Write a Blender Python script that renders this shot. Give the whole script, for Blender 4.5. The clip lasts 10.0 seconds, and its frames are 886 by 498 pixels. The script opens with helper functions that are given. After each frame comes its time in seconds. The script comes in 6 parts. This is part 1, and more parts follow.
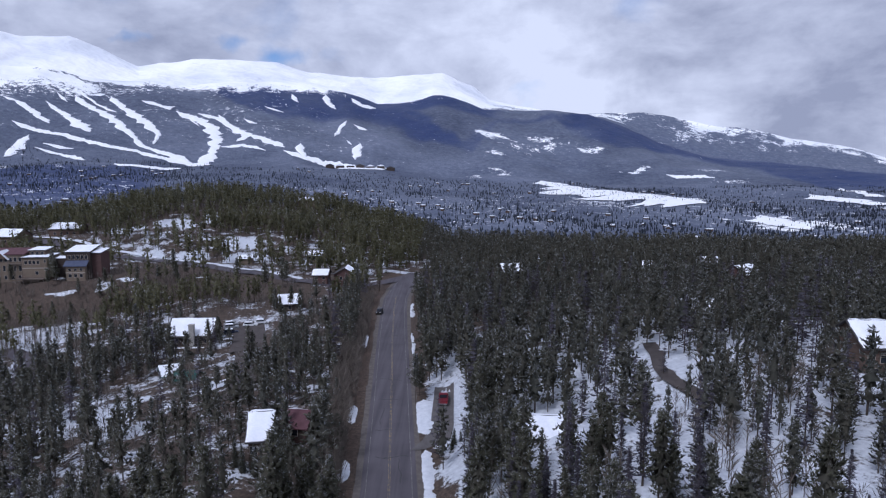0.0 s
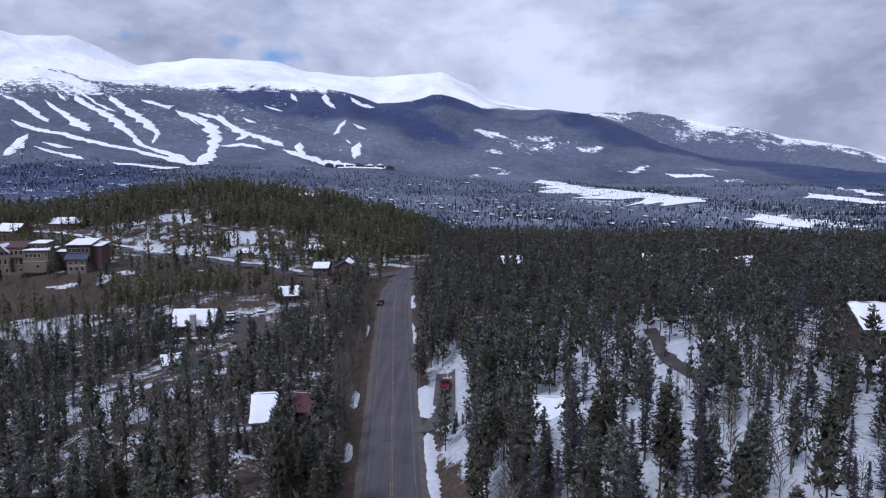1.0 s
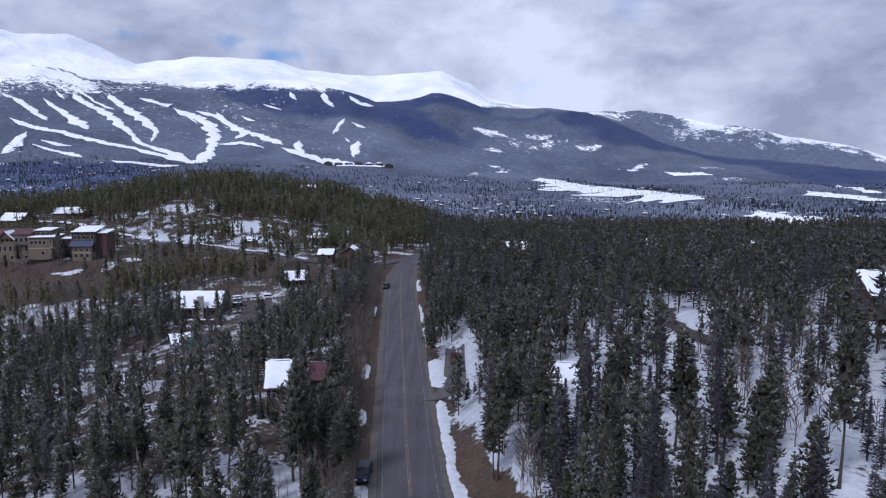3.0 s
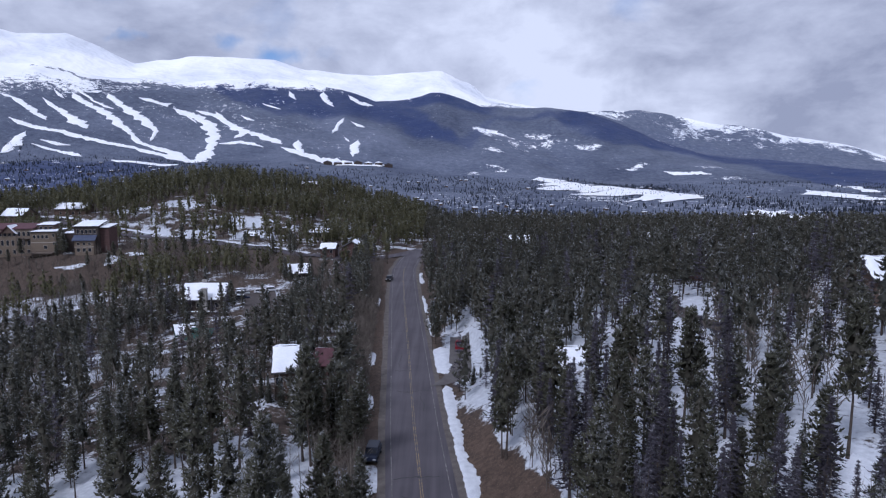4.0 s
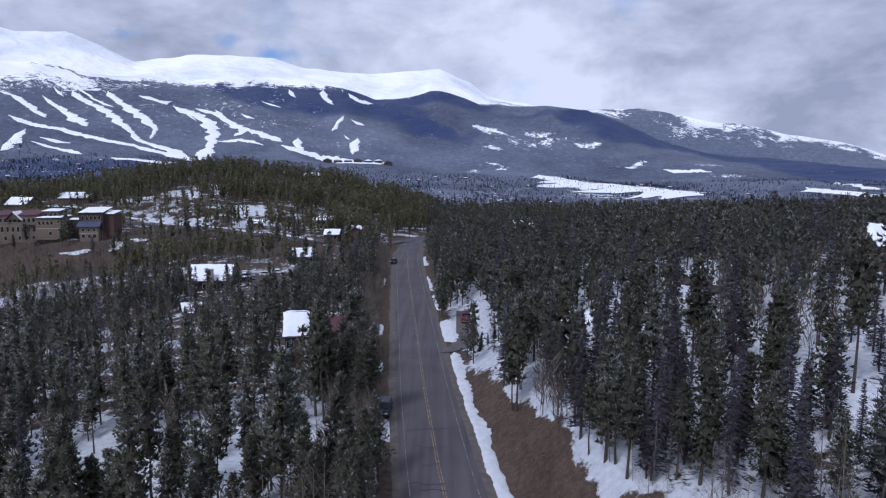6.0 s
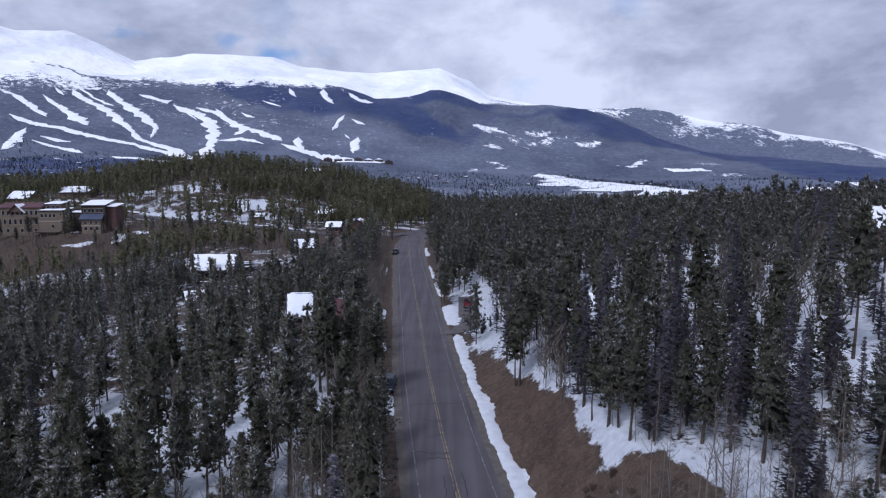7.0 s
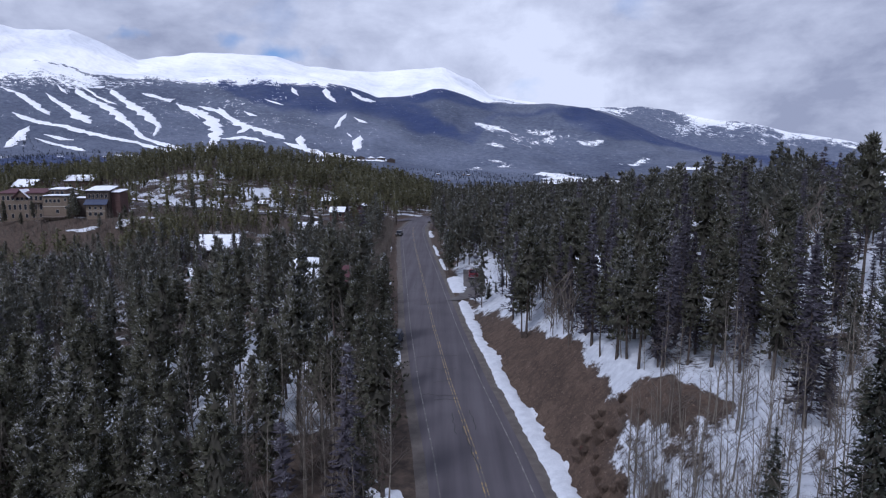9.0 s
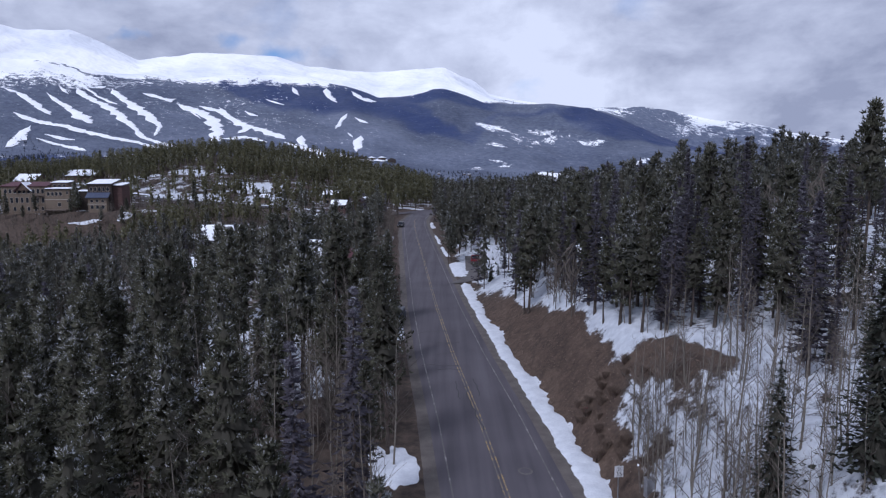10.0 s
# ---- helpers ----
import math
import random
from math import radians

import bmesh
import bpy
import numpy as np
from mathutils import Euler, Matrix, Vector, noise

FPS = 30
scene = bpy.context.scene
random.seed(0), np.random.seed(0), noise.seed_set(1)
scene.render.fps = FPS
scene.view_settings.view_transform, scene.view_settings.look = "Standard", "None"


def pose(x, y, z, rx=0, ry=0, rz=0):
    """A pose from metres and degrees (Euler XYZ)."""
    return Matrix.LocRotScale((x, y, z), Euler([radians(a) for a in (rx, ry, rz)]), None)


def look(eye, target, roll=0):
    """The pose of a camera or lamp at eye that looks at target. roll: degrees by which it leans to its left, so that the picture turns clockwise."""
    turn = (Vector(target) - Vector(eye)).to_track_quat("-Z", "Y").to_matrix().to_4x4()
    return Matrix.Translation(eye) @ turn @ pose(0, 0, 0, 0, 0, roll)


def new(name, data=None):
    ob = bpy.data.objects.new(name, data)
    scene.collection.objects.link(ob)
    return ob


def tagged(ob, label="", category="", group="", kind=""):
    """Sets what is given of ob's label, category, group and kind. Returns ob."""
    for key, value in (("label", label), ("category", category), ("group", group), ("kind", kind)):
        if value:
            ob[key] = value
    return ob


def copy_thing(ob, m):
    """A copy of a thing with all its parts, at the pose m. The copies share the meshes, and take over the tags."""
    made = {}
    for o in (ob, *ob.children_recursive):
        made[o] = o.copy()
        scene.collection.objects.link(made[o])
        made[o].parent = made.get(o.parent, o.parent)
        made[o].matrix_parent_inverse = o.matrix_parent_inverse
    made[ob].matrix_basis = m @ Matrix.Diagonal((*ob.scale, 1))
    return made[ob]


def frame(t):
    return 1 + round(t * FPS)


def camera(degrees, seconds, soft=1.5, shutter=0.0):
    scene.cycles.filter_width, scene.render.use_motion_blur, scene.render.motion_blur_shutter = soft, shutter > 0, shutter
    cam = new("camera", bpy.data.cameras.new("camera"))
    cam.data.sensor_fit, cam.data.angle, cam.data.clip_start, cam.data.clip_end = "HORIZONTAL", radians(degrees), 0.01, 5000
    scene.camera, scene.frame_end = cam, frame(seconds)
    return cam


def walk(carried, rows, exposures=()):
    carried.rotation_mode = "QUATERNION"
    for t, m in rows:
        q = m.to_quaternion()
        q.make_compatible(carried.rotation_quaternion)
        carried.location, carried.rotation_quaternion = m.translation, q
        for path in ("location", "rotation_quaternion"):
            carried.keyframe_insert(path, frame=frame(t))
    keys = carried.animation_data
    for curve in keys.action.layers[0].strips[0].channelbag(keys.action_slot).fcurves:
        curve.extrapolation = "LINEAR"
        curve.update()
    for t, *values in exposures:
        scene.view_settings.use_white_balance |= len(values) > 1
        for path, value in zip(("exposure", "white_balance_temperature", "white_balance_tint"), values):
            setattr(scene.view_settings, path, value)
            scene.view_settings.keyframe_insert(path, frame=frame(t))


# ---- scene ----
cam = camera(68.9, 10.0, soft=1.2)
PATH = [  # seconds, x, y, z, pitch, turn
    (0, 0.268, 0.037, 49.455, -7.501, 0.022),
    (0.5, 0.097, -0.398, 48.108, -7.506, -0.020),
    (1, -0.214, -0.816, 46.742, -7.521, -0.041),
    (1.5, -0.731, -1.313, 45.439, -7.558, -0.084),
    (2, -1.365, -1.835, 44.053, -7.550, -0.125),
    (2.5, -1.998, -2.201, 42.779, -7.561, -0.157),
    (4, -3.847, -3.471, 39.260, -7.574, -0.256),
    (4.5, -4.451, -4.016, 37.952, -7.561, -0.306),
    (5, -4.774, -4.457, 36.571, -7.562, -0.303),
    (5.5, -5.075, -5.037, 35.300, -7.608, -0.306),
    (7, -5.820, -6.796, 31.062, -7.681, -0.281),
    (7.5, -5.964, -7.213, 29.600, -7.716, -0.249),
    (8, -6.061, -7.497, 28.093, -7.722, -0.177),
    (8.5, -6.223, -7.701, 26.543, -7.716, -0.132),
    (9, -6.424, -7.793, 24.996, -7.698, -0.087),
    (9.5, -6.652, -8.051, 23.402, -7.667, -0.070),
    (10, -6.733, -8.443, 21.834, -7.644, -0.034),
]
walk(cam, [(t, pose(x, y, z, 90 + pitch, 0, turn)) for t, x, y, z, pitch, turn in PATH],
     exposures=[(0.0, 0.0, 5420, 18), (10.0, 0.0, 5420, 18)])

# ---- sky, sun and exposure ----
SUN_UP, SUN_FROM = 50.0, 215.0   # degrees above the horizon; compass way that it comes from, y being north: behind the camera's left
world = bpy.data.worlds.new("overcast_sky")
scene.world = world
world.use_nodes = True
wn, wl = world.node_tree.nodes, world.node_tree.links
wn.clear()


def wnode(kind, **values):
    n = wn.new(kind)
    for k, v in values.items():
        n.inputs[k].default_value = v
    return n


sky = wn.new("ShaderNodeTexSky")
sky.sky_type, sky.sun_disc = "NISHITA", False
sky.sun_elevation, sky.sun_rotation = radians(SUN_UP), radians(SUN_FROM)
sky.altitude = 2900
coord = wn.new("ShaderNodeTexCoord")
stretch = wn.new("ShaderNodeMapping")
stretch.inputs["Scale"].default_value = (1.0, 1.0, 1.7)
wl.new(coord.outputs["Generated"], stretch.inputs["Vector"])
cloud = wnode("ShaderNodeTexNoise", Scale=3.4, Detail=7.0, Roughness=0.52, Distortion=0.25)
tone = wnode("ShaderNodeTexNoise", Scale=2.9, Detail=7.0, Roughness=0.52, Distortion=0.1)
shift = wn.new("ShaderNodeMapping")
shift.inputs["Location"].default_value = (3.1, 1.7, 0.4)
shift.inputs["Scale"].default_value = (1.0, 1.0, 2.0)
wl.new(coord.outputs["Generated"], shift.inputs["Vector"])
wl.new(stretch.outputs[0], cloud.inputs["Vector"])
wl.new(shift.outputs[0], tone.inputs["Vector"])
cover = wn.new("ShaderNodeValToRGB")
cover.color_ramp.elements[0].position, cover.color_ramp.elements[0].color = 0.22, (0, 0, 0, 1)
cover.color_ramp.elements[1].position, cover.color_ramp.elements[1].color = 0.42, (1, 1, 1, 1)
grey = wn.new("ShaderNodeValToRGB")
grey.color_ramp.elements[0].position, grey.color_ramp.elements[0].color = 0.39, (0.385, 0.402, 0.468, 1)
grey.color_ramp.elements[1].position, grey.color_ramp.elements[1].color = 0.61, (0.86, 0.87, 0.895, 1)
billow = wnode("ShaderNodeTexNoise", Scale=7.5, Detail=7.0, Roughness=0.60, Distortion=0.25)
wl.new(shift.outputs[0], billow.inputs["Vector"])
small = wn.new("ShaderNodeMath")
small.operation = "MULTIPLY"
small.inputs[1].default_value = 0.38
wl.new(billow.outputs[0], small.inputs[0])
total = wn.new("ShaderNodeMath")
total.operation = "MULTIPLY_ADD"
total.inputs[1].default_value = 0.62
wl.new(tone.outputs[0], total.inputs[0])
wl.new(small.outputs[0], total.inputs[2])


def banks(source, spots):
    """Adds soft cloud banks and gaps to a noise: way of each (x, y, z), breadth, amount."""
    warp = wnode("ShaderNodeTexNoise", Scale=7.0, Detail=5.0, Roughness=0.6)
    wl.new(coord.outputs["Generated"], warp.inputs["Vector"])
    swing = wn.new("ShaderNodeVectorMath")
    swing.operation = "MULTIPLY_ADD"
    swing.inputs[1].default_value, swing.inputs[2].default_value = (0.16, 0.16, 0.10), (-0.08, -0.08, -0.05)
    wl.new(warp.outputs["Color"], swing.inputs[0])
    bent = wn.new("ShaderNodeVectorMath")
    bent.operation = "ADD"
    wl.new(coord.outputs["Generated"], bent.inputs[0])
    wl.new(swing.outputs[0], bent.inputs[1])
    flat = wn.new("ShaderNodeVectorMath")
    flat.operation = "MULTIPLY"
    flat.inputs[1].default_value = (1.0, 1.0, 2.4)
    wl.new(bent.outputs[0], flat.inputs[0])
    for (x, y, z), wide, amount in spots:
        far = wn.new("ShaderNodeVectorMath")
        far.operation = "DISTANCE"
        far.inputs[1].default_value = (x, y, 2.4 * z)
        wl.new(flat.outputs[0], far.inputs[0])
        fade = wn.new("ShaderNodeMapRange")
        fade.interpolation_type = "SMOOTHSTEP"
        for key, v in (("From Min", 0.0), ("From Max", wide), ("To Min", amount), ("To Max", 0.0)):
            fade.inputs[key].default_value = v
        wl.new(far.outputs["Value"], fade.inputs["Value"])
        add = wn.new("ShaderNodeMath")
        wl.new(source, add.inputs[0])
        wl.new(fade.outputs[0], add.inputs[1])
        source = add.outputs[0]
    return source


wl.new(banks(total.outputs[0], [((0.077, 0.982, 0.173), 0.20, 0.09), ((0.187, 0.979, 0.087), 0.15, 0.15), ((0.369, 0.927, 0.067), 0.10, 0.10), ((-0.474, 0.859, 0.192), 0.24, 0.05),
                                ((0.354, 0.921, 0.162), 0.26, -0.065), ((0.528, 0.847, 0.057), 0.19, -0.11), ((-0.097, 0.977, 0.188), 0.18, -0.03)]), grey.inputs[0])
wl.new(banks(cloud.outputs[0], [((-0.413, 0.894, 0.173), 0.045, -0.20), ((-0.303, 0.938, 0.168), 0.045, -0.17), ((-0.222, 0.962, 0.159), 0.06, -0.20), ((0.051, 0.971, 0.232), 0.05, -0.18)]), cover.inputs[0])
blue = wn.new("ShaderNodeBackground")
blue.inputs["Strength"].default_value = 0.10
wl.new(sky.outputs[0], blue.inputs[0])
white = wn.new("ShaderNodeBackground")
white.inputs["Strength"].default_value = 0.88
wl.new(grey.outputs[0], white.inputs[0])
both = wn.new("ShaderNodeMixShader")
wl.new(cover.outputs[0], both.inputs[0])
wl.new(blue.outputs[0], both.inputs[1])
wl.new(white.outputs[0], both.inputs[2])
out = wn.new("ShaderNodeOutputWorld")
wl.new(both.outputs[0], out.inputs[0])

sun = new("sun", bpy.data.lights.new("sun", "SUN"))
sun.data.energy, sun.data.angle, sun.data.color = 1.8, radians(14), (1.0, 0.95, 0.88)
sun.matrix_world = look((0, 0, 0), (-math.sin(radians(SUN_FROM)) * math.cos(radians(SUN_UP)), -math.cos(radians(SUN_FROM)) * math.cos(radians(SUN_UP)), -math.sin(radians(SUN_UP))))

# ---- materials ----
def material(name, rough=0.8, metal=0.0):
    m = bpy.data.materials.new(name)
    m.use_nodes = True
    b = m.node_tree.nodes["Principled BSDF"]
    b.inputs["Roughness"].default_value, b.inputs["Metallic"].default_value = rough, metal
    b.inputs["Specular IOR Level"].default_value = 0.25
    return m, m.node_tree.nodes, m.node_tree.links, b


def noise_of(nodes, links, scale, detail=4.0, rough=0.55, coords="Object", stretch=None):
    c = nodes.new("ShaderNodeTexCoord")
    n = nodes.new("ShaderNodeTexNoise")
    n.inputs["Scale"].default_value, n.inputs["Detail"].default_value, n.inputs["Roughness"].default_value = scale, detail, rough
    if stretch:
        m = nodes.new("ShaderNodeMapping")
        m.inputs["Scale"].default_value = stretch
        links.new(c.outputs[coords], m.inputs[0])
        links.new(m.outputs[0], n.inputs["Vector"])
    else:
        links.new(c.outputs[coords], n.inputs["Vector"])
    return n.outputs[0]


def ramp(nodes, links, source, *stops):
    r = nodes.new("ShaderNodeValToRGB")
    e = r.color_ramp.elements
    while len(e) < len(stops):
        e.new(0.5)
    for el, (p, c) in zip(e, stops):
        el.position, el.color = p, (*c, 1.0) if len(c) == 3 else c
    links.new(source, r.inputs[0])
    return r.outputs[0]


def maths(nodes, links, op, a, b=None, c=None, clamp=False):
    n = nodes.new("ShaderNodeMath")
    n.operation, n.use_clamp = op, clamp
    for i, v in enumerate((a, b, c)):
        if v is None:
            continue
        if isinstance(v, (int, float)):
            n.inputs[i].default_value = v
        else:
            links.new(v, n.inputs[i])
    return n.outputs[0]


def blend(nodes, links, fac, a, b, mode="MIX"):
    n = nodes.new("ShaderNodeMix")
    n.data_type, n.blend_type = "RGBA", mode
    for s, v in ((n.inputs["Factor"], fac), (n.inputs["A"], a), (n.inputs["B"], b)):
        if isinstance(v, (int, float)):
            s.default_value = v
        elif isinstance(v, tuple):
            s.default_value = (*v, 1.0)
        else:
            links.new(v, s)
    return n.outputs["Result"]


def bump(nodes, links, b, height, strength=0.4, distance=0.05):
    n = nodes.new("ShaderNodeBump")
    n.inputs["Strength"].default_value, n.inputs["Distance"].default_value = strength, distance
    links.new(height, n.inputs["Height"])
    links.new(n.outputs[0], b.inputs["Normal"])


def mottled(name, a, b, scale=3.0, rough=0.8, fine=14.0, relief=0.3, metal=0.0, stretch=None, depth=0.03):
    """Two tones at two scales, with a fine relief."""
    m, n, l, p = material(name, rough, metal)
    big = noise_of(n, l, scale, stretch=stretch)
    small = noise_of(n, l, fine, 5.0, 0.6, stretch=stretch)
    mix = maths(n, l, "MULTIPLY_ADD", big, 0.6, maths(n, l, "MULTIPLY", small, 0.4))
    col = ramp(n, l, mix, (0.36, a), (0.64, b))
    l.new(col, p.inputs["Base Color"])
    bump(n, l, p, small, relief, depth)
    return m


def up_facing(n, l):
    g = n.new("ShaderNodeNewGeometry")
    s = n.new("ShaderNodeSeparateXYZ")
    l.new(g.outputs["Normal"], s.inputs[0])
    return s.outputs["Z"], g


def needles(name, dark, light, dusting=0.5, tree_scale=0.16, cool=(0.085, 0.098, 0.092), white=0.62):
    """Needle sprays, tree by tree a little other in tone, with a thin frosting of snow on some."""
    m, n, l, p = material(name, 0.8)
    z, g = up_facing(n, l)
    where = n.new("ShaderNodeNewGeometry")
    thing_no = n.new("ShaderNodeObjectInfo")
    tex = n.new("ShaderNodeTexNoise")
    tex.inputs["Scale"].default_value, tex.inputs["Detail"].default_value = tree_scale, 1.5
    l.new(where.outputs["Position"], tex.inputs["Vector"])
    tree = maths(n, l, "MULTIPLY_ADD", thing_no.outputs["Random"], 0.46, maths(n, l, "MULTIPLY_ADD", tex.outputs[0], 1.1, -0.28))
    tint = maths(n, l, "MULTIPLY_ADD", tree, 0.75, maths(n, l, "MULTIPLY", g.outputs["Random Per Island"], 0.30))
    col = ramp(n, l, tint, (0.22, dark), (0.72, light))
    frosty = ramp(n, l, tree, (0.52, (0, 0, 0)), (0.80, (0.55, 0.55, 0.55)))
    col = blend(n, l, frosty, col, cool)
    grain = []
    for scale in (1.7, 8.0):
        tex = n.new("ShaderNodeTexNoise")
        tex.inputs["Scale"].default_value, tex.inputs["Detail"].default_value = scale, 3.0
        l.new(where.outputs["Position"], tex.inputs["Vector"])
        grain.append(tex.outputs[0])
    lies = maths(n, l, "MULTIPLY_ADD", grain[0], 1.1, maths(n, l, "MULTIPLY_ADD", grain[1], 1.5, -1.66 + 0.30 * dusting))
    up = maths(n, l, "MULTIPLY_ADD", z, 0.50, maths(n, l, "MULTIPLY_ADD", tree, 0.35, lies))
    snow = ramp(n, l, up, (0.50, (0, 0, 0)), (0.66, (white, white, white)))
    col = blend(n, l, snow, col, (0.60, 0.62, 0.67))
    l.new(col, p.inputs["Base Color"])
    through_light = n.new("ShaderNodeBsdfTranslucent")
    l.new(col, through_light.inputs["Color"])
    mix = n.new("ShaderNodeMixShader")
    mix.inputs[0].default_value = 0.48
    l.new(p.outputs[0], mix.inputs[1])
    l.new(through_light.outputs[0], mix.inputs[2])
    l.new(mix.outputs[0], n["Material Output"].inputs[0])
    return m


NEEDLES = needles("pine_needles", (0.084, 0.084, 0.063), (0.155, 0.153, 0.108), 0.60, cool=(0.108, 0.108, 0.094), white=0.9)
NEEDLES_MID = needles("pine_needles_deep", (0.072, 0.071, 0.058), (0.134, 0.131, 0.098), 0.46, 0.11, cool=(0.096, 0.095, 0.084), white=0.7)
# Hill pines lighter and yellower: sunshine on the hill put into their colour.
NEEDLES_FAR = needles("pine_needles_sunlit", (0.085, 0.084, 0.048), (0.165, 0.156, 0.086), 0.40, 0.05, cool=(0.115, 0.115, 0.088), white=0.6)
NEEDLES_BLUE = needles("spruce_needles", (0.048, 0.052, 0.040), (0.098, 0.104, 0.080), 0.95, white=0.8)
# Inner skirts a little darker than pine sprays: crown shade put into colour.
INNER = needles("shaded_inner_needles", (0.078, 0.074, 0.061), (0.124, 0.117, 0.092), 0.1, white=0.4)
DEAD = needles("dead_twigs", (0.074, 0.067, 0.084), (0.140, 0.129, 0.158), 0.25, cool=(0.125, 0.116, 0.142))
# Valley trees greyed and blued: distance haze put into their colour.
WOODS = needles("hazed_frosted_woods", (0.036, 0.045, 0.062), (0.082, 0.094, 0.118), 0.25, 0.012, cool=(0.09, 0.10, 0.122), white=0.4)
BARK = mottled("pine_bark", (0.045, 0.036, 0.032), (0.12, 0.095, 0.08), 2.0, 0.9, 18, 0.6)
ASPEN = mottled("aspen_bark", (0.10, 0.085, 0.07), (0.30, 0.27, 0.23), 1.2, 0.85, 9, 0.3)
TWIG = mottled("bare_twigs", (0.090, 0.076, 0.066), (0.185, 0.160, 0.138), 1.0, 0.9, 9, 0.2)
BRUSH = mottled("dry_brush", (0.10, 0.075, 0.06), (0.19, 0.14, 0.11), 1.5, 0.9, 9, 0.3)
# Old snow near by, also greyed for the cloud shade over the foreground.
SNOW = mottled("old_snow", (0.52, 0.545, 0.60), (0.70, 0.725, 0.775), 0.9, 0.6, 7, 0.5, depth=0.06)
RUN_SNOW = mottled("piste_snow", (0.80, 0.82, 0.88), (0.92, 0.93, 0.96), 0.02, 0.6, 0.2, 0.1)
ROOF_SNOW = mottled("roof_snow", (0.74, 0.77, 0.84), (0.88, 0.90, 0.95), 0.5, 0.6, 3, 0.3, depth=0.05)
SOIL = mottled("bare_soil", (0.082, 0.058, 0.047), (0.155, 0.112, 0.088), 0.6, 0.95, 6, 0.7, depth=0.08)
GRAVEL = mottled("shoulder_gravel", (0.085, 0.075, 0.07), (0.15, 0.132, 0.122), 0.8, 0.95, 22, 0.5)
YARD = mottled("wet_gravel", (0.050, 0.042, 0.041), (0.092, 0.080, 0.076), 0.5, 0.9, 14, 0.5)
DRIVE = mottled("driveway_asphalt", (0.085, 0.078, 0.078), (0.14, 0.13, 0.13), 0.5, 0.9, 20, 0.4)


def asphalt():
    m, n, l, p = material("road_asphalt", 0.85)
    along = noise_of(n, l, 0.9, 3.0, stretch=(1.0, 0.035, 1.0))
    patch = noise_of(n, l, 0.12, 3.0)
    grain = noise_of(n, l, 26.0, 3.0, 0.7)
    mix = maths(n, l, "MULTIPLY_ADD", along, 0.55, maths(n, l, "MULTIPLY_ADD", patch, 0.3, maths(n, l, "MULTIPLY", grain, 0.15)))
    col = ramp(n, l, mix, (0.36, (0.062, 0.056, 0.066)), (0.62, (0.110, 0.100, 0.114)))
    l.new(col, p.inputs["Base Color"])
    bump(n, l, p, grain, 0.25, 0.02)
    return m


ASPHALT = asphalt()


def worn_paint(name, colour, wear):
    m, n, l, p = material(name, 0.7)
    w = noise_of(n, l, 1.1, 6.0, 0.7)
    fac = ramp(n, l, w, (wear - 0.07, (0, 0, 0)), (wear + 0.07, (1, 1, 1)))
    l.new(blend(n, l, fac, (0.105, 0.098, 0.10), colour), p.inputs["Base Color"])
    return m


WHITE_LINE = worn_paint("worn_white_paint", (0.25, 0.235, 0.235), 0.555)
YELLOW_LINE = worn_paint("worn_yellow_paint", (0.31, 0.22, 0.10), 0.53)
TAR = mottled("crack_tar", (0.02, 0.02, 0.022), (0.04, 0.038, 0.04), 2, 0.6)
WALL_TAN = mottled("tan_stucco", (0.15, 0.118, 0.09), (0.21, 0.168, 0.13), 0.4, 0.9, 5)
WALL_BROWN = mottled("brown_siding", (0.085, 0.058, 0.045), (0.14, 0.10, 0.08), 0.5, 0.85, 6, stretch=(1, 1, 8))
WALL_RED = mottled("red_brown_siding", (0.075, 0.045, 0.042), (0.12, 0.072, 0.066), 0.5, 0.85, 6, stretch=(1, 1, 8))
WALL_DARK = mottled("dark_stained_logs", (0.04, 0.032, 0.03), (0.08, 0.062, 0.055), 0.5, 0.85, 6, stretch=(1, 1, 6))
TRIM = mottled("pale_trim", (0.33, 0.29, 0.25), (0.42, 0.38, 0.33), 1, 0.8)
STONE = mottled("pale_chimney_stone", (0.26, 0.25, 0.235), (0.40, 0.385, 0.36), 1.2, 0.9, 5, 0.6)
ROOF_DARK = mottled("dark_shingles", (0.045, 0.042, 0.045), (0.085, 0.08, 0.083), 0.7, 0.9, 8, 0.5)
ROOF_BLUE = mottled("blue_metal_roof", (0.06, 0.072, 0.12), (0.09, 0.105, 0.16), 0.7, 0.5, 4, 0.2, 0.3)
ROOF_GREEN = mottled("green_metal_roof", (0.018, 0.060, 0.052), (0.035, 0.095, 0.082), 0.7, 0.5, 4, 0.2, 0.2)
ROOF_RED = mottled("maroon_shingles", (0.075, 0.035, 0.042), (0.12, 0.06, 0.07), 0.7, 0.85, 6, 0.4)
STEEL = mottled("galvanised_steel", (0.28, 0.28, 0.29), (0.40, 0.40, 0.42), 4, 0.45, 20, 0.1, 0.8)
WOOD_POST = mottled("weathered_wood", (0.10, 0.08, 0.07), (0.18, 0.15, 0.13), 2, 0.9, 12)
SIGN_WHITE = mottled("sign_sheeting", (0.60, 0.60, 0.62), (0.68, 0.68, 0.70), 2, 0.5)
INK = mottled("black_lettering", (0.015, 0.015, 0.016), (0.03, 0.03, 0.03), 2, 0.6)
RED_PAINT = mottled("red_car_paint", (0.14, 0.020, 0.030), (0.18, 0.028, 0.040), 1, 0.3)
BLUE_PAINT = mottled("dark_blue_car_paint", (0.012, 0.018, 0.04), (0.02, 0.028, 0.058), 1, 0.3)
GREY_PAINT = mottled("grey_car_paint", (0.25, 0.26, 0.28), (0.32, 0.33, 0.35), 1, 0.3)
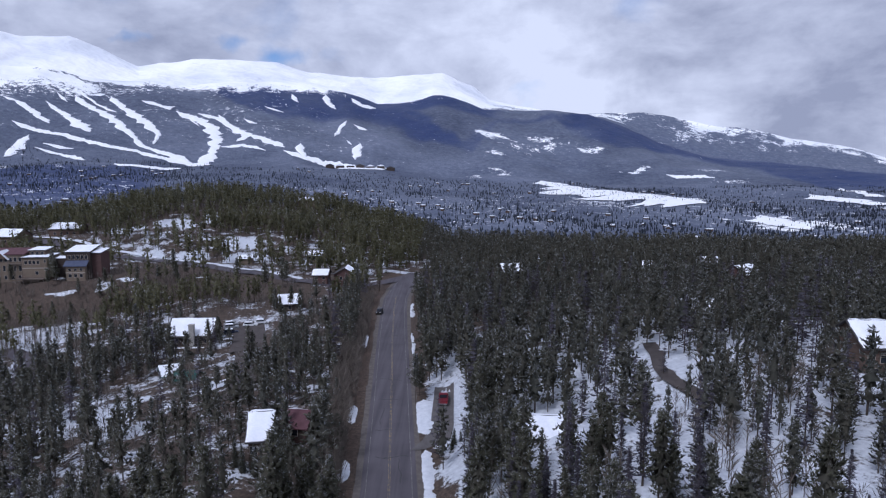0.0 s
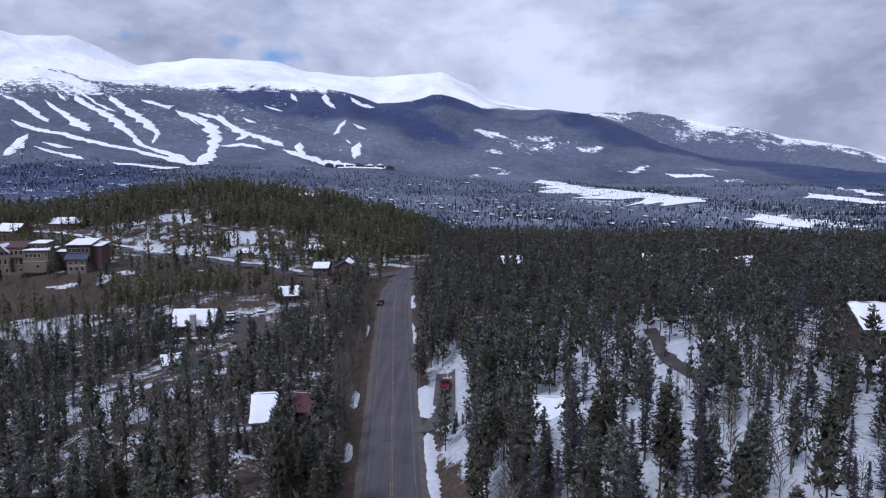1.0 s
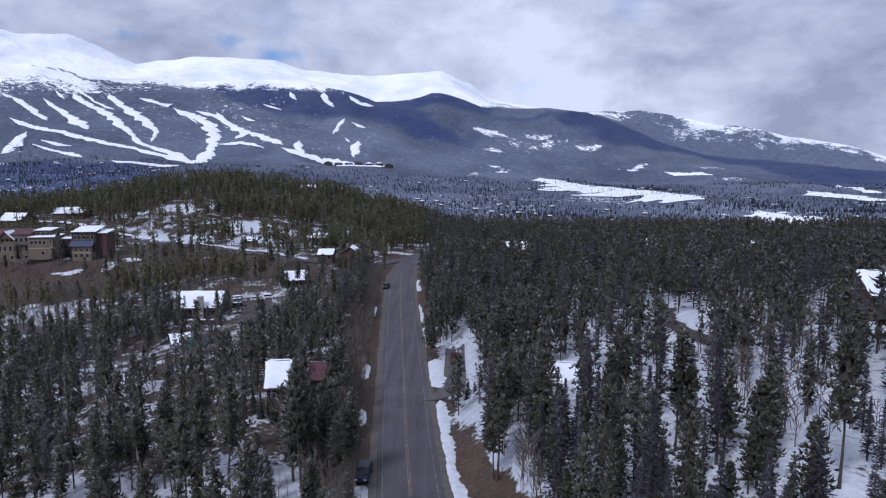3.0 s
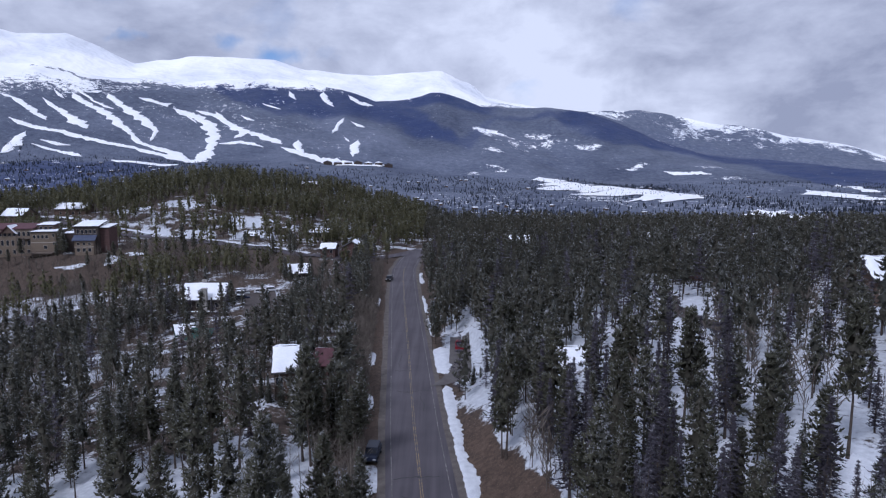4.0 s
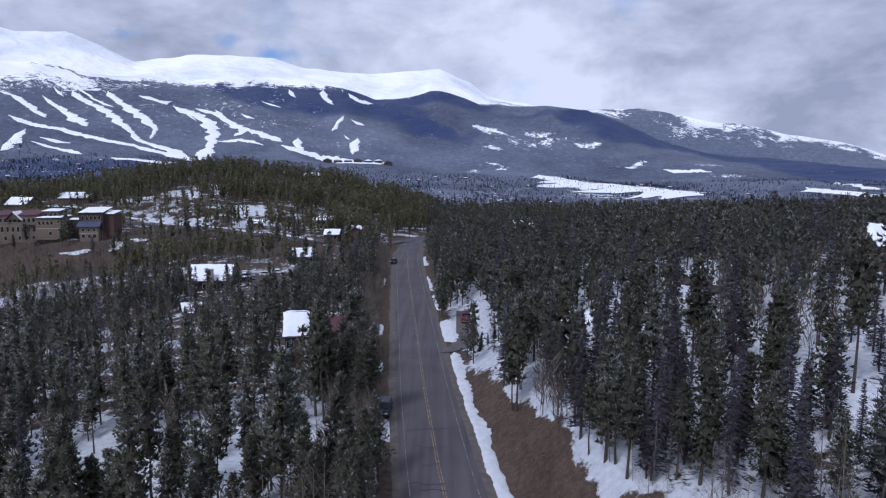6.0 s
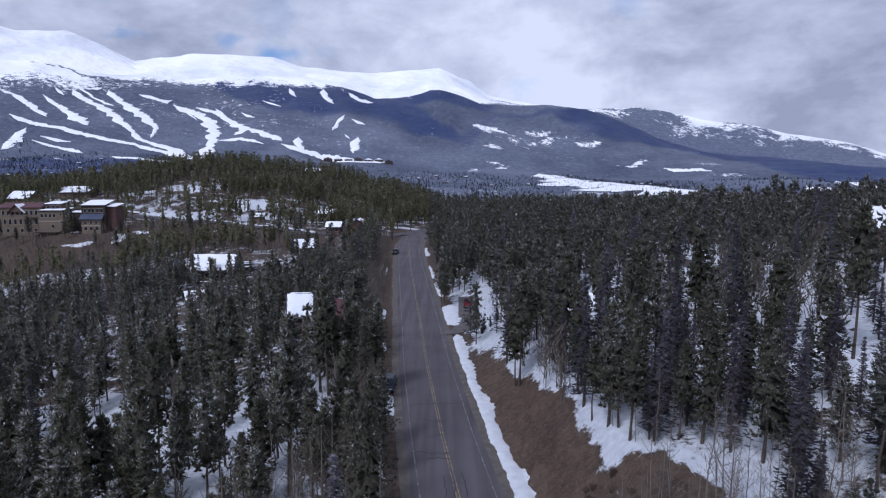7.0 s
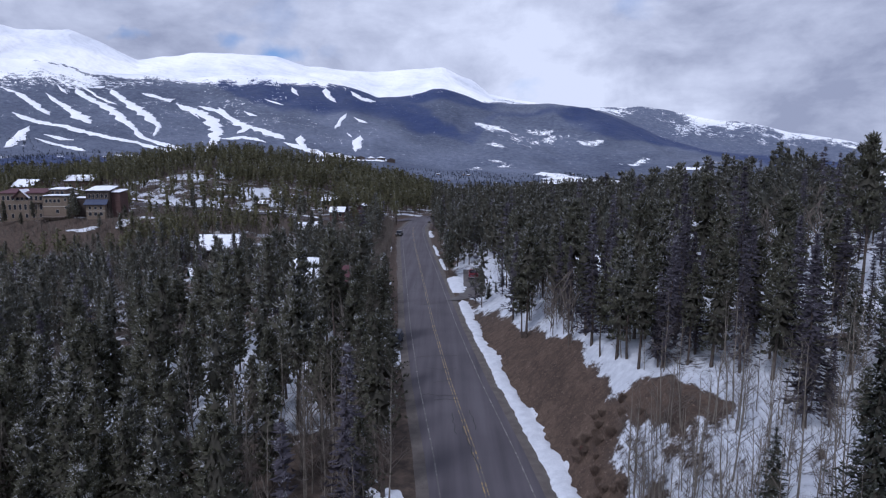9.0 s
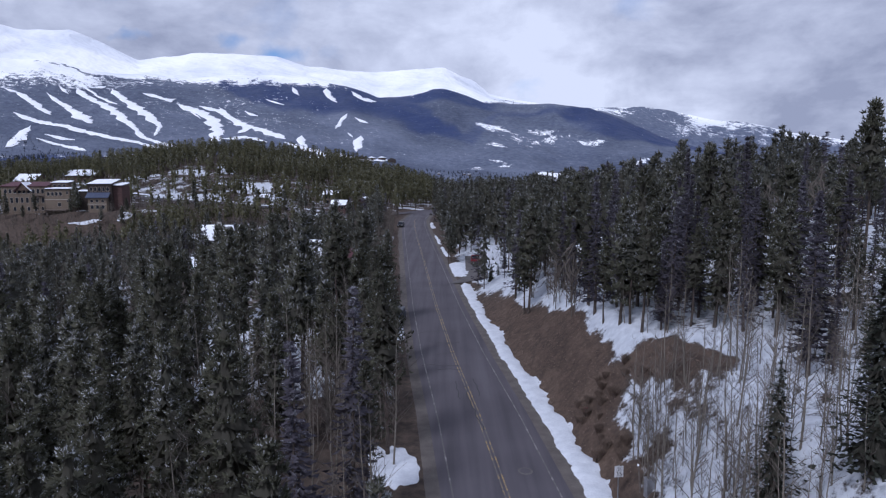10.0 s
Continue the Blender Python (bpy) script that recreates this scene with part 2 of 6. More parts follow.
WHITE_PAINT = mottled("white_car_paint", (0.62, 0.63, 0.66), (0.70, 0.71, 0.74), 1, 0.35)
BLACK_PAINT = mottled("black_car_paint", (0.012, 0.012, 0.014), (0.022, 0.022, 0.025), 1, 0.3)
RUBBER = mottled("rubber", (0.015, 0.015, 0.015), (0.03, 0.03, 0.03), 4, 0.9)
GLASS = mottled("dark_window_glass", (0.015, 0.018, 0.025), (0.03, 0.034, 0.045), 0.6, 0.12)
LAMP_RED = mottled("tail_lamp_plastic", (0.25, 0.01, 0.01), (0.32, 0.02, 0.02), 3, 0.3)
LAMP_CLEAR = mottled("headlamp_plastic", (0.55, 0.56, 0.58), (0.65, 0.66, 0.68), 3, 0.2)


def ground_material():
    """Old snow, forest floor and bare soil near by; snow-dusted woods, blued for haze, and open snow on the range."""
    m, n, l, p = material("mountain_ground", 0.9)
    def attr(key):
        a = n.new("ShaderNodeAttribute")
        a.attribute_name = key
        return a.outputs["Fac"]
    snow, soil, wild = attr("snow"), attr("soil"), attr("wild")
    c1, c2, c3 = noise_of(n, l, 0.16, 5.0, 0.6), noise_of(n, l, 1.3, 4.0, 0.6), noise_of(n, l, 5.0, 4.0, 0.6)
    f1, f2 = noise_of(n, l, 0.006, 6.0, 0.62), noise_of(n, l, 0.045, 4.0, 0.65)
    near = maths(n, l, "MULTIPLY_ADD", c1, 0.55, maths(n, l, "MULTIPLY_ADD", c2, 0.3, maths(n, l, "MULTIPLY", c3, 0.15)))
    speck = noise_of(n, l, 0.15, 3.0, 0.7)
    far = maths(n, l, "MULTIPLY_ADD", f1, 0.2, maths(n, l, "MULTIPLY_ADD", f2, 0.42, maths(n, l, "MULTIPLY", speck, 0.38)))
    far = maths(n, l, "MULTIPLY_ADD", far, 1.9, -0.45)
    pattern = blend(n, l, wild, near, far)
    lies = maths(n, l, "ADD", maths(n, l, "MULTIPLY_ADD", snow, 0.62, -0.31), pattern)
    white = ramp(n, l, lies, (0.49, (0, 0, 0)), (0.545, (1, 1, 1)))
    floor_tone = ramp(n, l, c2, (0.3, (0.035, 0.028, 0.024)), (0.7, (0.105, 0.078, 0.062)))
    soil_tone = ramp(n, l, maths(n, l, "MULTIPLY_ADD", c1, 0.40, maths(n, l, "MULTIPLY_ADD", c2, 0.35, maths(n, l, "MULTIPLY", c3, 0.25))), (0.36, (0.036, 0.026, 0.021)), (0.52, (0.086, 0.060, 0.046)), (0.68, (0.165, 0.122, 0.090)))
    ground = blend(n, l, soil, floor_tone, soil_tone)
    f3, f4 = noise_of(n, l, 0.0022, 4.0, 0.55), noise_of(n, l, 0.16, 3.0, 0.7)
    # The broad f3 tone stands in for patches of sun and cloud shade.
    grainy = maths(n, l, "MULTIPLY_ADD", f2, 0.30, maths(n, l, "MULTIPLY_ADD", f4, 0.42, maths(n, l, "MULTIPLY", f3, 0.60)))
    # The blue of these slopes is aerial haze put into the base colour.
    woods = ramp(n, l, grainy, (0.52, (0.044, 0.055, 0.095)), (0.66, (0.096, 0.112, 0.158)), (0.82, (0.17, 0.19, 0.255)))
    # Navy bands: cloud shadow painted over the woods by the "thick" mask.
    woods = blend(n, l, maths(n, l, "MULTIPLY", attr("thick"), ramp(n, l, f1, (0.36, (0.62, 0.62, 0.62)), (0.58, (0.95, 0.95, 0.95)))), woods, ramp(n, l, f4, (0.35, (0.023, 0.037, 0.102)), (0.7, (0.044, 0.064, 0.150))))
    # Paler frosted woods, carrying the same painted blue haze.
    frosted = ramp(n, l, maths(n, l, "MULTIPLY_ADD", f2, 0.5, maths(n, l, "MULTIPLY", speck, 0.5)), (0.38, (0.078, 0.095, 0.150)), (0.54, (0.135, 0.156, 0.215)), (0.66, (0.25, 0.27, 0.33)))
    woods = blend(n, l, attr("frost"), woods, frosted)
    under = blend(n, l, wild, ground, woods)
    # Near snow toned down: foreground cloud shade is part of this colour.
    drift = ramp(n, l, c2, (0.3, (0.42, 0.445, 0.50)), (0.7, (0.61, 0.64, 0.69)))
    # Bluish grey in the range's snow is soft shading painted by the f3 noise.
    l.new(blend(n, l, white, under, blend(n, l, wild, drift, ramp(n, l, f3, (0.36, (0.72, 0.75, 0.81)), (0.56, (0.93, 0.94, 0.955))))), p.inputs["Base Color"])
    ridges = maths(n, l, "MULTIPLY", maths(n, l, "MULTIPLY_ADD", f1, 0.3, maths(n, l, "MULTIPLY", f3, 3.0)), wild)
    b1, b2 = n.new("ShaderNodeBump"), n.new("ShaderNodeBump")
    b1.inputs["Strength"].default_value, b1.inputs["Distance"].default_value = 0.5, 70.0
    b2.inputs["Strength"].default_value, b2.inputs["Distance"].default_value = 0.5, 0.08
    l.new(ridges, b1.inputs["Height"])
    l.new(c3, b2.inputs["Height"])
    l.new(b1.outputs[0], b2.inputs["Normal"])
    l.new(b2.outputs[0], p.inputs["Normal"])
    return m


GROUND = ground_material()

# ---- the plan: heights of the land ----
def smooth(a, b, t):
    t = np.clip((t - a) / (b - a), 0.0, 1.0)
    return t * t * (3 - 2 * t)


def road_x(y):
    """The road's middle, straight at first and bending round to the far junction."""
    return np.interp(y, [-60, 30, 45, 64, 89, 133, 182, 215, 235, 258, 276, 300],
                     [4.0, -2.35, -3.6, -5.6, -7.75, -10.85, -14.4, -16.5, -17.3, -16.4, -14.4, -9.0])


STEPS = [-240, -150, -70, -25, -5.5, 7.3, 14, 35, 60, 110, 220]
LEVELS = {}


def level(y, *heights):
    LEVELS[y] = heights


level(-100, -4, -3, -1, 1.0, 0, 0, 8, 13, 16, 18, 20)
level(0, -8, -7, -4, 0.2, 0, 0, 8, 12, 14.5, 17, 19)
level(42, -10, -9, -5, 0.0, 0, 0, 7.6, 12.5, 15, 17, 19)
level(75, -11, -10, -5.5, 0.3, 0, 0, 5.0, 11.5, 15, 17, 18)
level(110, -12, -10, -5, 1.0, 0, 0, 3.5, 9.5, 15, 16.5, 17)
level(160, -14, -13, -8, -2, 0, 0, 2.5, 7, 10, 12, 13)
level(205, -16, -15, -5, -3, 0, 0, 2, 4, 7, 9, 10)
level(242, -15, -13, -2, -1, 0, 0, 1.5, 3.5, 6, 7, 8)
level(268, -2, 1, 1, 0, 0, 0, 1, 3, 4, 5, 6)
level(308, -1, 3, 3, 2, 0, 0, 1, 2.5, 3, 3, 3)
level(350, 8, 15, 11, 5, 1, 0, 1, 1, 1, 0, -2)
level(450, 20, 31, 20, 8, 1, -3, -8, -12, -16, -20, -24)
level(560, -10, -4, -8, -16, -22, -26, -30, -34, -38, -42, -46)


def lattice(x, y, seed=0):
    """Smooth value noise, -1 to 1."""
    xi, yi = np.floor(x), np.floor(y)
    fx, fy = x - xi, y - yi
    fx, fy = fx * fx * (3 - 2 * fx), fy * fy * (3 - 2 * fy)

    def rnd(a, b):
        s = np.sin(a * 127.1 + b * 311.7 + seed * 74.7) * 43758.5453
        return 2 * (s - np.floor(s)) - 1
    return ((rnd(xi, yi) * (1 - fx) + rnd(xi + 1, yi) * fx) * (1 - fy)
            + (rnd(xi, yi + 1) * (1 - fx) + rnd(xi + 1, yi + 1) * fx) * fy)


def near_land(x, y):
    s = x - road_x(y)
    ys = np.array(sorted(LEVELS))
    table = np.array([LEVELS[k] for k in ys], float)
    yc = np.clip(y, ys[0], ys[-1])
    j = np.clip(np.searchsorted(ys, yc, side="right") - 1, 0, len(ys) - 2)
    f = (yc - ys[j]) / (ys[j + 1] - ys[j])
    f = f * f * (3 - 2 * f)
    st = np.array(STEPS, float)
    sc = np.clip(s, st[0], st[-1])
    i = np.clip(np.searchsorted(st, sc, side="right") - 1, 0, len(st) - 2)
    g = (sc - st[i]) / (st[i + 1] - st[i])
    z = (table[j, i] * (1 - g) + table[j, i + 1] * g) * (1 - f) + (table[j + 1, i] * (1 - g) + table[j + 1, i + 1] * g) * f
    pad = 1 - smooth(0.7, 1.15, np.hypot((x - 0.4) / 5.0, (y - 121) / 19.0))   # the driveway's level ground
    z = z * (1 - pad) + 0.12 * pad
    off = smooth(6.5, 14, np.abs(s)) * (1 - pad)
    z = z + off * (0.5 * lattice(x / 9, y / 9) + 0.22 * lattice(x / 2.7, y / 2.7, 3))
    return z - 0.25 * (1 - smooth(4.6, 5.6, np.abs(s))) * (y < 300)


def far_land(x, y):
    """The valley and the range beyond it, by slant q = x / y."""
    yy = np.maximum(y, 60.0)
    q = np.clip(x / yy, -1.1, 1.1)
    rise = lambda qs, es: np.interp(q, qs, es)
    # slopes of sight (rise over distance) of the foot, the wooded shoulder and the snowy crest
    foot = rise([-0.7, -0.1, 0.1, 0.3, 0.7], [-0.004, -0.002, -0.022, -0.030, -0.040])
    mid = rise([-0.7, -0.42, -0.1, 0.1, 0.3, 0.7], [0.075, 0.066, 0.052, 0.030, 0.012, -0.018])
    shoulder = rise([-0.69, -0.6, -0.5, -0.4, -0.28, -0.2, -0.15, -0.1, -0.015, 0.06, 0.13, 0.22, 0.36, 0.46, 0.63, 0.75],
                    [0.150, 0.145, 0.124, 0.118, 0.122, 0.118, 0.110, 0.094, 0.101, 0.085, 0.084, 0.077, 0.027, 0.006, -0.016, -0.026])
    crest = rise([-0.9, -0.69, -0.64, -0.56, -0.51, -0.46, -0.38, -0.34, -0.25, -0.2, -0.14, 0.0, 0.03, 0.07, 0.13, 0.23, 0.3, 0.36, 0.45, 0.54, 0.63, 0.69, 0.9],
                 [0.225, 0.215, 0.203, 0.198, 0.176, 0.152, 0.164, 0.161, 0.160, 0.144, 0.139, 0.136, 0.118, 0.098, 0.091, 0.082, 0.082, 0.074, 0.056, 0.038, 0.024, 0.008, -0.01])
    crest = crest + rise([-0.8, -0.63, -0.56, -0.5, -0.35, -0.2, -0.03, 0.015, 0.045, 0.07, 0.144, 0.2, 0.24, 0.34, 0.4, 0.46], [-0.010, -0.011, -0.004, -0.004, -0.006, -0.005, -0.004, 0.003, 0.008, 0.002, -0.005, -0.009, -0.002, -0.002, -0.006, 0.0])
    out_to = yy * np.sqrt(1 + q * q)
    near_y = 1 / np.sqrt(1 + q * q)
    z = np.where(out_to < 1300, -68.0, 0.0)
    knots = [1300, 2750, 3250, 3800, 4050, 4600, 4800]
    zs = [-68 + 0 * q, 49 + foot * 2750 * near_y, 49 + mid * 3250 * near_y, 49 + shoulder * 3800 * near_y,
          49 + np.minimum(shoulder, crest - 0.010) * 4050 * near_y, 49 + crest * 4600 * near_y, 20 + crest * 4600 * near_y]
    for a in range(len(knots) - 1):
        t = (out_to - knots[a]) / (knots[a + 1] - knots[a])
        inside = (t >= 0) & (t <= 1)
        z = np.where(inside, zs[a] * (1 - t) + zs[a + 1] * t, z)
    z = np.where(out_to > 4800, zs[-1] - 0.4 * (out_to - 4800), z)
    yy = out_to
    wild = smooth(1500, 2600, yy)
    gully = 22 * lattice(x / 330 + 0.3 * y / 400, y / 1500, 5) + 10 * lattice(x / 120, y / 300, 6) + 3 * lattice(x / 60, y / 90, 7)
    z = z + wild * gully * (1 - 0.25 * smooth(4300, 4650, yy)) + (1 - wild) * 6 * lattice(x / 160, y / 160, 8)
    return np.where(y < 60, -10.0, z)


def land(x, y):
    x, y = np.asarray(x, float), np.asarray(y, float)
    t = smooth(440, 760, y + 0.25 * np.abs(x))
    side = smooth(260, 420, np.abs(x)) * smooth(150, 420, y)
    t = np.maximum(t, side)
    return near_land(x, y) * (1 - t) + far_land(x, y) * t


# ---- builders ----
def mesh_of(name, verts, faces, mat, smooth_shade=False, slots=None, normals=None):
    """A mesh from arrays of corners and of equal-sided faces; slots gives each face its material out of a list."""
    smooth_shade = smooth_shade or normals is not None
    verts, faces = np.asarray(verts, np.float32), np.asarray(faces, np.int32)
    me = bpy.data.meshes.new(name)
    k = faces.shape[1]
    me.vertices.add(len(verts))
    me.vertices.foreach_set("co", verts.ravel())
    me.loops.add(faces.size)
    me.loops.foreach_set("vertex_index", faces.ravel())
    me.polygons.add(len(faces))
    me.polygons.foreach_set("loop_start", np.arange(0, faces.size, k, dtype=np.int32))
    me.polygons.foreach_set("use_smooth", np.full(len(faces), smooth_shade))
    me.update(calc_edges=True)
    for each in (mat if slots is not None else [mat]):
        me.materials.append(each)
    if slots is not None:
        me.polygons.foreach_set("material_index", np.asarray(slots, np.int32))
    me.validate()
    if normals is not None:
        me.normals_split_custom_set_from_vertices(np.asarray(normals, np.float32))
    return me


def part(name, bm, mat, parent=None, label=""):
    me = bpy.data.meshes.new(name)
    bm.to_mesh(me)
    bm.free()
    me.materials.append(mat)
    ob = new(name, me)
    ob.parent = parent
    return tagged(ob, label)


def thing(name, x, y, z, turn=0.0, label="", category="", group="", kind=""):
    ob = new(name)
    ob.empty_display_size = 0.3
    ob.matrix_basis = pose(x, y, z, 0, 0, turn)
    return tagged(ob, label, category, group, kind)


def add_box(bm, x0, x1, y0, y1, z0, z1, bevel=0.0):
    vs = [bm.verts.new(c) for c in ((x0, y0, z0), (x1, y0, z0), (x1, y1, z0), (x0, y1, z0), (x0, y0, z1), (x1, y0, z1), (x1, y1, z1), (x0, y1, z1))]
    fs = [bm.faces.new([vs[i] for i in q]) for q in ((3, 2, 1, 0), (4, 5, 6, 7), (0, 1, 5, 4), (1, 2, 6, 5), (2, 3, 7, 6), (3, 0, 4, 7))]
    if bevel:
        bmesh.ops.bevel(bm, geom=list({e for f in fs for e in f.edges}), offset=bevel, segments=1, affect="EDGES")
    return bm


def box(x0, x1, y0, y1, z0, z1, bevel=0.0):
    return add_box(bmesh.new(), x0, x1, y0, y1, z0, z1, bevel)


def prism(points, y0, y1, bm=None):
    """A solid from an outline in x and z, drawn out along y."""
    bm = bm or bmesh.new()
    a = [bm.verts.new((x, y0, z)) for x, z in points]
    b = [bm.verts.new((x, y1, z)) for x, z in points]
    bm.faces.new(a)
    bm.faces.new(b[::-1])
    for i in range(len(points)):
        j = (i + 1) % len(points)
        bm.faces.new((a[j], a[i], b[i], b[j]))
    bmesh.ops.recalc_face_normals(bm, faces=bm.faces)
    return bm


def tube(bm, a, b, ra, rb, sides=5):
    a, b = Vector(a), Vector(b)
    d = (b - a).normalized()
    u = d.orthogonal().normalized()
    w = d.cross(u)
    ring = []
    for c, r in ((a, ra), (b, rb)):
        ring.append([bm.verts.new(c + (u * math.cos(t) + w * math.sin(t)) * r) for t in [2 * math.pi * i / sides for i in range(sides)]])
    for i in range(sides):
        j = (i + 1) % sides
        bm.faces.new((ring[0][i], ring[0][j], ring[1][j], ring[1][i]))
    bm.faces.new(ring[1])
    return bm


def height(x, y):
    return float(land(x, y))


# ---- ground ----
HOUSE_SPOTS = []   # x, y, radius kept free of trees


def far_road_y(x):
    return np.interp(x, [-260, -230, -190, -165, -135, -110, -80, -56, -36, -14], [350, 346, 330, 318, 308, 296, 280, 266, 260, 284])


GLADES = [(-152, 366, 15, 9), (-138, 383, 9, 8), (-108, 334, 13, 6), (-140, 316, 26, 5), (-97, 314, 20, 4.5), (-68, 326, 9, 5), (-172, 352, 12, 6)]   # snowy gaps in the hill's woods: x, y, radii
GAPS = [(-43, 70, 10, 9), (-17, 70, 6, 9), (-80, 130, 15, 8), (-74, 143, 6, 7), (-64, 122, 6, 6), (-91, 147, 8, 7), (-142, 216, 16, 9), (-126, 180, 7, 9),
        (22.5, 67, 4, 8), (30.7, 85, 4, 8), (33, 70, 4, 8), (40.5, 75, 4.5, 10), (33, 58, 4.5, 9), (26, 50, 4.0, 8), (40, 52, 4, 8), (21, 44, 3, 6), (9.8, 78, 2.5, 8), (13, 83, 2.5, 6), (48, 88, 4, 9), (44, 62, 3.5, 7),
        (34, 118, 4, 5)]   # snowy gaps between the near pines: x, y, radii
CLEARINGS = [(300, 3340, 90, 45, 0.62), (345, 3312, 60, 26, 0.6), (526, 3360, 110, 40, 0.58), (302, 3162, 70, 36, 0.58), (512, 3278, 120, 40, 0.62), (380, 3121, 110, 36, 0.52), (750, 3198, 90, 46, 0.62), (241, 2767, 70, 60, 0.5), (809, 2812, 70, 36, 0.55), (1185, 2832, 110, 50, 0.46), (1159, 2552, 120, 60, 0.48), (260, 3343, 130, 60, 0.75), (736, 3190, 95, 75, 0.6), (430, 3230, 190, 90, 0.5), (250, 3030, 80, 50, 0.55), (860, 2835, 60, 40, 0.6), (150, 2700, 90, 60, 0.45), (690, 1250, 130, 170, 0.6), (430, 1700, 190, 200, 0.42),
             (1000, 4300, 260, 150, 0.62), (420, 4150, 150, 120, 0.6), (1500, 4050, 200, 120, 0.55), (-1500, 2150, 300, 130, 0.5), (-700, 1300, 260, 200, 0.45)]   # thinly wooded snow: x, y, radii, share


def ground_cover(x, y):
    """How much snow, how much bare soil, how far out, painted cloud shade on the woods, paler woods (0 to 1)."""
    s = x - road_x(y)
    wild = smooth(420, 640, y + 0.3 * np.abs(x))
    right = smooth(6, 10, s)
    snow = 0.30 + 0.34 * right * (1 - smooth(120, 230, y))
    snow = np.where(s < -6, 0.46 + 0.36 * smooth(46, 56, y) * (1 - smooth(74, 88, y)) + -0.16 * (1 - smooth(42, 52, y)) + 0.34 * smooth(-105, -125, s) * smooth(200, 212, y) * (1 - smooth(236, 244, y)), snow)
    snow = snow - 0.03 * smooth(10, 13, s) * (1 - smooth(34, 40, y))
    snow = np.where(np.abs(s) < 7, 0.10, snow)
    edge = np.interp(y, [26, 34, 40, 48, 56, 70, 88], [7.4, 9.2, 10.8, 12.2, 13.0, 12.0, 10.0])
    bank = smooth(5.0, 6.0, s) * (1 - smooth(-0.8, 0.8, s - edge + 1.3 * lattice(x / 4, y / 4, 21) + 0.7 * lattice(x / 1.3, y / 1.3, 23))) * smooth(22, 34, y) * (1 - smooth(80, 97, y))
    mound = 1 - smooth(0.75, 1.1, np.hypot(((x - 11.1) * 0.41 - (y - 39.4) * 0.91) / 5.6, ((x - 11.1) * 0.91 + (y - 39.4) * 0.41) / 2.2) + 0.15 * lattice(x / 2, y / 2, 22))
    meadow = smooth(-185, -175, s) * (1 - smooth(-128, -118, s)) * smooth(236, 243, y) * (1 - smooth(262, 270, y))
    verge = smooth(-15, -12, s) * (1 - smooth(-6, -5, s)) * smooth(60, 80, y)
    meadow = np.maximum(meadow, 0.7 * smooth(-152, -140, x) * (1 - smooth(-52, -44, x)) * smooth(-40, -32, y - far_road_y(x)) * (1 - smooth(-5, -1, y - far_road_y(x))))
    meadow = np.maximum(meadow, 0.8 * smooth(-195, -188, x) * (1 - smooth(-132, -124, x)) * smooth(226, 236, y) * (1 - smooth(262, 270, y)))
    soil = np.clip(np.maximum.reduce([bank, mound, 0.12 * meadow, 0.6 * verge]), 0, 1)
    snow = snow * (1 - 0.66 * np.maximum(soil, meadow))
    hill = smooth(275, 310, y) * (1 - wild)
    snow = snow * (1 - hill) + hill * (0.40 + 0.07 * (1 - smooth(335, 365, y)))
    for px, py, rx, ry in GAPS:
        snow = np.maximum(snow, 0.72 * (1 - smooth(0.7, 1.3, np.hypot((x - px) / rx, (y - py) / ry) + 0.3 * lattice(x / 4, y / 4, 25))))
    for px, py, rx, ry in GLADES:
        snow = np.maximum(snow, 0.80 * (1 - smooth(0.75, 1.15, np.hypot((x - px) / rx, (y - py) / ry) + 0.2 * lattice(x / 5, y / 4, 24))))
    q = x / np.maximum(y, 60)
    far_snow = 0.10 + 0.17 * smooth(1000, 1250, y) * (1 - smooth(1600, 2300, y)) + 0.12 * smooth(0.05, -0.3, q) * smooth(2500, 3000, y)
    for px, py, rx, ry, amount in CLEARINGS:
        far_snow = np.maximum(far_snow, amount * (1 - smooth(0.2, 1.2, np.hypot((x - px) / rx, (y - py) / ry) + 0.55 * lattice(x / 45, y / 60, 37) + 0.3 * lattice(x / 17, y / 24, 38))))
    r = np.hypot(x, y)
    calm = smooth(0.04, 0.14, q)
    line = np.interp(q, [-0.7, -0.56, -0.5, -0.3, -0.19, -0.12, 0.03, 0.10, 0.16], [3540, 3590, 3660, 3715, 3760, 3845, 3870, 4150, 4450]) - 90 * smooth(0.25, 0.4, q)
    line = line + (45 + 150 * calm) * lattice(x / 240, y / 240, 31) + (40 + 60 * calm) * lattice(x / 60, y / 80, 32) + (45 + 40 * calm) * lattice(x / 23, y / 31, 33) + 190 * calm * lattice(x / 85, y / 60, 34) + 260 * calm * lattice(x / 210, y / 600, 41)
    soft = 165 + 100 * smooth(-0.38, -0.5, q) + 220 * calm
    open_snow = smooth(-1, 1, (r - line) / soft) * (1 - 0.30 * smooth(0.02, 0.12, q))
    spur = np.interp(q, [-0.62, -0.56, -0.52, -0.47, -0.41], [3800, 3778, 3712, 3677, 3677])
    open_snow = open_snow * (1 - 0.75 * (1 - smooth(14, 46, np.abs(r - spur + 25 * lattice(x / 40, y / 50, 42)))) * smooth(-0.64, -0.61, q) * smooth(-0.39, -0.43, q) * (0.55 + 0.45 * lattice(x / 16, y / 20, 43)))
    far_snow = np.maximum(far_snow, open_snow * 1.15)
    ragged = 60 * lattice(x / 170, y / 230, 35) + 35 * lattice(x / 50, y / 70, 36)
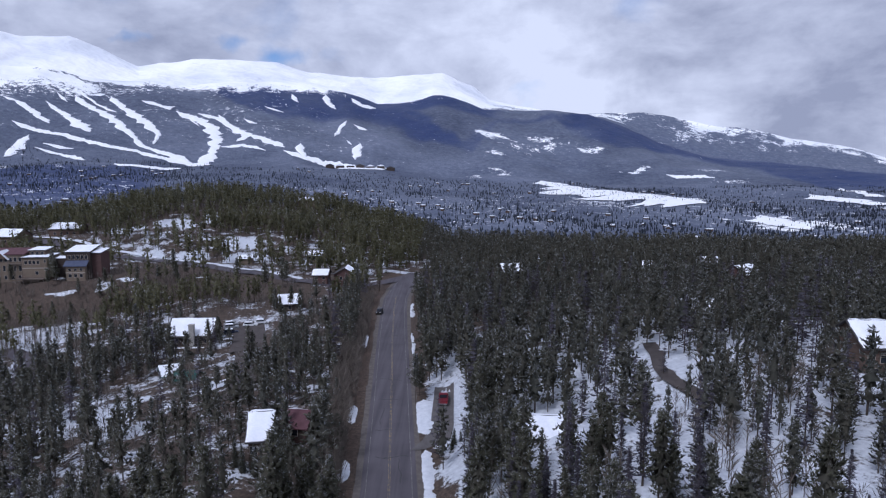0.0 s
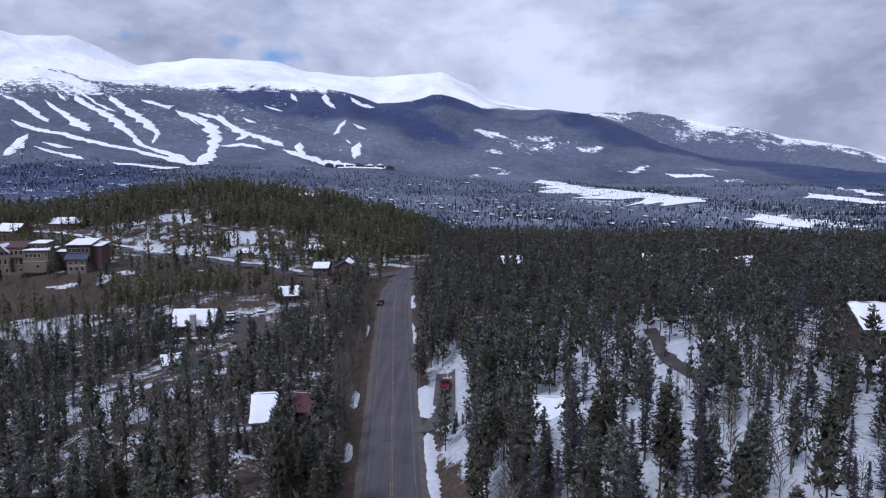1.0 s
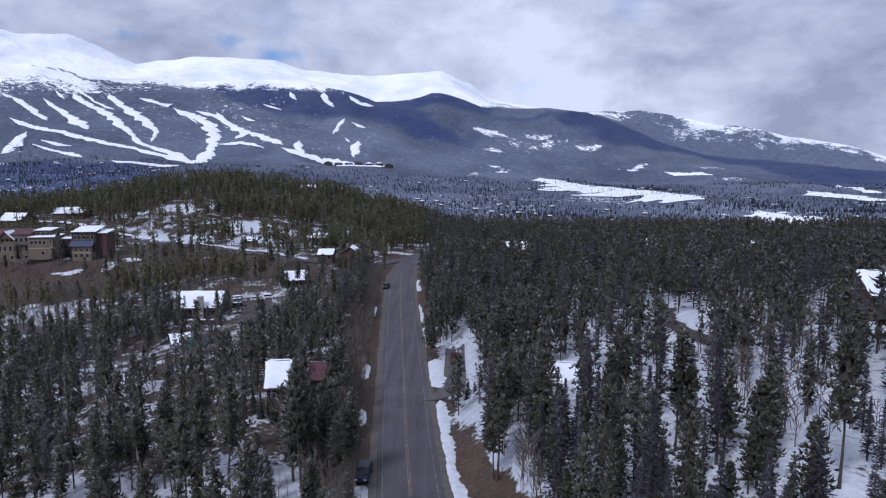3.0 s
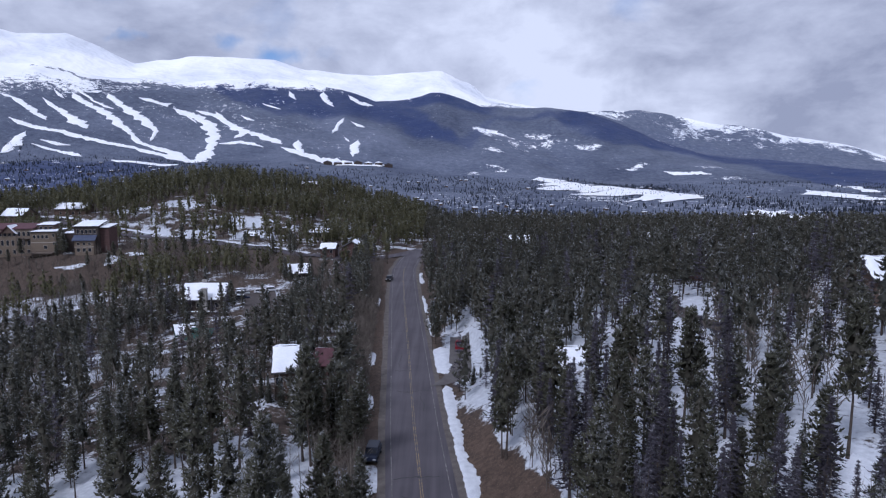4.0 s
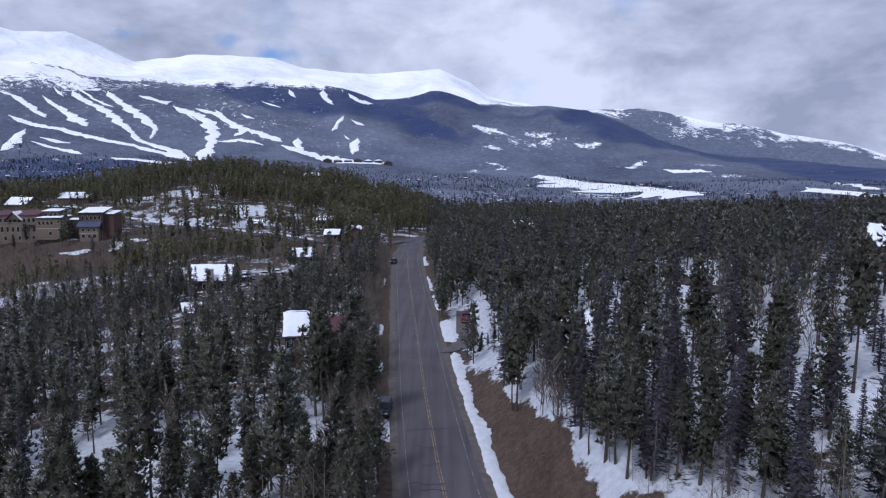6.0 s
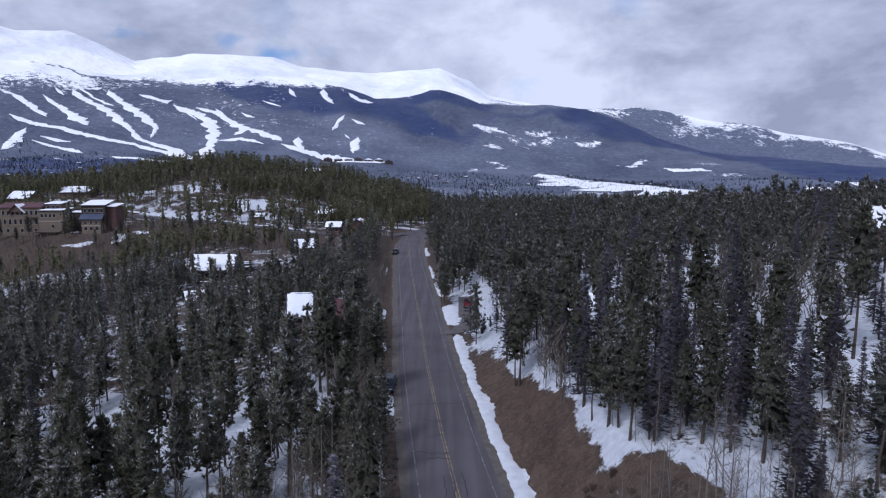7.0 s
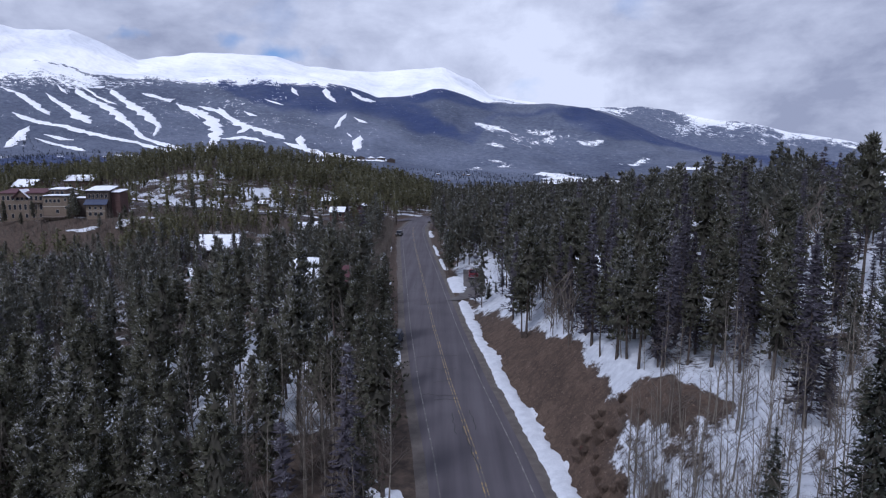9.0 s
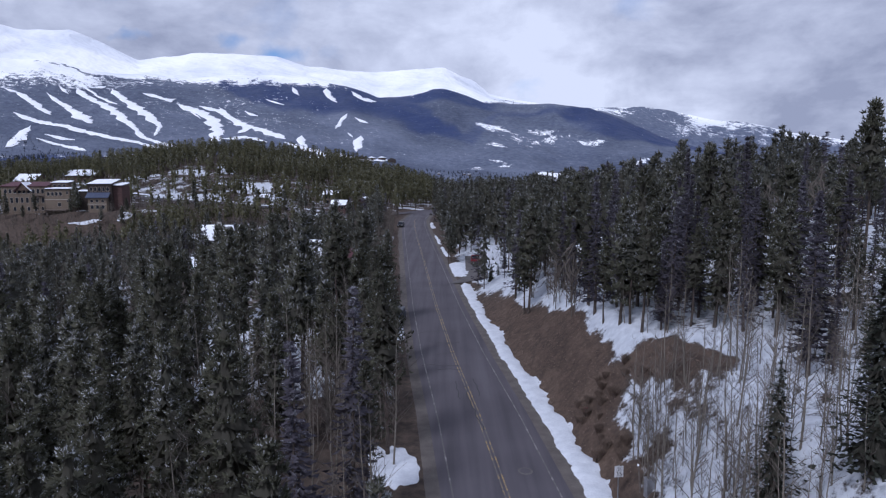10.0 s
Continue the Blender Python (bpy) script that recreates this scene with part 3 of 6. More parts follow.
    # Mask of the painted cloud shadow, between a lower and an upper edge.
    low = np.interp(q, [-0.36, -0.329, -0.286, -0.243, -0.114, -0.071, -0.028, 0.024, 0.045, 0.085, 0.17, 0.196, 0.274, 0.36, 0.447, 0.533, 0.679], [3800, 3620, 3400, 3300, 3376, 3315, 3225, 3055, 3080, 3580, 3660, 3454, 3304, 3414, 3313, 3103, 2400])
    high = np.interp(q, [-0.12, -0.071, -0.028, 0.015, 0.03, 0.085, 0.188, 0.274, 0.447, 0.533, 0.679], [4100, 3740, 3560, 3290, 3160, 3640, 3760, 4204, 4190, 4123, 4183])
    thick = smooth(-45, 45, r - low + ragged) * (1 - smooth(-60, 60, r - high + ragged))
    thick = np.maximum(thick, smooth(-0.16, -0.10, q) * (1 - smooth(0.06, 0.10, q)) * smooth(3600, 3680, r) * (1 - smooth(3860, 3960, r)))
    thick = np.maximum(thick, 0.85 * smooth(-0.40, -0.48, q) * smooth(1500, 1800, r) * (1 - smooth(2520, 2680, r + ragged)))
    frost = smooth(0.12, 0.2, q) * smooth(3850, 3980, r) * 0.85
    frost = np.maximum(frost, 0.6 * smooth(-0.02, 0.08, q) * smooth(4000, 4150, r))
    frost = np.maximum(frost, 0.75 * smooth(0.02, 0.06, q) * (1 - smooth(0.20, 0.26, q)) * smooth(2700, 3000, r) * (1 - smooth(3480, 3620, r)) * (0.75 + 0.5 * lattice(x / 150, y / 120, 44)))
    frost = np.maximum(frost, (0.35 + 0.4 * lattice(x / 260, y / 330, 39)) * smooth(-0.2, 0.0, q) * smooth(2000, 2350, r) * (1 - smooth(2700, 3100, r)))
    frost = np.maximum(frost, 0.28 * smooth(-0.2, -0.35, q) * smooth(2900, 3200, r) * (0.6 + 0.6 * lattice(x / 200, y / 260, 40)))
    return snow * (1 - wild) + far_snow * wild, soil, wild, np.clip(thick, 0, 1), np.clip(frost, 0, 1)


def build_ground():
    az = np.concatenate([np.linspace(-180, -50, 40, endpoint=False), np.linspace(-50, 50, 460), np.linspace(50, 180, 40, endpoint=False)[1:]])
    rad = np.concatenate([[0.5], np.geomspace(6, 1200, 200), np.arange(1225, 4960, 25)])
    a, r = np.meshgrid(np.radians(az), rad)
    x, y = r * np.sin(a), -25 + r * np.cos(a)
    z = land(x, y)
    n, k = len(az), len(rad)
    i = np.arange(k - 1)[:, None] * n + np.arange(n)[None, :]
    j = np.arange(k - 1)[:, None] * n + (np.arange(n)[None, :] + 1) % n
    faces = np.stack([i, j, j + n, i + n], -1).reshape(-1, 4)[:, ::-1]
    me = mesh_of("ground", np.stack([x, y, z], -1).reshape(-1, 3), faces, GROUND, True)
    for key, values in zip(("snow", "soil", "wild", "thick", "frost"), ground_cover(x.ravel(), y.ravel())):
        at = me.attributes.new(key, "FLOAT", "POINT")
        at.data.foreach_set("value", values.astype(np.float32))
    return tagged(new("ground", me), "patchy snow, brown soil and forest floor rising to a snowy range", "ground", kind="structure")


build_ground()


def ribbon(name, ys, left, right, lift, mat, crown=0.0, parent=None):
    """A sheet between two edges given as offsets from the road's middle."""
    ys = np.asarray(ys, float)
    cols = np.linspace(0, 1, 7)
    c = road_x(ys)
    slope = np.gradient(c, ys)
    l = np.broadcast_to(left, ys.shape)
    r = np.broadcast_to(right, ys.shape)
    off = l[:, None] * (1 - cols) + r[:, None] * cols
    nx, ny = 1 / np.sqrt(1 + slope ** 2), -slope / np.sqrt(1 + slope ** 2)
    x, y = c[:, None] + off * nx[:, None], ys[:, None] + off * ny[:, None]
    z = lift + crown * (1 - (off / 5.0) ** 2)
    v = np.stack([x, y, z], -1).reshape(-1, 3)
    n = len(cols)
    i = (np.arange(len(ys) - 1)[:, None] * n + np.arange(n - 1)[None, :])
    f = np.stack([i, i + 1, i + n + 1, i + n], -1).reshape(-1, 4)
    ob = new(name, mesh_of(name, v, f, mat, True))
    ob.parent = parent
    return ob


RY = np.arange(-60, 292, 1.5)
wob = lattice(RY / 6, RY * 0 + 2, 41) * 0.25
tagged(ribbon("road_shoulder", RY, -5.6 + wob, 5.8 - wob, -0.03, GRAVEL, 0.05), "brown gravel shoulder along the road", "road shoulder", kind="structure")
road = tagged(ribbon("road", RY, -4.35, 4.35, 0.0, ASPHALT, 0.06), "grey two-lane asphalt road with worn lines", "road", kind="structure")
ribbon("edge_line", RY[:230], -3.62, -3.50, 0.006, WHITE_LINE, 0.06, road)
ribbon("edge_line", RY[:230], 3.50, 3.62, 0.006, WHITE_LINE, 0.06, road)
ribbon("centre_line", RY[:200], -0.19, -0.08, 0.006, YELLOW_LINE, 0.06, road)
ribbon("centre_line", RY[:200], 0.08, 0.19, 0.006, YELLOW_LINE, 0.06, road)

# ---- trees ----
rng = np.random.RandomState(7)


def kites(centres, along, size, r, slim=1.0):
    """Small creased sprays of needles, two triangles each, drawn out along a direction."""
    n = len(centres)
    along = along / np.linalg.norm(along, axis=1, keepdims=True)
    across = np.cross(along, np.array([0, 0, 1.0]) + 0.55 * r.randn(n, 3))
    across /= np.linalg.norm(across, axis=1, keepdims=True) + 1e-9
    size = size[:, None]
    wide = slim * size * (0.36 + 0.22 * r.rand(n, 1))
    sag = np.array([0, 0, -1.0]) * size * (0.10 + 0.25 * r.rand(n, 1))
    v = np.stack([centres - along * size * 0.6, centres + across * wide + sag, centres + along * size * 0.7, centres - across * wide + sag], 1)
    f = np.array([(0, 2, 1), (0, 3, 2)])
    return v.reshape(-1, 3), (np.arange(n)[:, None, None] * 4 + f[None]).reshape(-1, 3)


def skirts(tall, wide, start, tiers, points, r, kind):
    """Ragged, drooping tiers of boughs, star-shaped, that fill the inside of a crown."""
    vs, fs = [], []
    lopside = r.uniform(0, 6.28)
    for k in range(tiers):
        t = (k + 0.4 * r.rand()) / tiers
        z = tall * (start + (1 - start) * t)
        reach = wide * ((1.03 - t) ** 0.9 if kind == "spruce" else min(1.0, 0.55 + 1.5 * t) * (1.02 - t) ** 0.70)
        reach *= 0.6 + 0.6 * r.rand()
        rise = tall * (1 - start) / tiers * 1.35
        base = len(vs)
        ox, oy = r.uniform(-0.22, 0.22, 2) * reach
        vs.append((ox, oy, min(tall, z + rise * r.uniform(0.8, 1.3))))
        n = 2 * points
        for i in range(n):
            a = 2 * math.pi * (i + 0.5 * r.rand()) / n + k * 1.3
            q = reach * (1 + 0.15 * math.cos(a - lopside)) * (r.uniform(0.75, 1.15) if i % 2 == 0 else r.uniform(0.3, 0.55))
            vs.append((ox + math.cos(a) * q, oy + math.sin(a) * q, z + r.uniform(-0.3, 0.3) * rise - (0.24 if kind == "spruce" else 0.06) * q * (0.6 + 0.8 * r.rand())))
        fs += [(base, base + 1 + i, base + 1 + (i + 1) % n) for i in range(n)]
    return np.array(vs), np.array(fs)


def unit(v):
    return v / (np.linalg.norm(v, axis=-1, keepdims=True) + 1e-9)


def outward(v, tall, start):
    """Soft normals of a crown: away from the stem and upwards, more so near the tip."""
    t = np.clip((v[:, 2] / tall - start) / (1 - start), 0, 1)
    side = v[:, :2] / (np.linalg.norm(v[:, :2], axis=1, keepdims=True) + 0.25)
    return unit(np.concatenate([side * 0.9, (0.12 + 0.75 * t ** 1.5)[:, None]], 1))


def facing(v, f, n):
    """Turns each face so that it looks the way its corners' normals do."""
    a, b, c = v[f[:, 0]], v[f[:, 1]], v[f[:, 2]]
    back = np.einsum("ij,ij->i", np.cross(b - a, c - a), n[f].sum(1)) < 0
    return np.where(back[:, None], f[:, ::-1], f)


def crown(seed, tall, wide, tiers, arms, beads, start, size, layers, points, kind="pine", inner=0.82, slim=1.0):
    """Tiers of boughs with sprays of needles over them: corners, faces, slots, normals."""
    v, f = conifer(seed, tall, wide, tiers, arms, beads, start, size, kind, slim)
    slot = np.zeros(len(f), int)
    if layers:
        w, g = skirts(tall, wide * inner, start, layers, points, np.random.RandomState(seed + 1000), kind)
        v, f, slot = np.concatenate([v, w]), np.concatenate([f, g + len(v)]), np.repeat([0, 1], [len(f), len(g)])
    n = unit(outward(v, tall, start) + 0.25 * np.random.RandomState(seed).randn(len(v), 3))
    return v, facing(v, f, n), slot, n


def pine_crown(seed, tall, wide, start, whorls, arms, tufts, blades, size, layers, points, blunt=0.6, inner=0.6, slim=0.42):
    """A lodgepole's crown: whorls of upturned boughs that end in lumpy brushes of needles."""
    r = np.random.RandomState(seed)
    cs, ds, ss, mid, lift = [], [], [], [], []
    lop, bend = r.uniform(0, 6.28), r.uniform(0.05, 0.22)
    for k in range(whorls):
        t = (k + 0.55 * r.rand()) / whorls
        z = tall * (start + (1 - start) * t)
        reach = wide * min(1.0, 0.42 + 2.0 * t) * (1.03 - t) ** blunt * r.uniform(0.72, 1.12)
        for a in range(arms):
            if r.rand() < 0.14:
                continue
            ang = 2 * math.pi * (a + 0.8 * r.rand()) / arms + k * 2.4
            length = reach * r.uniform(0.62, 1.12) * (1 + bend * math.cos(ang - lop))
            rise = 0.55 * t - 0.22 + 0.15 * r.randn()
            hub = np.array([math.cos(ang) * length * 0.72, math.sin(ang) * length * 0.72, z + rise * length * 0.6 - 0.12 * length])
            for b in range(tufts):
                f = 0.42 + 0.62 * (b + r.rand()) / tufts
                lat = r.uniform(-0.42, 0.42) * length * f
                p = np.array([math.cos(ang) * length * f - math.sin(ang) * lat, math.sin(ang) * length * f + math.cos(ang) * lat,
                              z + rise * length * f + 0.10 * length * f * f + 0.22 * size * r.randn()])
                for q in range(blades):
                    d = np.array([math.cos(ang), math.sin(ang), 0.75]) + 0.75 * r.randn(3)
                    cs.append(p + 0.22 * size * d), ds.append(d), ss.append(size * r.uniform(0.75, 1.25)), mid.append(hub)
    for q in range(4 + blades):
        d = np.array([0, 0, 1.0]) + 0.22 * r.randn(3)
        cs.append(np.array([0, 0, tall * (0.95 + 0.05 * r.rand())])), ds.append(d), ss.append(size * 0.8), mid.append(np.array([0, 0, tall * 0.94]))
    v, f = kites(np.array(cs), np.array(ds), np.array(ss), r, slim)
    hub = np.repeat(np.array(mid), 4, axis=0)
    n = unit(0.75 * unit(v - hub) + 0.65 * outward(v, tall, start) + np.array([0, 0, 0.22]) + 0.16 * r.randn(len(v), 3))
    slot = np.zeros(len(f), int)
    if layers:
        w, g = skirts(tall * 0.985, wide * inner, start + 0.03, layers, points, np.random.RandomState(seed + 1000), "pine")
        n = np.concatenate([n, outward(w, tall, start)])
        v, f, slot = np.concatenate([v, w]), np.concatenate([f, g + len(v)]), np.repeat([0, 1], [len(f), len(g)])
    return v, facing(v, f, n), slot, n


def conifer(seed, tall, wide, tiers, arms, beads, start, size, kind="pine", slim=1.0):
    """Crown of a conifer 1 unit per metre: tiers of drooping arms, each set with clumps."""
    r = np.random.RandomState(seed)
    cs, ds, ss = [], [], []
    lopside = r.uniform(0, 6.28)
    for k in range(tiers):
        t = (k + 0.8 * r.rand()) / tiers
        z = tall * (start + (1 - start) * t)
        if kind == "spruce":
            reach = wide * (1.03 - t) ** 0.9
        else:
            reach = wide * min(1.0, 0.55 + 1.5 * t) * (1.02 - t) ** 0.70
        reach *= 0.7 + 0.55 * r.rand()
        for a in range(arms):
            if r.rand() < 0.2:
                continue
            ang = 2 * math.pi * (a + 0.9 * r.rand()) / arms + k * 1.9
            length = reach * (0.5 + 0.75 * r.rand()) * (1 + 0.18 * math.cos(ang - lopside - 2.5 * t))
            droop = -0.28 if kind == "spruce" else 0.15 - 0.45 * (1 - t)
            for b in range(beads):
                f = (b + 0.5 + 0.5 * r.rand()) / beads
                lat = (r.rand() - 0.5) * 0.45 * length * f
                x = math.cos(ang) * length * f - math.sin(ang) * lat
                y = math.sin(ang) * length * f + math.cos(ang) * lat
                cs.append((x, y, z + droop * length * f + 0.16 * length * f * f + 0.15 * r.randn() * size))
                ds.append((math.cos(ang + 0.5 * r.randn()), math.sin(ang + 0.5 * r.randn()), droop + 0.45 * r.rand()))
                ss.append(size * (0.7 + 0.6 * r.rand()) * (1.0 - 0.3 * t))
    cs.append((0, 0, tall * 0.985)), ds.append((0.05, 0.02, 1)), ss.append(size * 0.9)
    return kites(np.array(cs), np.array(ds), np.array(ss), r, slim)


def pole_mesh(name, tall, radius, seed, mat, sides=6, stubs=10, low=0.08, top=1.0):
    """A tapered, slightly crooked trunk with dead stubs below the crown."""
    r = random.Random(seed)
    bm = bmesh.new()
    pts, n = [], 5
    for i in range(n + 1):
        f = i / n
        pts.append(Vector((r.uniform(-1, 1) * 0.02 * tall * f * (1 - f) * 2, r.uniform(-1, 1) * 0.02 * tall * f * (1 - f) * 2, tall * top * f - 0.4 * (i == 0))))
    for i in range(n):
        tube(bm, pts[i], pts[i + 1], radius * (1 - 0.9 * i / n) * (1.25 if i == 0 else 1), radius * (1 - 0.9 * (i + 1) / n), sides)
    for i in range(stubs):
        z, a = tall * r.uniform(low, 0.5), r.uniform(0, 6.28)
        ln = r.uniform(0.4, 1.1)
        tube(bm, (0, 0, z), (math.cos(a) * ln, math.sin(a) * ln, z - 0.2 * ln), 0.03, 0.008, 3)
    me = bpy.data.meshes.new(name)
    bm.to_mesh(me)
    bm.free()
    me.materials.append(mat)
    return me


def bare_tree_mesh(name, tall, seed, spread=0.22, levels=3):
    """A leafless aspen: a slim stem with rising limbs and twigs."""
    r = random.Random(seed)
    stem, twig = bmesh.new(), bmesh.new()

    def grow(bm, a, d, ln, rad, depth):
        b = a + d * ln
        tube(bm, a, b, rad, rad * 0.55, 5 if depth == levels else 3)
        if depth == 0:
            return
        for k in range(4 if depth == levels else 3 if depth > 1 else 2):
            f = r.uniform(0.35, 1.0)
            ang = r.uniform(0, 6.28)
            side = Vector((math.cos(ang), math.sin(ang), 0))
            nd = (d * 0.75 + side * r.uniform(0.3, 0.75) + Vector((0, 0, 0.25))).normalized()
            grow(twig, a + (b - a) * f, nd, ln * r.uniform(0.38, 0.55), rad * 0.42, depth - 1)

    a = Vector((0, 0, -0.3))
    lean = Vector((r.uniform(-0.06, 0.06), r.uniform(-0.06, 0.06), 1)).normalized()
    n = 5
    for i in range(n):
        d = (lean + Vector((r.uniform(-0.06, 0.06), r.uniform(-0.06, 0.06), 0))).normalized()
        seg = tall / n
        r0, r1 = 0.006 * tall * (1 - i / n) + 0.012, 0.006 * tall * (1 - (i + 1) / n) + 0.012
        tube(stem, a, a + d * seg, r0, r1, 5)
        if i >= 1:
            for k in range(5):
                ang = r.uniform(0, 6.28)
                side = Vector((math.cos(ang), math.sin(ang), 0))
                nd = (Vector((0, 0, 0.8)) + side * r.uniform(0.5, 1.0)).normalized()
                grow(twig, a + d * seg * r.random(), nd, tall * spread * (1.15 - 0.75 * i / n) * r.uniform(0.6, 1.1), 0.026 * (1.2 - i / n), levels - 1)
        a = a + d * seg
    out = []
    for bm, mat, nm in ((stem, ASPEN, "trunk"), (twig, TWIG, "crown")):
        me = bpy.data.meshes.new(nm)
        bm.to_mesh(me)
        bm.free()
        me.materials.append(mat)
        out.append(me)
    return out


def tree_proto(name, trunk, crown, label, group):
    ob = tagged(new(name), label, "tree", group)
    for nm, me in (("trunk", trunk), ("crown", crown)):
        new(nm, me).parent = ob
    return ob


PINES, FINE_PINES = [], []
for i, (tall, wide, start, blunt) in enumerate([(13.5, 2.8, 0.32, 0.82), (12.0, 2.9, 0.20, 0.98), (14.5, 2.9, 0.40, 0.76), (10.5, 2.9, 0.18, 0.95), (15.2, 2.8, 0.42, 0.88), (11.5, 3.1, 0.20, 1.05)]):
    v2, f2, s2, n2 = pine_crown(100 + i, tall, wide, start, 19, 7, 4, 7, 0.27, 18, 10, blunt, 0.50, 0.36)
    v, f, s, n = pine_crown(100 + i, tall, wide, start, 16, 6, 3, 5, 0.48, 13, 9, blunt, 0.50, 0.36)
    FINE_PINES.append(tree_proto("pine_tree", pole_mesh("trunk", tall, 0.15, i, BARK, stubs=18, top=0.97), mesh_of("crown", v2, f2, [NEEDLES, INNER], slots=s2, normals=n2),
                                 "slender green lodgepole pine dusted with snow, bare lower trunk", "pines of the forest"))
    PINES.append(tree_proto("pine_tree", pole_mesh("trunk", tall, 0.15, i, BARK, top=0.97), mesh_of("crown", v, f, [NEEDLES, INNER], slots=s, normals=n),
                            "slender green lodgepole pine dusted with snow, bare lower trunk", "pines of the forest"))
SPRUCES = []
for i, (tall, wide) in enumerate([(9.0, 1.9), (5.0, 1.2), (3.2, 0.85)]):
    v, f, s, n = crown(140 + i, tall, wide, 32, 9, 9, 0.04, 0.05 * tall ** 0.75, 18, 10, 'spruce', 0.5, 0.62)
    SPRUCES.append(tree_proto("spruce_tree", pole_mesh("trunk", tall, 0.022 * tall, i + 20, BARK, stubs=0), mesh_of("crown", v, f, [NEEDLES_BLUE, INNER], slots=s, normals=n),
                              "young spruce with boughs down to the snow, dusted white", "young spruces"))
DEADS = []
for i, tall in enumerate([14.0, 12.0]):
    v, f, s, n = crown(160 + i, tall, 1.75, 44, 7, 6, 0.10, 0.44, 0, 0, "spruce", slim=0.26)
    DEADS.append(tree_proto("dead_pine_tree", pole_mesh("trunk", tall, 0.15, i + 40, BARK, stubs=24), mesh_of("crown", v, f, DEAD, normals=n),
                            "grey beetle-killed pine with drooping bare twigs", "dead pines of the forest"))
ASPENS = []
for i, tall in enumerate([8.5, 7.0, 9.5, 6.0]):
    a, b = bare_tree_mesh("aspen", tall, 60 + i)
    ASPENS.append(tree_proto("bare_aspen_tree", a, b, "leafless slim aspen with pale bark and fine twigs", "bare aspens by the road"))
a, b = bare_tree_mesh("aspen", 10.5, 77, 0.27, 4)
OLD_ASPEN = tree_proto("bare_aspen_tree", a, b, "old leafless aspen with a dense olive-brown twig crown", "bare aspens by the road")


def open_ground(x, y):
    """True where no forest tree stands."""
    s = x - road_x(y)
    free = (np.abs(s) < 7.5) & (y < 305)
    free |= (s > 4) & (s < np.where(y < 72, 12.4, 9.6)) & (y > 20) & (y < 92)
    free |= (s > 6) & (s < 17) & (y < 31)
    free |= (s > 12) & (s < 34) & (y < 35) & (lattice(x / 2.3, y / 2.1, 64) < 0.45)
    free |= (s < -6) & (s > -17) & (y > 14) & (y < 45) & (lattice(x * 3.1, y * 3.3, 63) < 0.35)
    free |= (np.hypot((x - 12.5) / 8.0, (y - 39) / 6.5) < 1)
    free |= (s < 0) & (s > -10.5) & (y > 70) & (y < 235)
    free |= (x > -5) & (x < 4) & (y > 104) & (y < 136)
    free |= np.hypot(x + 62, y - 206) < 15
    free |= np.hypot(x - 15.4, y - 91.5) < 4.6
    free |= (np.hypot(x - 38.5, y - 105) < 4) | (np.hypot(x - 41, y - 114) < 3.5) | (np.hypot(x - 41.5, y - 98) < 3.5) | (np.hypot(x - 42, y - 123) < 3)
    free |= np.hypot((x + 150) / 24, (y - 352) / 14) < 1
    free |= (s > -180) & (s < -120) & (y > 236) & (y < 266)
    free |= (x > -150) & (x < -46) & (y > far_road_y(x) - 34) & (y < far_road_y(x)) & (lattice(x / 3.1, y / 3.3, 65) < 0.62)
    free |= (x > -190) & (x < -128) & (y > 222) & (y < 262) & (lattice(x / 3.1, y / 3.3, 66) < 0.45 * smooth(232, 250, y) - 0.1)
    free |= np.hypot((x + 29.0) / 4.6, (y - 99) / 9.5) < 1
    free |= np.hypot((x + 75) / 7, (y - 187) / 8) < 1
    free |= ((np.hypot((x + 43) / 9, (y - 66) / 13) < 1) | (np.hypot((x + 17) / 6, (y - 66) / 13) < 1) | (np.hypot((x + 30) / 8, (y - 63) / 9) < 1)) & (lattice(x * 3.1, y * 3.3, 67) < 0.30)
    free |= np.hypot((x + 45) / 9, (y - 249) / 13) < 1
    free |= (np.hypot((x + 56) / 7, (y - 178) / 24) < 1) | (np.hypot((x + 48) / 5, (y - 142) / 16) < 1)
    free |= (np.hypot((x + 52) / 6, (y - 220) / 10) < 1) | (np.hypot((x - 67) / 5, (y - 97) / 9) < 1) | (np.hypot((x - 99) / 9, (y - 208) / 22) < 1)
    free |= (np.hypot((x + 70) / 5, (y - 156) / 9) < 1) | (np.hypot((x - 25.5) / 4, (y - 240) / 8) < 1) | (np.hypot((x - 77) / 4, (y - 238) / 8) < 1)
    free |= (np.abs(y - far_road_y(x)) < 8) & (x < -14) & (x > -260)
    for hx, hy, hr, front in HOUSE_SPOTS:
        free |= np.hypot(x - hx, y - hy) < hr
        if not front:
            continue
        f = hr * 0.9 / math.hypot(hx, hy)
        free |= np.hypot(x - hx * (1 - f), y - hy * (1 - f)) < hr * 0.75
    return free


def scatter(x0, x1, y0, y1, gap, keep):
    gx, gy = np.meshgrid(np.arange(x0, x1, gap), np.arange(y0, y1, gap))
    x = gx.ravel() + rng.uniform(-0.48, 0.48, gx.size) * gap
    y = gy.ravel() + rng.uniform(-0.48, 0.48, gx.size) * gap
    ok = rng.rand(gx.size) < keep(x, y)
    ok &= ~open_ground(x, y) & (np.abs(x + 4) < 0.74 * (y + 28) + 8)
    return x[ok], y[ok]


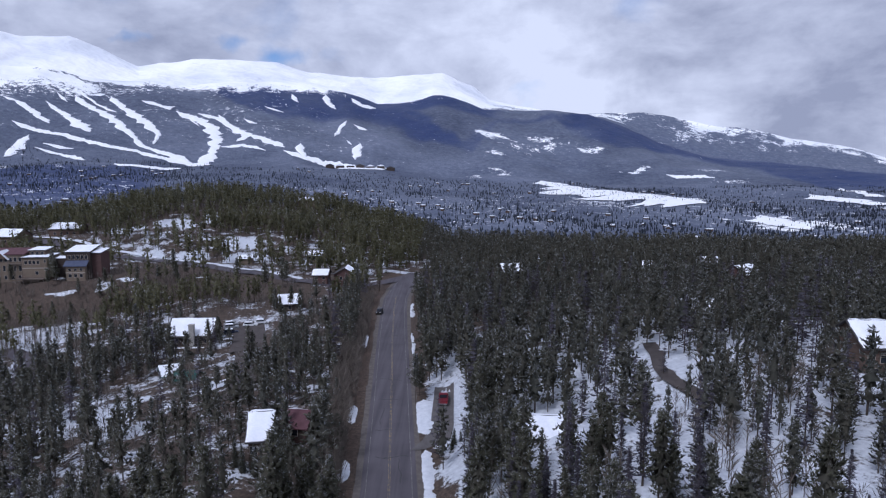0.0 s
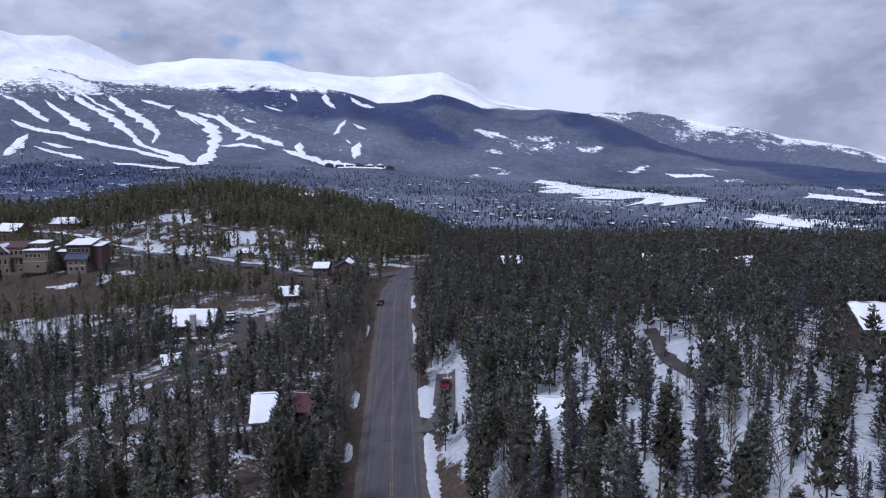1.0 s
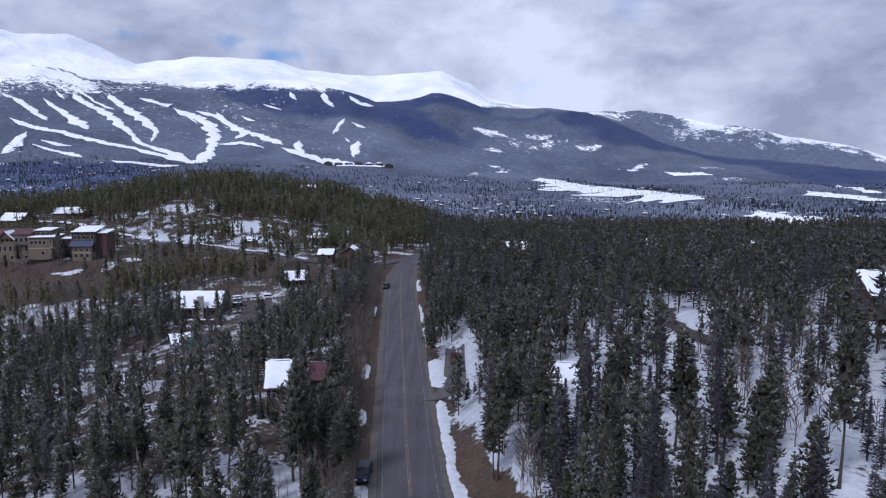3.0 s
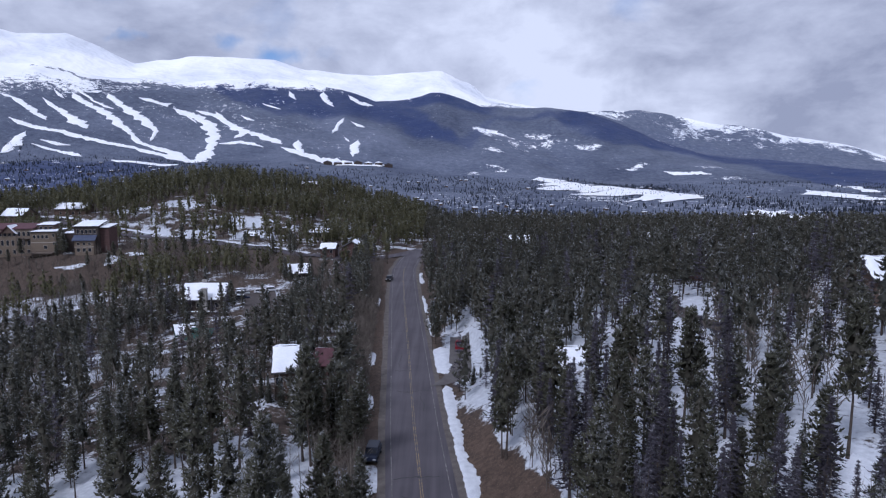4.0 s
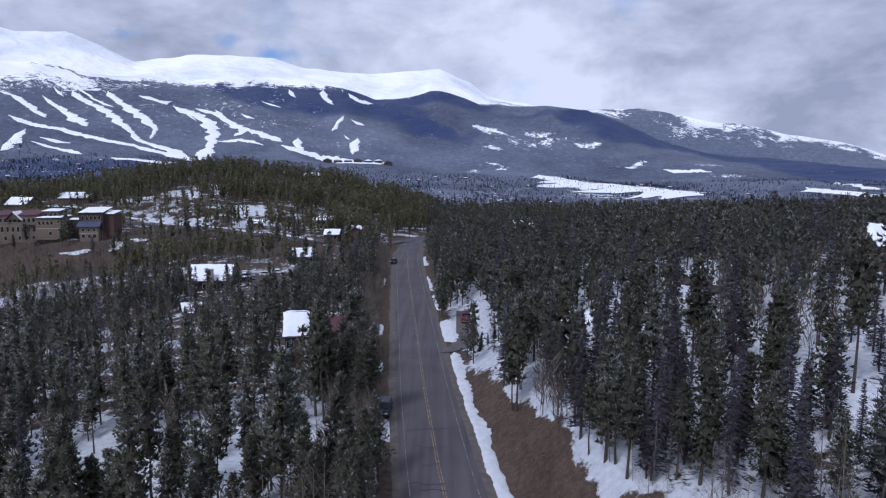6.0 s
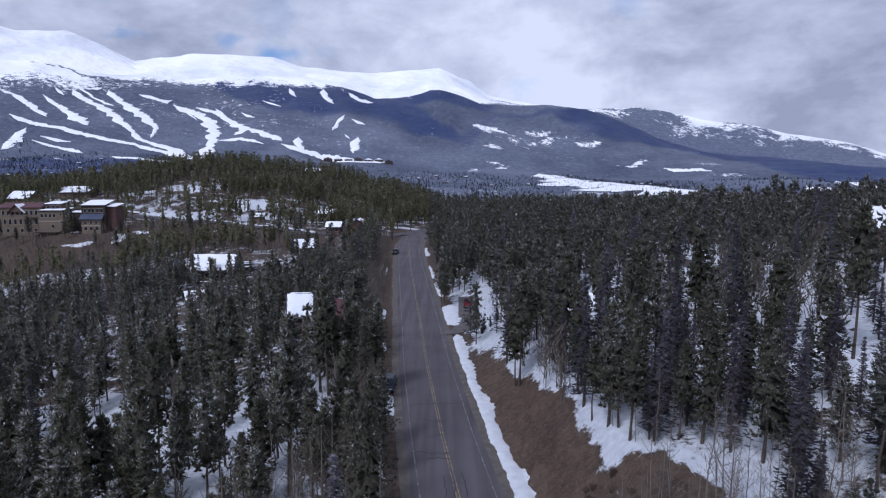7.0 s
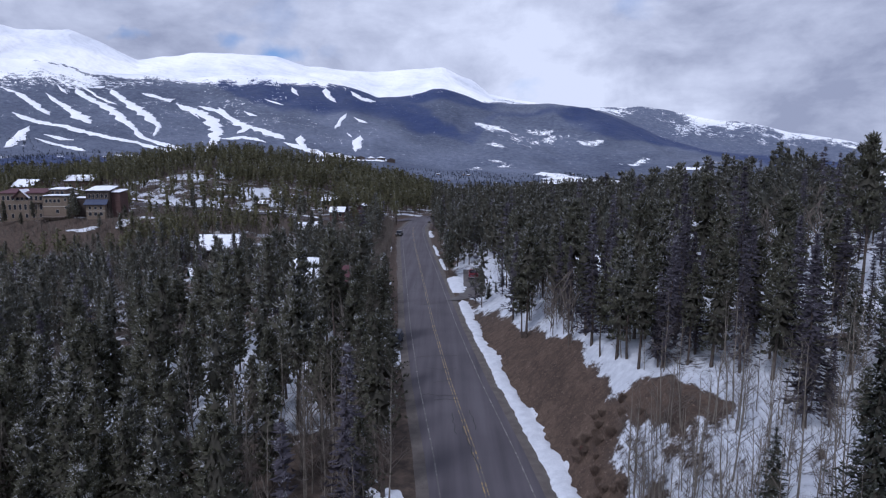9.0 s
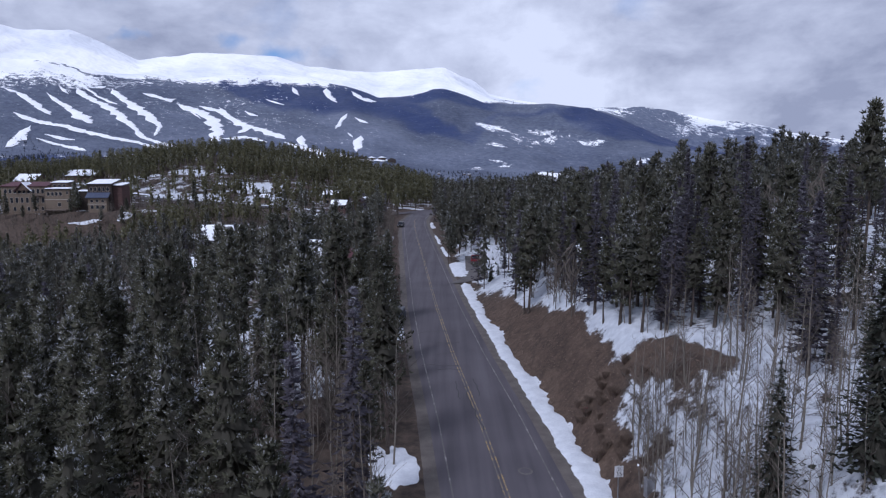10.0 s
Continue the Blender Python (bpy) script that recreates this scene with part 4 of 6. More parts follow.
def grove(x, y):
    """Share of the spots that carry a tree."""
    s = x - road_x(y)
    k = 0.86 + 0.3 * lattice(x / 14, y / 14, 51)
    k = np.where((s > 8) & (y < 105), 0.70 + 0.22 * smooth(55, 75, y) + 0.6 * lattice(x / 7, y / 7, 52), k)
    k = np.where((s < 0) & (y > 82), 0.56 + 0.70 * lattice(x / 17, y / 17, 53), k)
    k = np.where((s < -95) & (y < 240), 0.36 + 0.5 * lattice(x / 16, y / 16, 53), k)
    k = np.where((s < 0) & (y > 262), 0.85 + 0.5 * lattice(x / 22, y / 14, 54), k)
    k = np.where((s < -20) & (y > 285) & (y < 345), 0.72 + 0.5 * lattice(x / 24, y / 9, 55), k)
    for px, py, rx, ry in GLADES:
        k = k * (1 - 0.93 * (1 - smooth(0.7, 1.1, np.hypot((x - px) / rx, (y - py) / ry))))
    for px, py, rx, ry in GAPS:
        k = k * (1 - 0.62 * (1 - smooth(0.75, 1.15, np.hypot((x - px) / rx, (y - py) / ry))))
    return np.clip(k, 0.02, 1)


def stature(x, y):
    """Trees are tallest beside the near road and shorter down the slopes."""
    s = x - road_x(y)
    left = np.where(s > -16, 0.95, np.where(y < 78, 0.82, 0.75))
    right = np.where(y < 115, 0.80, 0.84)
    k = np.where(s < 0, left, right)
    return np.where(y > 260, 0.85, k)


def merged(name, protos, xs, ys, scales, mat, label):
    """Many far trees in one mesh."""
    vs, fs, base = [], [], 0
    zs = land(xs, ys)
    pick = rng.randint(0, len(protos), len(xs))
    turn = rng.uniform(0, 6.28, len(xs))
    slots = []
    ns = []
    for p, (v, f, kind, nn) in enumerate(protos):
        m = pick == p
        if not m.any():
            continue
        c, s = np.cos(turn[m])[:, None], np.sin(turn[m])[:, None]
        k = scales[m][:, None]
        w = k * (0.8 + 0.6 * rng.rand(m.sum(), 1))
        x = (v[None, :, 0] * c - v[None, :, 1] * s) * w + xs[m][:, None]
        y = (v[None, :, 0] * s + v[None, :, 1] * c) * w + ys[m][:, None]
        z = v[None, :, 2] * k + zs[m][:, None]
        vs.append(np.stack([x, y, z], -1).reshape(-1, 3))
        fs.append((np.arange(m.sum())[:, None, None] * len(v) + f[None]).reshape(-1, 3) + base)
        slots.append(np.tile(kind, m.sum()))
        if nn is not None:
            ns.append(np.stack([nn[None, :, 0] * c - nn[None, :, 1] * s, nn[None, :, 0] * s + nn[None, :, 1] * c, nn[None, :, 2] + 0 * c], -1).reshape(-1, 3))
        base += m.sum() * len(v)
    return tagged(new(name, mesh_of(name, np.concatenate(vs), np.concatenate(fs), mat, slots=np.concatenate(slots), normals=np.concatenate(ns) if ns else None)), label, "forest", kind="stuff")


def with_trunk(v, f, kind, n, tall, rad):
    """Adds a three-sided trunk to a crown's arrays."""
    t = np.array([(rad * math.cos(a), rad * math.sin(a), z) for z in (-0.5, tall * 0.8) for a in (0, 2.1, 4.2)])
    t[3:, :2] *= 0.4
    g = np.array([(0, 1, 4), (0, 4, 3), (1, 2, 5), (1, 5, 4), (2, 0, 3), (2, 3, 5)]) + len(v)
    if n is not None:
        n = np.concatenate([n, unit(t * np.array([1, 1, 0]))])
    return np.concatenate([v, t]), np.concatenate([f, g]), np.concatenate([kind, np.full(6, 2)]), n


def plant_forest():
    x, y = scatter(-330, 330, 8, 235, 3.75, grove)
    xc, yc = scatter(-75, -21, 8, 42, 4.8, lambda x, y: 0.75 + 0 * x)
    x, y = np.concatenate([x, xc]), np.concatenate([y, yc])
    xb, yb = scatter(-330, 330, 235, 510, 4.3, grove)
    seen = (xb < 0) | (yb < 430)
    xb, yb = xb[seen], yb[seen]
    x, y = np.concatenate([x, xb]), np.concatenate([y, yb])
    d = np.hypot(x, y + 10)
    order = np.argsort(d)
    x, y = x[order], y[order]
    zs = land(x, y)
    kinds = rng.rand(len(x))
    n_near = 300
    counts = {"dead": 0, "pine": 0}
    for i in range(n_near):
        dead = kinds[i] < (0.40 if x[i] > 5 else 0.10)
        proto = (DEADS if dead else FINE_PINES if i < 70 else PINES)[rng.randint(2 if dead else 6)]
        k = (0.55 + 0.72 * rng.rand() ** 0.8) * float(stature(x[i], y[i]))
        t = copy_thing(proto, pose(x[i], y[i], zs[i] - 0.05, rng.uniform(-1.5, 1.5), rng.uniform(-1.5, 1.5), rng.uniform(0, 360)) @ Matrix.Scale(k, 4))
        t.matrix_basis = pose(x[i], y[i], zs[i] - 0.05, rng.uniform(-1.5, 1.5), rng.uniform(-1.5, 1.5), rng.uniform(0, 360)) @ Matrix.Scale(k, 4)
    mx, my, mk = x[n_near:], y[n_near:], kinds[n_near:]
    md = np.hypot(mx, my)
    mid = md < 235
    dead = mk < np.where(mx > 0, 0.2, 0.12)
    protos = [with_trunk(*pine_crown(200 + i, 12.6, 2.55 + 0.14 * i, 0.14 + 0.06 * (i % 4), 12, 5, 2, 3, 0.62, 10, 7, 1.08 - 0.08 * (i % 4), 0.42, 0.48), 13.0, 0.15) for i in range(6)]
    protos_dead = [with_trunk(*crown(230 + i, 12.5, 1.8, 20, 5, 3, 0.08, 0.72, 0, 0, "spruce", slim=0.34), 12.5, 0.14) for i in range(3)]
    protos_far = [with_trunk(*pine_crown(260 + i, 12.4, 2.4 + 0.1 * i, 0.16 + 0.04 * (i % 4), 7, 4, 1, 2, 1.0, 6, 5, 0.80 + 0.08 * (i % 4), 0.46, 0.6), 13.0, 0.16) for i in range(6)]
    protos_hill = [with_trunk(*pine_crown(280 + i, 12.4, 2.4 + 0.1 * i, 0.24 + 0.05 * (i % 4), 7, 4, 1, 3, 0.95, 4, 5, 0.58 + 0.07 * (i % 4), 0.5, 0.55), 13.0, 0.16) for i in range(6)]
    size = (0.5 + 0.78 * rng.rand(len(mx)) ** 0.85) * stature(mx, my)
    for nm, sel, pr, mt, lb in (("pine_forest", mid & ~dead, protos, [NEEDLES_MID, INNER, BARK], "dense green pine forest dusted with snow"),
                                ("dead_pine_stand", mid & dead, protos_dead, [DEAD, DEAD, BARK], "grey dead pines standing in the forest"),
                                ("far_pine_forest", ~mid & (mx > -12), protos_far, [NEEDLES_MID, INNER, BARK], "dense dark pine forest past the road's bend"),
                                ("hill_pine_forest", ~mid & (mx <= -12), protos_hill, [NEEDLES_FAR, NEEDLES_FAR, BARK], "sunlit yellow-green pine forest on the low hill")):
        merged(nm, pr, mx[sel], my[sel], size[sel], mt, lb)


def thickets():
    """Leafless brush and young aspens between the pines, too many to count."""
    r = np.random.RandomState(31)
    protos = []
    for k in range(5):
        n = 34
        a, f = r.uniform(0, 6.28, n), r.rand(n)
        h = 4.2
        c = np.stack([np.cos(a) * 0.75 * f * (1.1 - 0.5 * f), np.sin(a) * 0.75 * f, 0.4 + h * (0.15 + 0.85 * r.rand(n))], -1)
        d = np.stack([np.cos(a) * 0.55, np.sin(a) * 0.55, 1.0 + 0 * a], -1) + 0.25 * r.randn(n, 3)
        d /= np.linalg.norm(d, axis=1, keepdims=True)
        side = np.cross(d, r.randn(n, 3))
        side /= np.linalg.norm(side, axis=1, keepdims=True)
        ln = r.uniform(0.5, 1.1, n)[:, None]
        v = np.stack([c - d * ln, c + side * 0.040, c + d * ln, c - side * 0.040], 1).reshape(-1, 3)
        g = (np.arange(n)[:, None, None] * 4 + np.array([(0, 2, 1), (0, 3, 2)])[None]).reshape(-1, 3)
        protos.append(with_trunk(v, g, np.zeros(len(g), int), None, h, 0.05))
    x, y = scatter(-230, 10, 12, 262, 3.1, lambda x, y: np.where(x - road_x(y) < -7, 0.34 + 0.5 * lattice(x / 11, y / 11, 57), 0))
    x2, y2 = scatter(6, 70, 60, 105, 2.9, lambda x, y: 0.35 + 0.5 * lattice(x / 9, y / 9, 58))
    s = np.random.RandomState(5).uniform
    ye = s(40, 235, 1000)
    xe = road_x(ye) + s(-13.0, -7.4, 1000)
    ym = s(205, 262, 800)
    xm = s(-195, -130, 800)
    yf = s(228, 300, 1500)
    xf = s(-150, -46, 1500)
    ok = (yf < far_road_y(xf) - 9) & (lattice(xf / 12, yf / 9, 59) > -0.25)
    xf, yf = xf[ok], yf[ok]
    size = np.concatenate([rng.uniform(0.7, 1.6, len(x) + len(x2)), rng.uniform(0.4, 1.2, 1000), rng.uniform(0.4, 0.9, 800), rng.uniform(0.35, 0.95, len(xf))])
    x, y = np.concatenate([x, x2, xe, xm, xf]), np.concatenate([y, y2, ye, ym, yf])
    merged("bare_thicket", protos, x, y, size, [TWIG, TWIG, TWIG], "grey-brown leafless brush and saplings between the pines")


def dry_grass():
    """Matted dead grass on the cut bank, the mound and the verges."""
    r = np.random.RandomState(41)
    n = 7000
    y = r.uniform(22, 92, n)
    x = road_x(y) + r.uniform(6.6, 15, n)
    far = r.rand(n) < 0.25
    y = np.where(far, r.uniform(40, 230, n), y)
    x = np.where(far, road_x(y) - r.uniform(5.6, 11, n), x)
    soil = ground_cover(x, y)[1]
    ok = soil > 0.35
    x, y = x[ok], y[ok]
    n = len(x)
    z = land(x, y)
    c = np.stack([x, y, z], -1)
    a = r.uniform(0, 6.28, n)
    h = r.uniform(0.06, 0.2, n)
    lean = np.stack([np.cos(a) * h, np.sin(a) * h, 0.45 * h], -1)
    side = np.stack([-np.sin(a), np.cos(a), 0 * a], -1) * (0.05 + 0.10 * r.rand(n)[:, None])
    v = np.stack([c - side, c + side, c + lean], 1).reshape(-1, 3)
    f = np.arange(3 * n).reshape(-1, 3)
    tagged(new("dry_grass", mesh_of("dry_grass", v, f, BRUSH)), "matted brown dead grass on bank and verge", "grass", kind="stuff")


def plant_valley():
    """Woods of the valley and the lower slopes, tree by tree but small."""
    n = 34000
    y = 560 + 1900 * rng.rand(n) ** 1.2
    x = (rng.rand(n) * 2 - 1) * 0.76 * y
    thick = 0.5 + 0.5 * lattice(x / 150, y / 150, 61) + 0.35 * lattice(x / 45, y / 60, 62)
    ok = rng.rand(n) < np.clip(thick, 0.05, 1)
    x, y = x[ok], y[ok]
    a = np.array([0, 1.57, 3.14, 4.71])
    v = np.concatenate([np.stack([1.9 * np.cos(a), 1.9 * np.sin(a), 0 * a + 1], -1), [[0, 0, 13.0]], [[0, 0, 0]]])
    f = np.array([(0, 1, 4), (1, 2, 4), (2, 3, 4), (3, 0, 4), (1, 0, 5), (3, 2, 5)])
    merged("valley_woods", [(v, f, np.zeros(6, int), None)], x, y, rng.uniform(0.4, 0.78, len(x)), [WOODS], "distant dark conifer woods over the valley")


# ---- houses ----
def window(parent, side, u, z, w, h, half_w, half_d, frame_mat=TRIM):
    """A framed pane set on a wall: side f, b, l or r; u along the wall."""
    turn = {"f": 0, "b": 180, "l": -90, "r": 90}[side]
    reach = half_d if side in "fb" else half_w
    m = pose(0, 0, 0, 0, 0, turn) @ Matrix.Translation((u, -reach, z))
    b = 0.09
    bm = bmesh.new()
    for x0, x1, z0, z1 in ((-w / 2 - b, w / 2 + b, h, h + b), (-w / 2 - b, w / 2 + b, -b, 0), (-w / 2 - b, -w / 2, 0, h), (w / 2, w / 2 + b, 0, h)):
        add_box(bm, x0, x1, -0.07, 0.05, z0, z1)
    bm.transform(m)
    win = part("window", bm, frame_mat, parent)
    bm = box(-w / 2, w / 2, -0.025, 0.04, 0, h)
    bm.transform(m)
    part("pane", bm, GLASS, win)
    return win


def slab(points, thick):
    """A sloping slab from four corners."""
    bm = bmesh.new()
    lo = [bm.verts.new(p) for p in points]
    hi = [bm.verts.new((p[0], p[1], p[2] + thick)) for p in points]
    bm.faces.new(lo[::-1])
    bm.faces.new(hi)
    for i in range(4):
        j = (i + 1) % 4
        bm.faces.new((lo[i], lo[j], hi[j], hi[i]))
    bmesh.ops.recalc_face_normals(bm, faces=bm.faces)
    return bm


def snow_slab(points, thick, seed):
    """Snow on a roof slope, with a rounded and slightly ragged rim."""
    r = random.Random(seed)
    bm = bmesh.new()
    n = 9
    grid = []
    P = [Vector(p) for p in points]
    for j in range(n):
        row = []
        for i in range(n):
            u, v = i / (n - 1), j / (n - 1)
            p = (P[0] * (1 - u) + P[1] * u) * (1 - v) + (P[3] * (1 - u) + P[2] * u) * v
            edge = i in (0, n - 1) or j in (0, n - 1)
            c = (P[0] + P[1] + P[2] + P[3]) / 4
            if edge:
                p = p + (c - p) * r.uniform(0.0, 0.07)
            row.append(bm.verts.new(p + Vector((0, 0, 0.02 if edge else thick * r.uniform(0.75, 1.1)))))
        grid.append(row)
    for j in range(n - 1):
        for i in range(n - 1):
            f = bm.faces.new((grid[j][i], grid[j][i + 1], grid[j + 1][i + 1], grid[j + 1][i]))
            f.smooth = True
    bmesh.ops.recalc_face_normals(bm, faces=bm.faces)
    return bm


def gable_roof(parent, w, d, z, rise, over, mat, snow, axis="x", bare=(), seed=0):
    """Two slopes with their ridge along the axis; each slope that is not bare carries snow."""
    roofs = []
    for k in (-1, 1):
        if axis == "x":
            a, b = w / 2 + over, d / 2 + over
            zz = z - rise * over / (d / 2)
            pts = [(-a, k * b, zz), (a, k * b, zz), (a, 0, z + rise), (-a, 0, z + rise)]
        else:
            a, b = w / 2 + over, d / 2 + over
            zz = z - rise * over / (w / 2)
            pts = [(k * a, -b, zz), (k * a, b, zz), (0, b, z + rise), (0, -b, z + rise)]
        roof = part("roof", slab(pts, 0.22), mat, parent)
        if snow and k not in bare:
            lifted = [(x * 0.985, y * 0.985 if axis == "x" else y * 0.97, q + 0.222) for x, y, q in pts]
            part("snow_cover", snow_slab(lifted, snow, seed + k), ROOF_SNOW, roof, "thick white snow on the slope")
    return roofs


def house(label, x, y, z, w, d, h, rise, turn=0, axis="x", wall=WALL_BROWN, roof=ROOF_DARK, snow=0.3, bare=(), over=0.6,
          windows=(), chimney=None, seed=0, category="house", door=True, group="", name="house", front=True):
    ob = thing(name, x, y, z, turn, label, category, group)
    bm = bmesh.new()
    if axis == "x":
        o = [(-d / 2, -2.5), (d / 2, -2.5), (d / 2, h), (0, h + rise), (-d / 2, h)]
        prism(o, -w / 2, w / 2, bm)
        bm.transform(pose(0, 0, 0, 0, 0, -90))
    else:
        o = [(-w / 2, -2.5), (w / 2, -2.5), (w / 2, h), (0, h + rise), (-w / 2, h)]
        prism(o, -d / 2, d / 2, bm)
    part("wall", bm, wall, ob)
    gable_roof(ob, w, d, h, rise, over, roof, snow, axis, bare, seed)
    for side, u, zz, ww, hh in windows:
        window(ob, side, u, zz, ww, hh, w / 2, d / 2)
    if door:
        dm = box(-0.5 + w * 0.28, 0.5 + w * 0.28, -d / 2 - 0.06, -d / 2 + 0.05, 0.1, 2.15)
        part("door", dm, WALL_DARK, ob)
    if chimney:
        cx, cy, cw, z0, z1 = chimney
        ch = part("chimney", box(cx - cw / 2, cx + cw / 2, cy - cw / 2, cy + cw / 2, z0, z1, 0.04), STONE, ob, "pale stone chimney")
        part("chimney_cap", box(cx - cw * 0.58, cx + cw * 0.58, cy - cw * 0.58, cy + cw * 0.58, z1, z1 + 0.18), STONE, ch)
    HOUSE_SPOTS.append((x, y, 0.5 * math.hypot(w, d) + 1.2 if front else 0.42 * min(w, d) + 1.6, front))
    return ob


def row_of(side, n, span, z, w=1.1, h=1.3):
    return [(side, span * ((i + 0.5) / n - 0.5), z, w, h) for i in range(n)]


# the log house with the tall stone chimney
main = house("dark log house with snow-covered roof and pale stone chimney", -76.8, 195.5, -6.0, 12.2, 9.5, 4.2, 3.9, 4, wall=WALL_DARK, over=0.9, snow=0.4, seed=1,
             windows=row_of("f", 4, 11, 1.4, 1.3, 1.5), chimney=(0.9, -6.0, 1.5, -2.2, 7.4))
part("ridge_chimney", box(-1.6, -0.4, 0.4, 1.6, 6.9, 9.0, 0.05), STONE, main, "short pale stone chimney on the ridge")
deck = part("deck", box(-5.8, 5.4, -7.6, -4.9, 0.4, 0.65), WOOD_POST, main, "wooden deck edged with snow")
part("snow_cover", snow_slab([(-5.7, -7.55, 0.66), (5.3, -7.55, 0.66), (5.3, -6.9, 0.66), (-5.7, -6.9, 0.66)], 0.2, 4), ROOF_SNOW, deck)
for px in (-5.5, -2.5, 0.5, 3.0, 5.2):
    part("post", box(px - 0.1, px + 0.1, -7.5, -7.3, -2.5, 0.4), WOOD_POST, main)
# the small house among the pines, its snowy roof towards the valley road
house("small brown cabin with a snow-laden roof among pines", -30.2, 104.0, 2.2, 3.6, 10.5, 3.2, 2.7, 11, wall=WALL_BROWN, snow=0.45, over=0.5, seed=5, front=False, windows=row_of("f", 2, 4, 1.0))
house("cabin wing with maroon shingle roof beside the snowy cabin", -25.6, 111.0, 1.2, 4.0, 5.0, 2.6, 1.9, -8, wall=WALL_RED, roof=ROOF_RED, snow=0.2, bare=(-1,), seed=6, front=False, windows=row_of("f", 1, 3, 0.8), name="cabin_wing")
# green roofs below the log house
house("low house with green metal roof, part snow-covered", -73.5, 168.5, -9.2, 4.6, 5.4, 3.0, 2.0, 28, wall=WALL_DARK, roof=ROOF_GREEN, snow=0.2, bare=(1,), seed=7, windows=row_of("f", 2, 5, 1.0))
house("garage with bare green metal roof below the log house", -66.6, 163.5, -9.0, 5.5, 6.5, 2.8, 2.0, -10, wall=WALL_DARK, roof=ROOF_GREEN, snow=0, seed=8, front=False, windows=row_of("f", 1, 4, 1.0), name="garage", category="garage")
house("brown house with a snowy roof behind pines", -55.0, 228.0, -2.6, 7.4, 8.0, 3.0, 2.6, 14, wall=WALL_DARK, snow=0.35, seed=9, front=False, windows=row_of("f", 3, 8, 1.0))
house("reddish brown house with snow on its low roof", -50.5, 266.0, -0.5, 6.0, 8.0, 4.6, 1.8, 0, wall=WALL_RED, snow=0.25, seed=10, windows=row_of("f", 2, 6, 2.8) + row_of("f", 2, 6, 0.5))
house("reddish brown gabled house with snow on one slope", -40.0, 264.5, -0.5, 8.8, 9.0, 5.2, 2.6, 0, "y", wall=WALL_RED, snow=0.25, bare=(-1,), seed=11, windows=row_of("f", 2, 6, 3.0) + row_of("f", 3, 7, 0.6))
house("tan house with snowy roof on the wooded hill", -93.5, 304.0, height(-93.5, 304) - 0.3, 6.0, 6.0, 3.0, 1.2, 8, wall=WALL_TAN, snow=0.3, seed=12, windows=row_of("f", 3, 6, 2.6))
house("tan house with a snowy roof where the hill begins", -60.8, 307.5, height(-60.8, 307.5) - 0.3, 7.0, 7.0, 4.4, 1.6, -6, wall=WALL_TAN, snow=0.3, seed=24, windows=row_of("f", 3, 6, 2.4) + row_of("f", 2, 5, 0.5))
house("tan hilltop house above the pines", -92.0, 446.0, height(-92, 446) - 1.2, 14.0, 9.0, 6.5, 1.8, 0, wall=WALL_TAN, snow=0.3, seed=14, windows=row_of("f", 5, 12, 3.6))
house("house with white snowy roof on the hillside", -205.0, 352.0, height(-205, 352) - 1.5, 16.0, 10.0, 5.0, 3.0, 6, wall=WALL_BROWN, snow=0.4, seed=15, front=False, windows=row_of("f", 4, 13, 2.0))
house("house with white snowy roof behind the lodge", -226.0, 338.0, height(-226, 338) - 1.0, 13.0, 11.0, 5.0, 3.6, -10, wall=WALL_BROWN, snow=0.4, seed=16, front=False, windows=row_of("f", 3, 10, 2.0))
# houses in the pines on the other side
stilt = house("dark house on stilts with a snowy roof and deck", 16.4, 99.5, 3.6, 6.4, 7.0, 3.6, 2.0, -4, wall=WALL_DARK, snow=0.35, seed=17, windows=row_of("f", 2, 5, 1.6, 1.4, 1.4), door=False)
part("deck", box(-3.6, 3.6, -6.0, -3.4, 1.1, 1.3), WOOD_POST, stilt, "weathered wooden deck")
for rz in (1.75, 2.25):
    part("rail", box(-3.6, 3.6, -6.0, -5.92, rz, rz + 0.09), WOOD_POST, stilt)
for px in (-3.5, -1.2, 1.2, 3.5):
    part("post", box(px - 0.09, px + 0.09, -6.0, -5.82, -1.8, 2.3), WOOD_POST, stilt)
house("wide house under a thick snow roof on the rise", 72.0, 106.5, height(71, 106) - 0.6, 6.4, 10.0, 5.4, 3.2, -3, wall=WALL_BROWN, snow=0.5, seed=18, front=False, windows=row_of("f", 3, 6, 2.8) + row_of("f", 2, 5, 0.6))
house("house with half-melted snow on its roof", 106.5, 226.0, height(106, 226) - 0.2, 9.5, 9.0, 3.8, 2.4, 32, wall=WALL_RED, snow=0.3, bare=(), seed=19, windows=row_of("f", 3, 7, 1.4))
house("red-brown house behind pines with snowy roof", 62.0, 153.0, height(62, 153) - 0.2, 8.5, 8.0, 4.4, 2.2, -6, wall=WALL_RED, snow=0.3, seed=20, front=False, windows=row_of("f", 3, 7, 2.0))
house("house with a snowy roof deep in the pines", 26.5, 246.0, height(26.5, 246) - 0.2, 8.0, 8.0, 5.4, 2.4, 10, wall=WALL_DARK, snow=0.3, seed=21, front=False, windows=row_of("f", 2, 6, 2.5))
house("small snow-roofed house in the dense pines", 80.0, 245.0, height(80, 245) - 0.2, 6.0, 7.0, 4.2, 2.0, -12, wall=WALL_DARK, snow=0.3, seed=22, front=False, windows=row_of("f", 2, 5, 1.5))
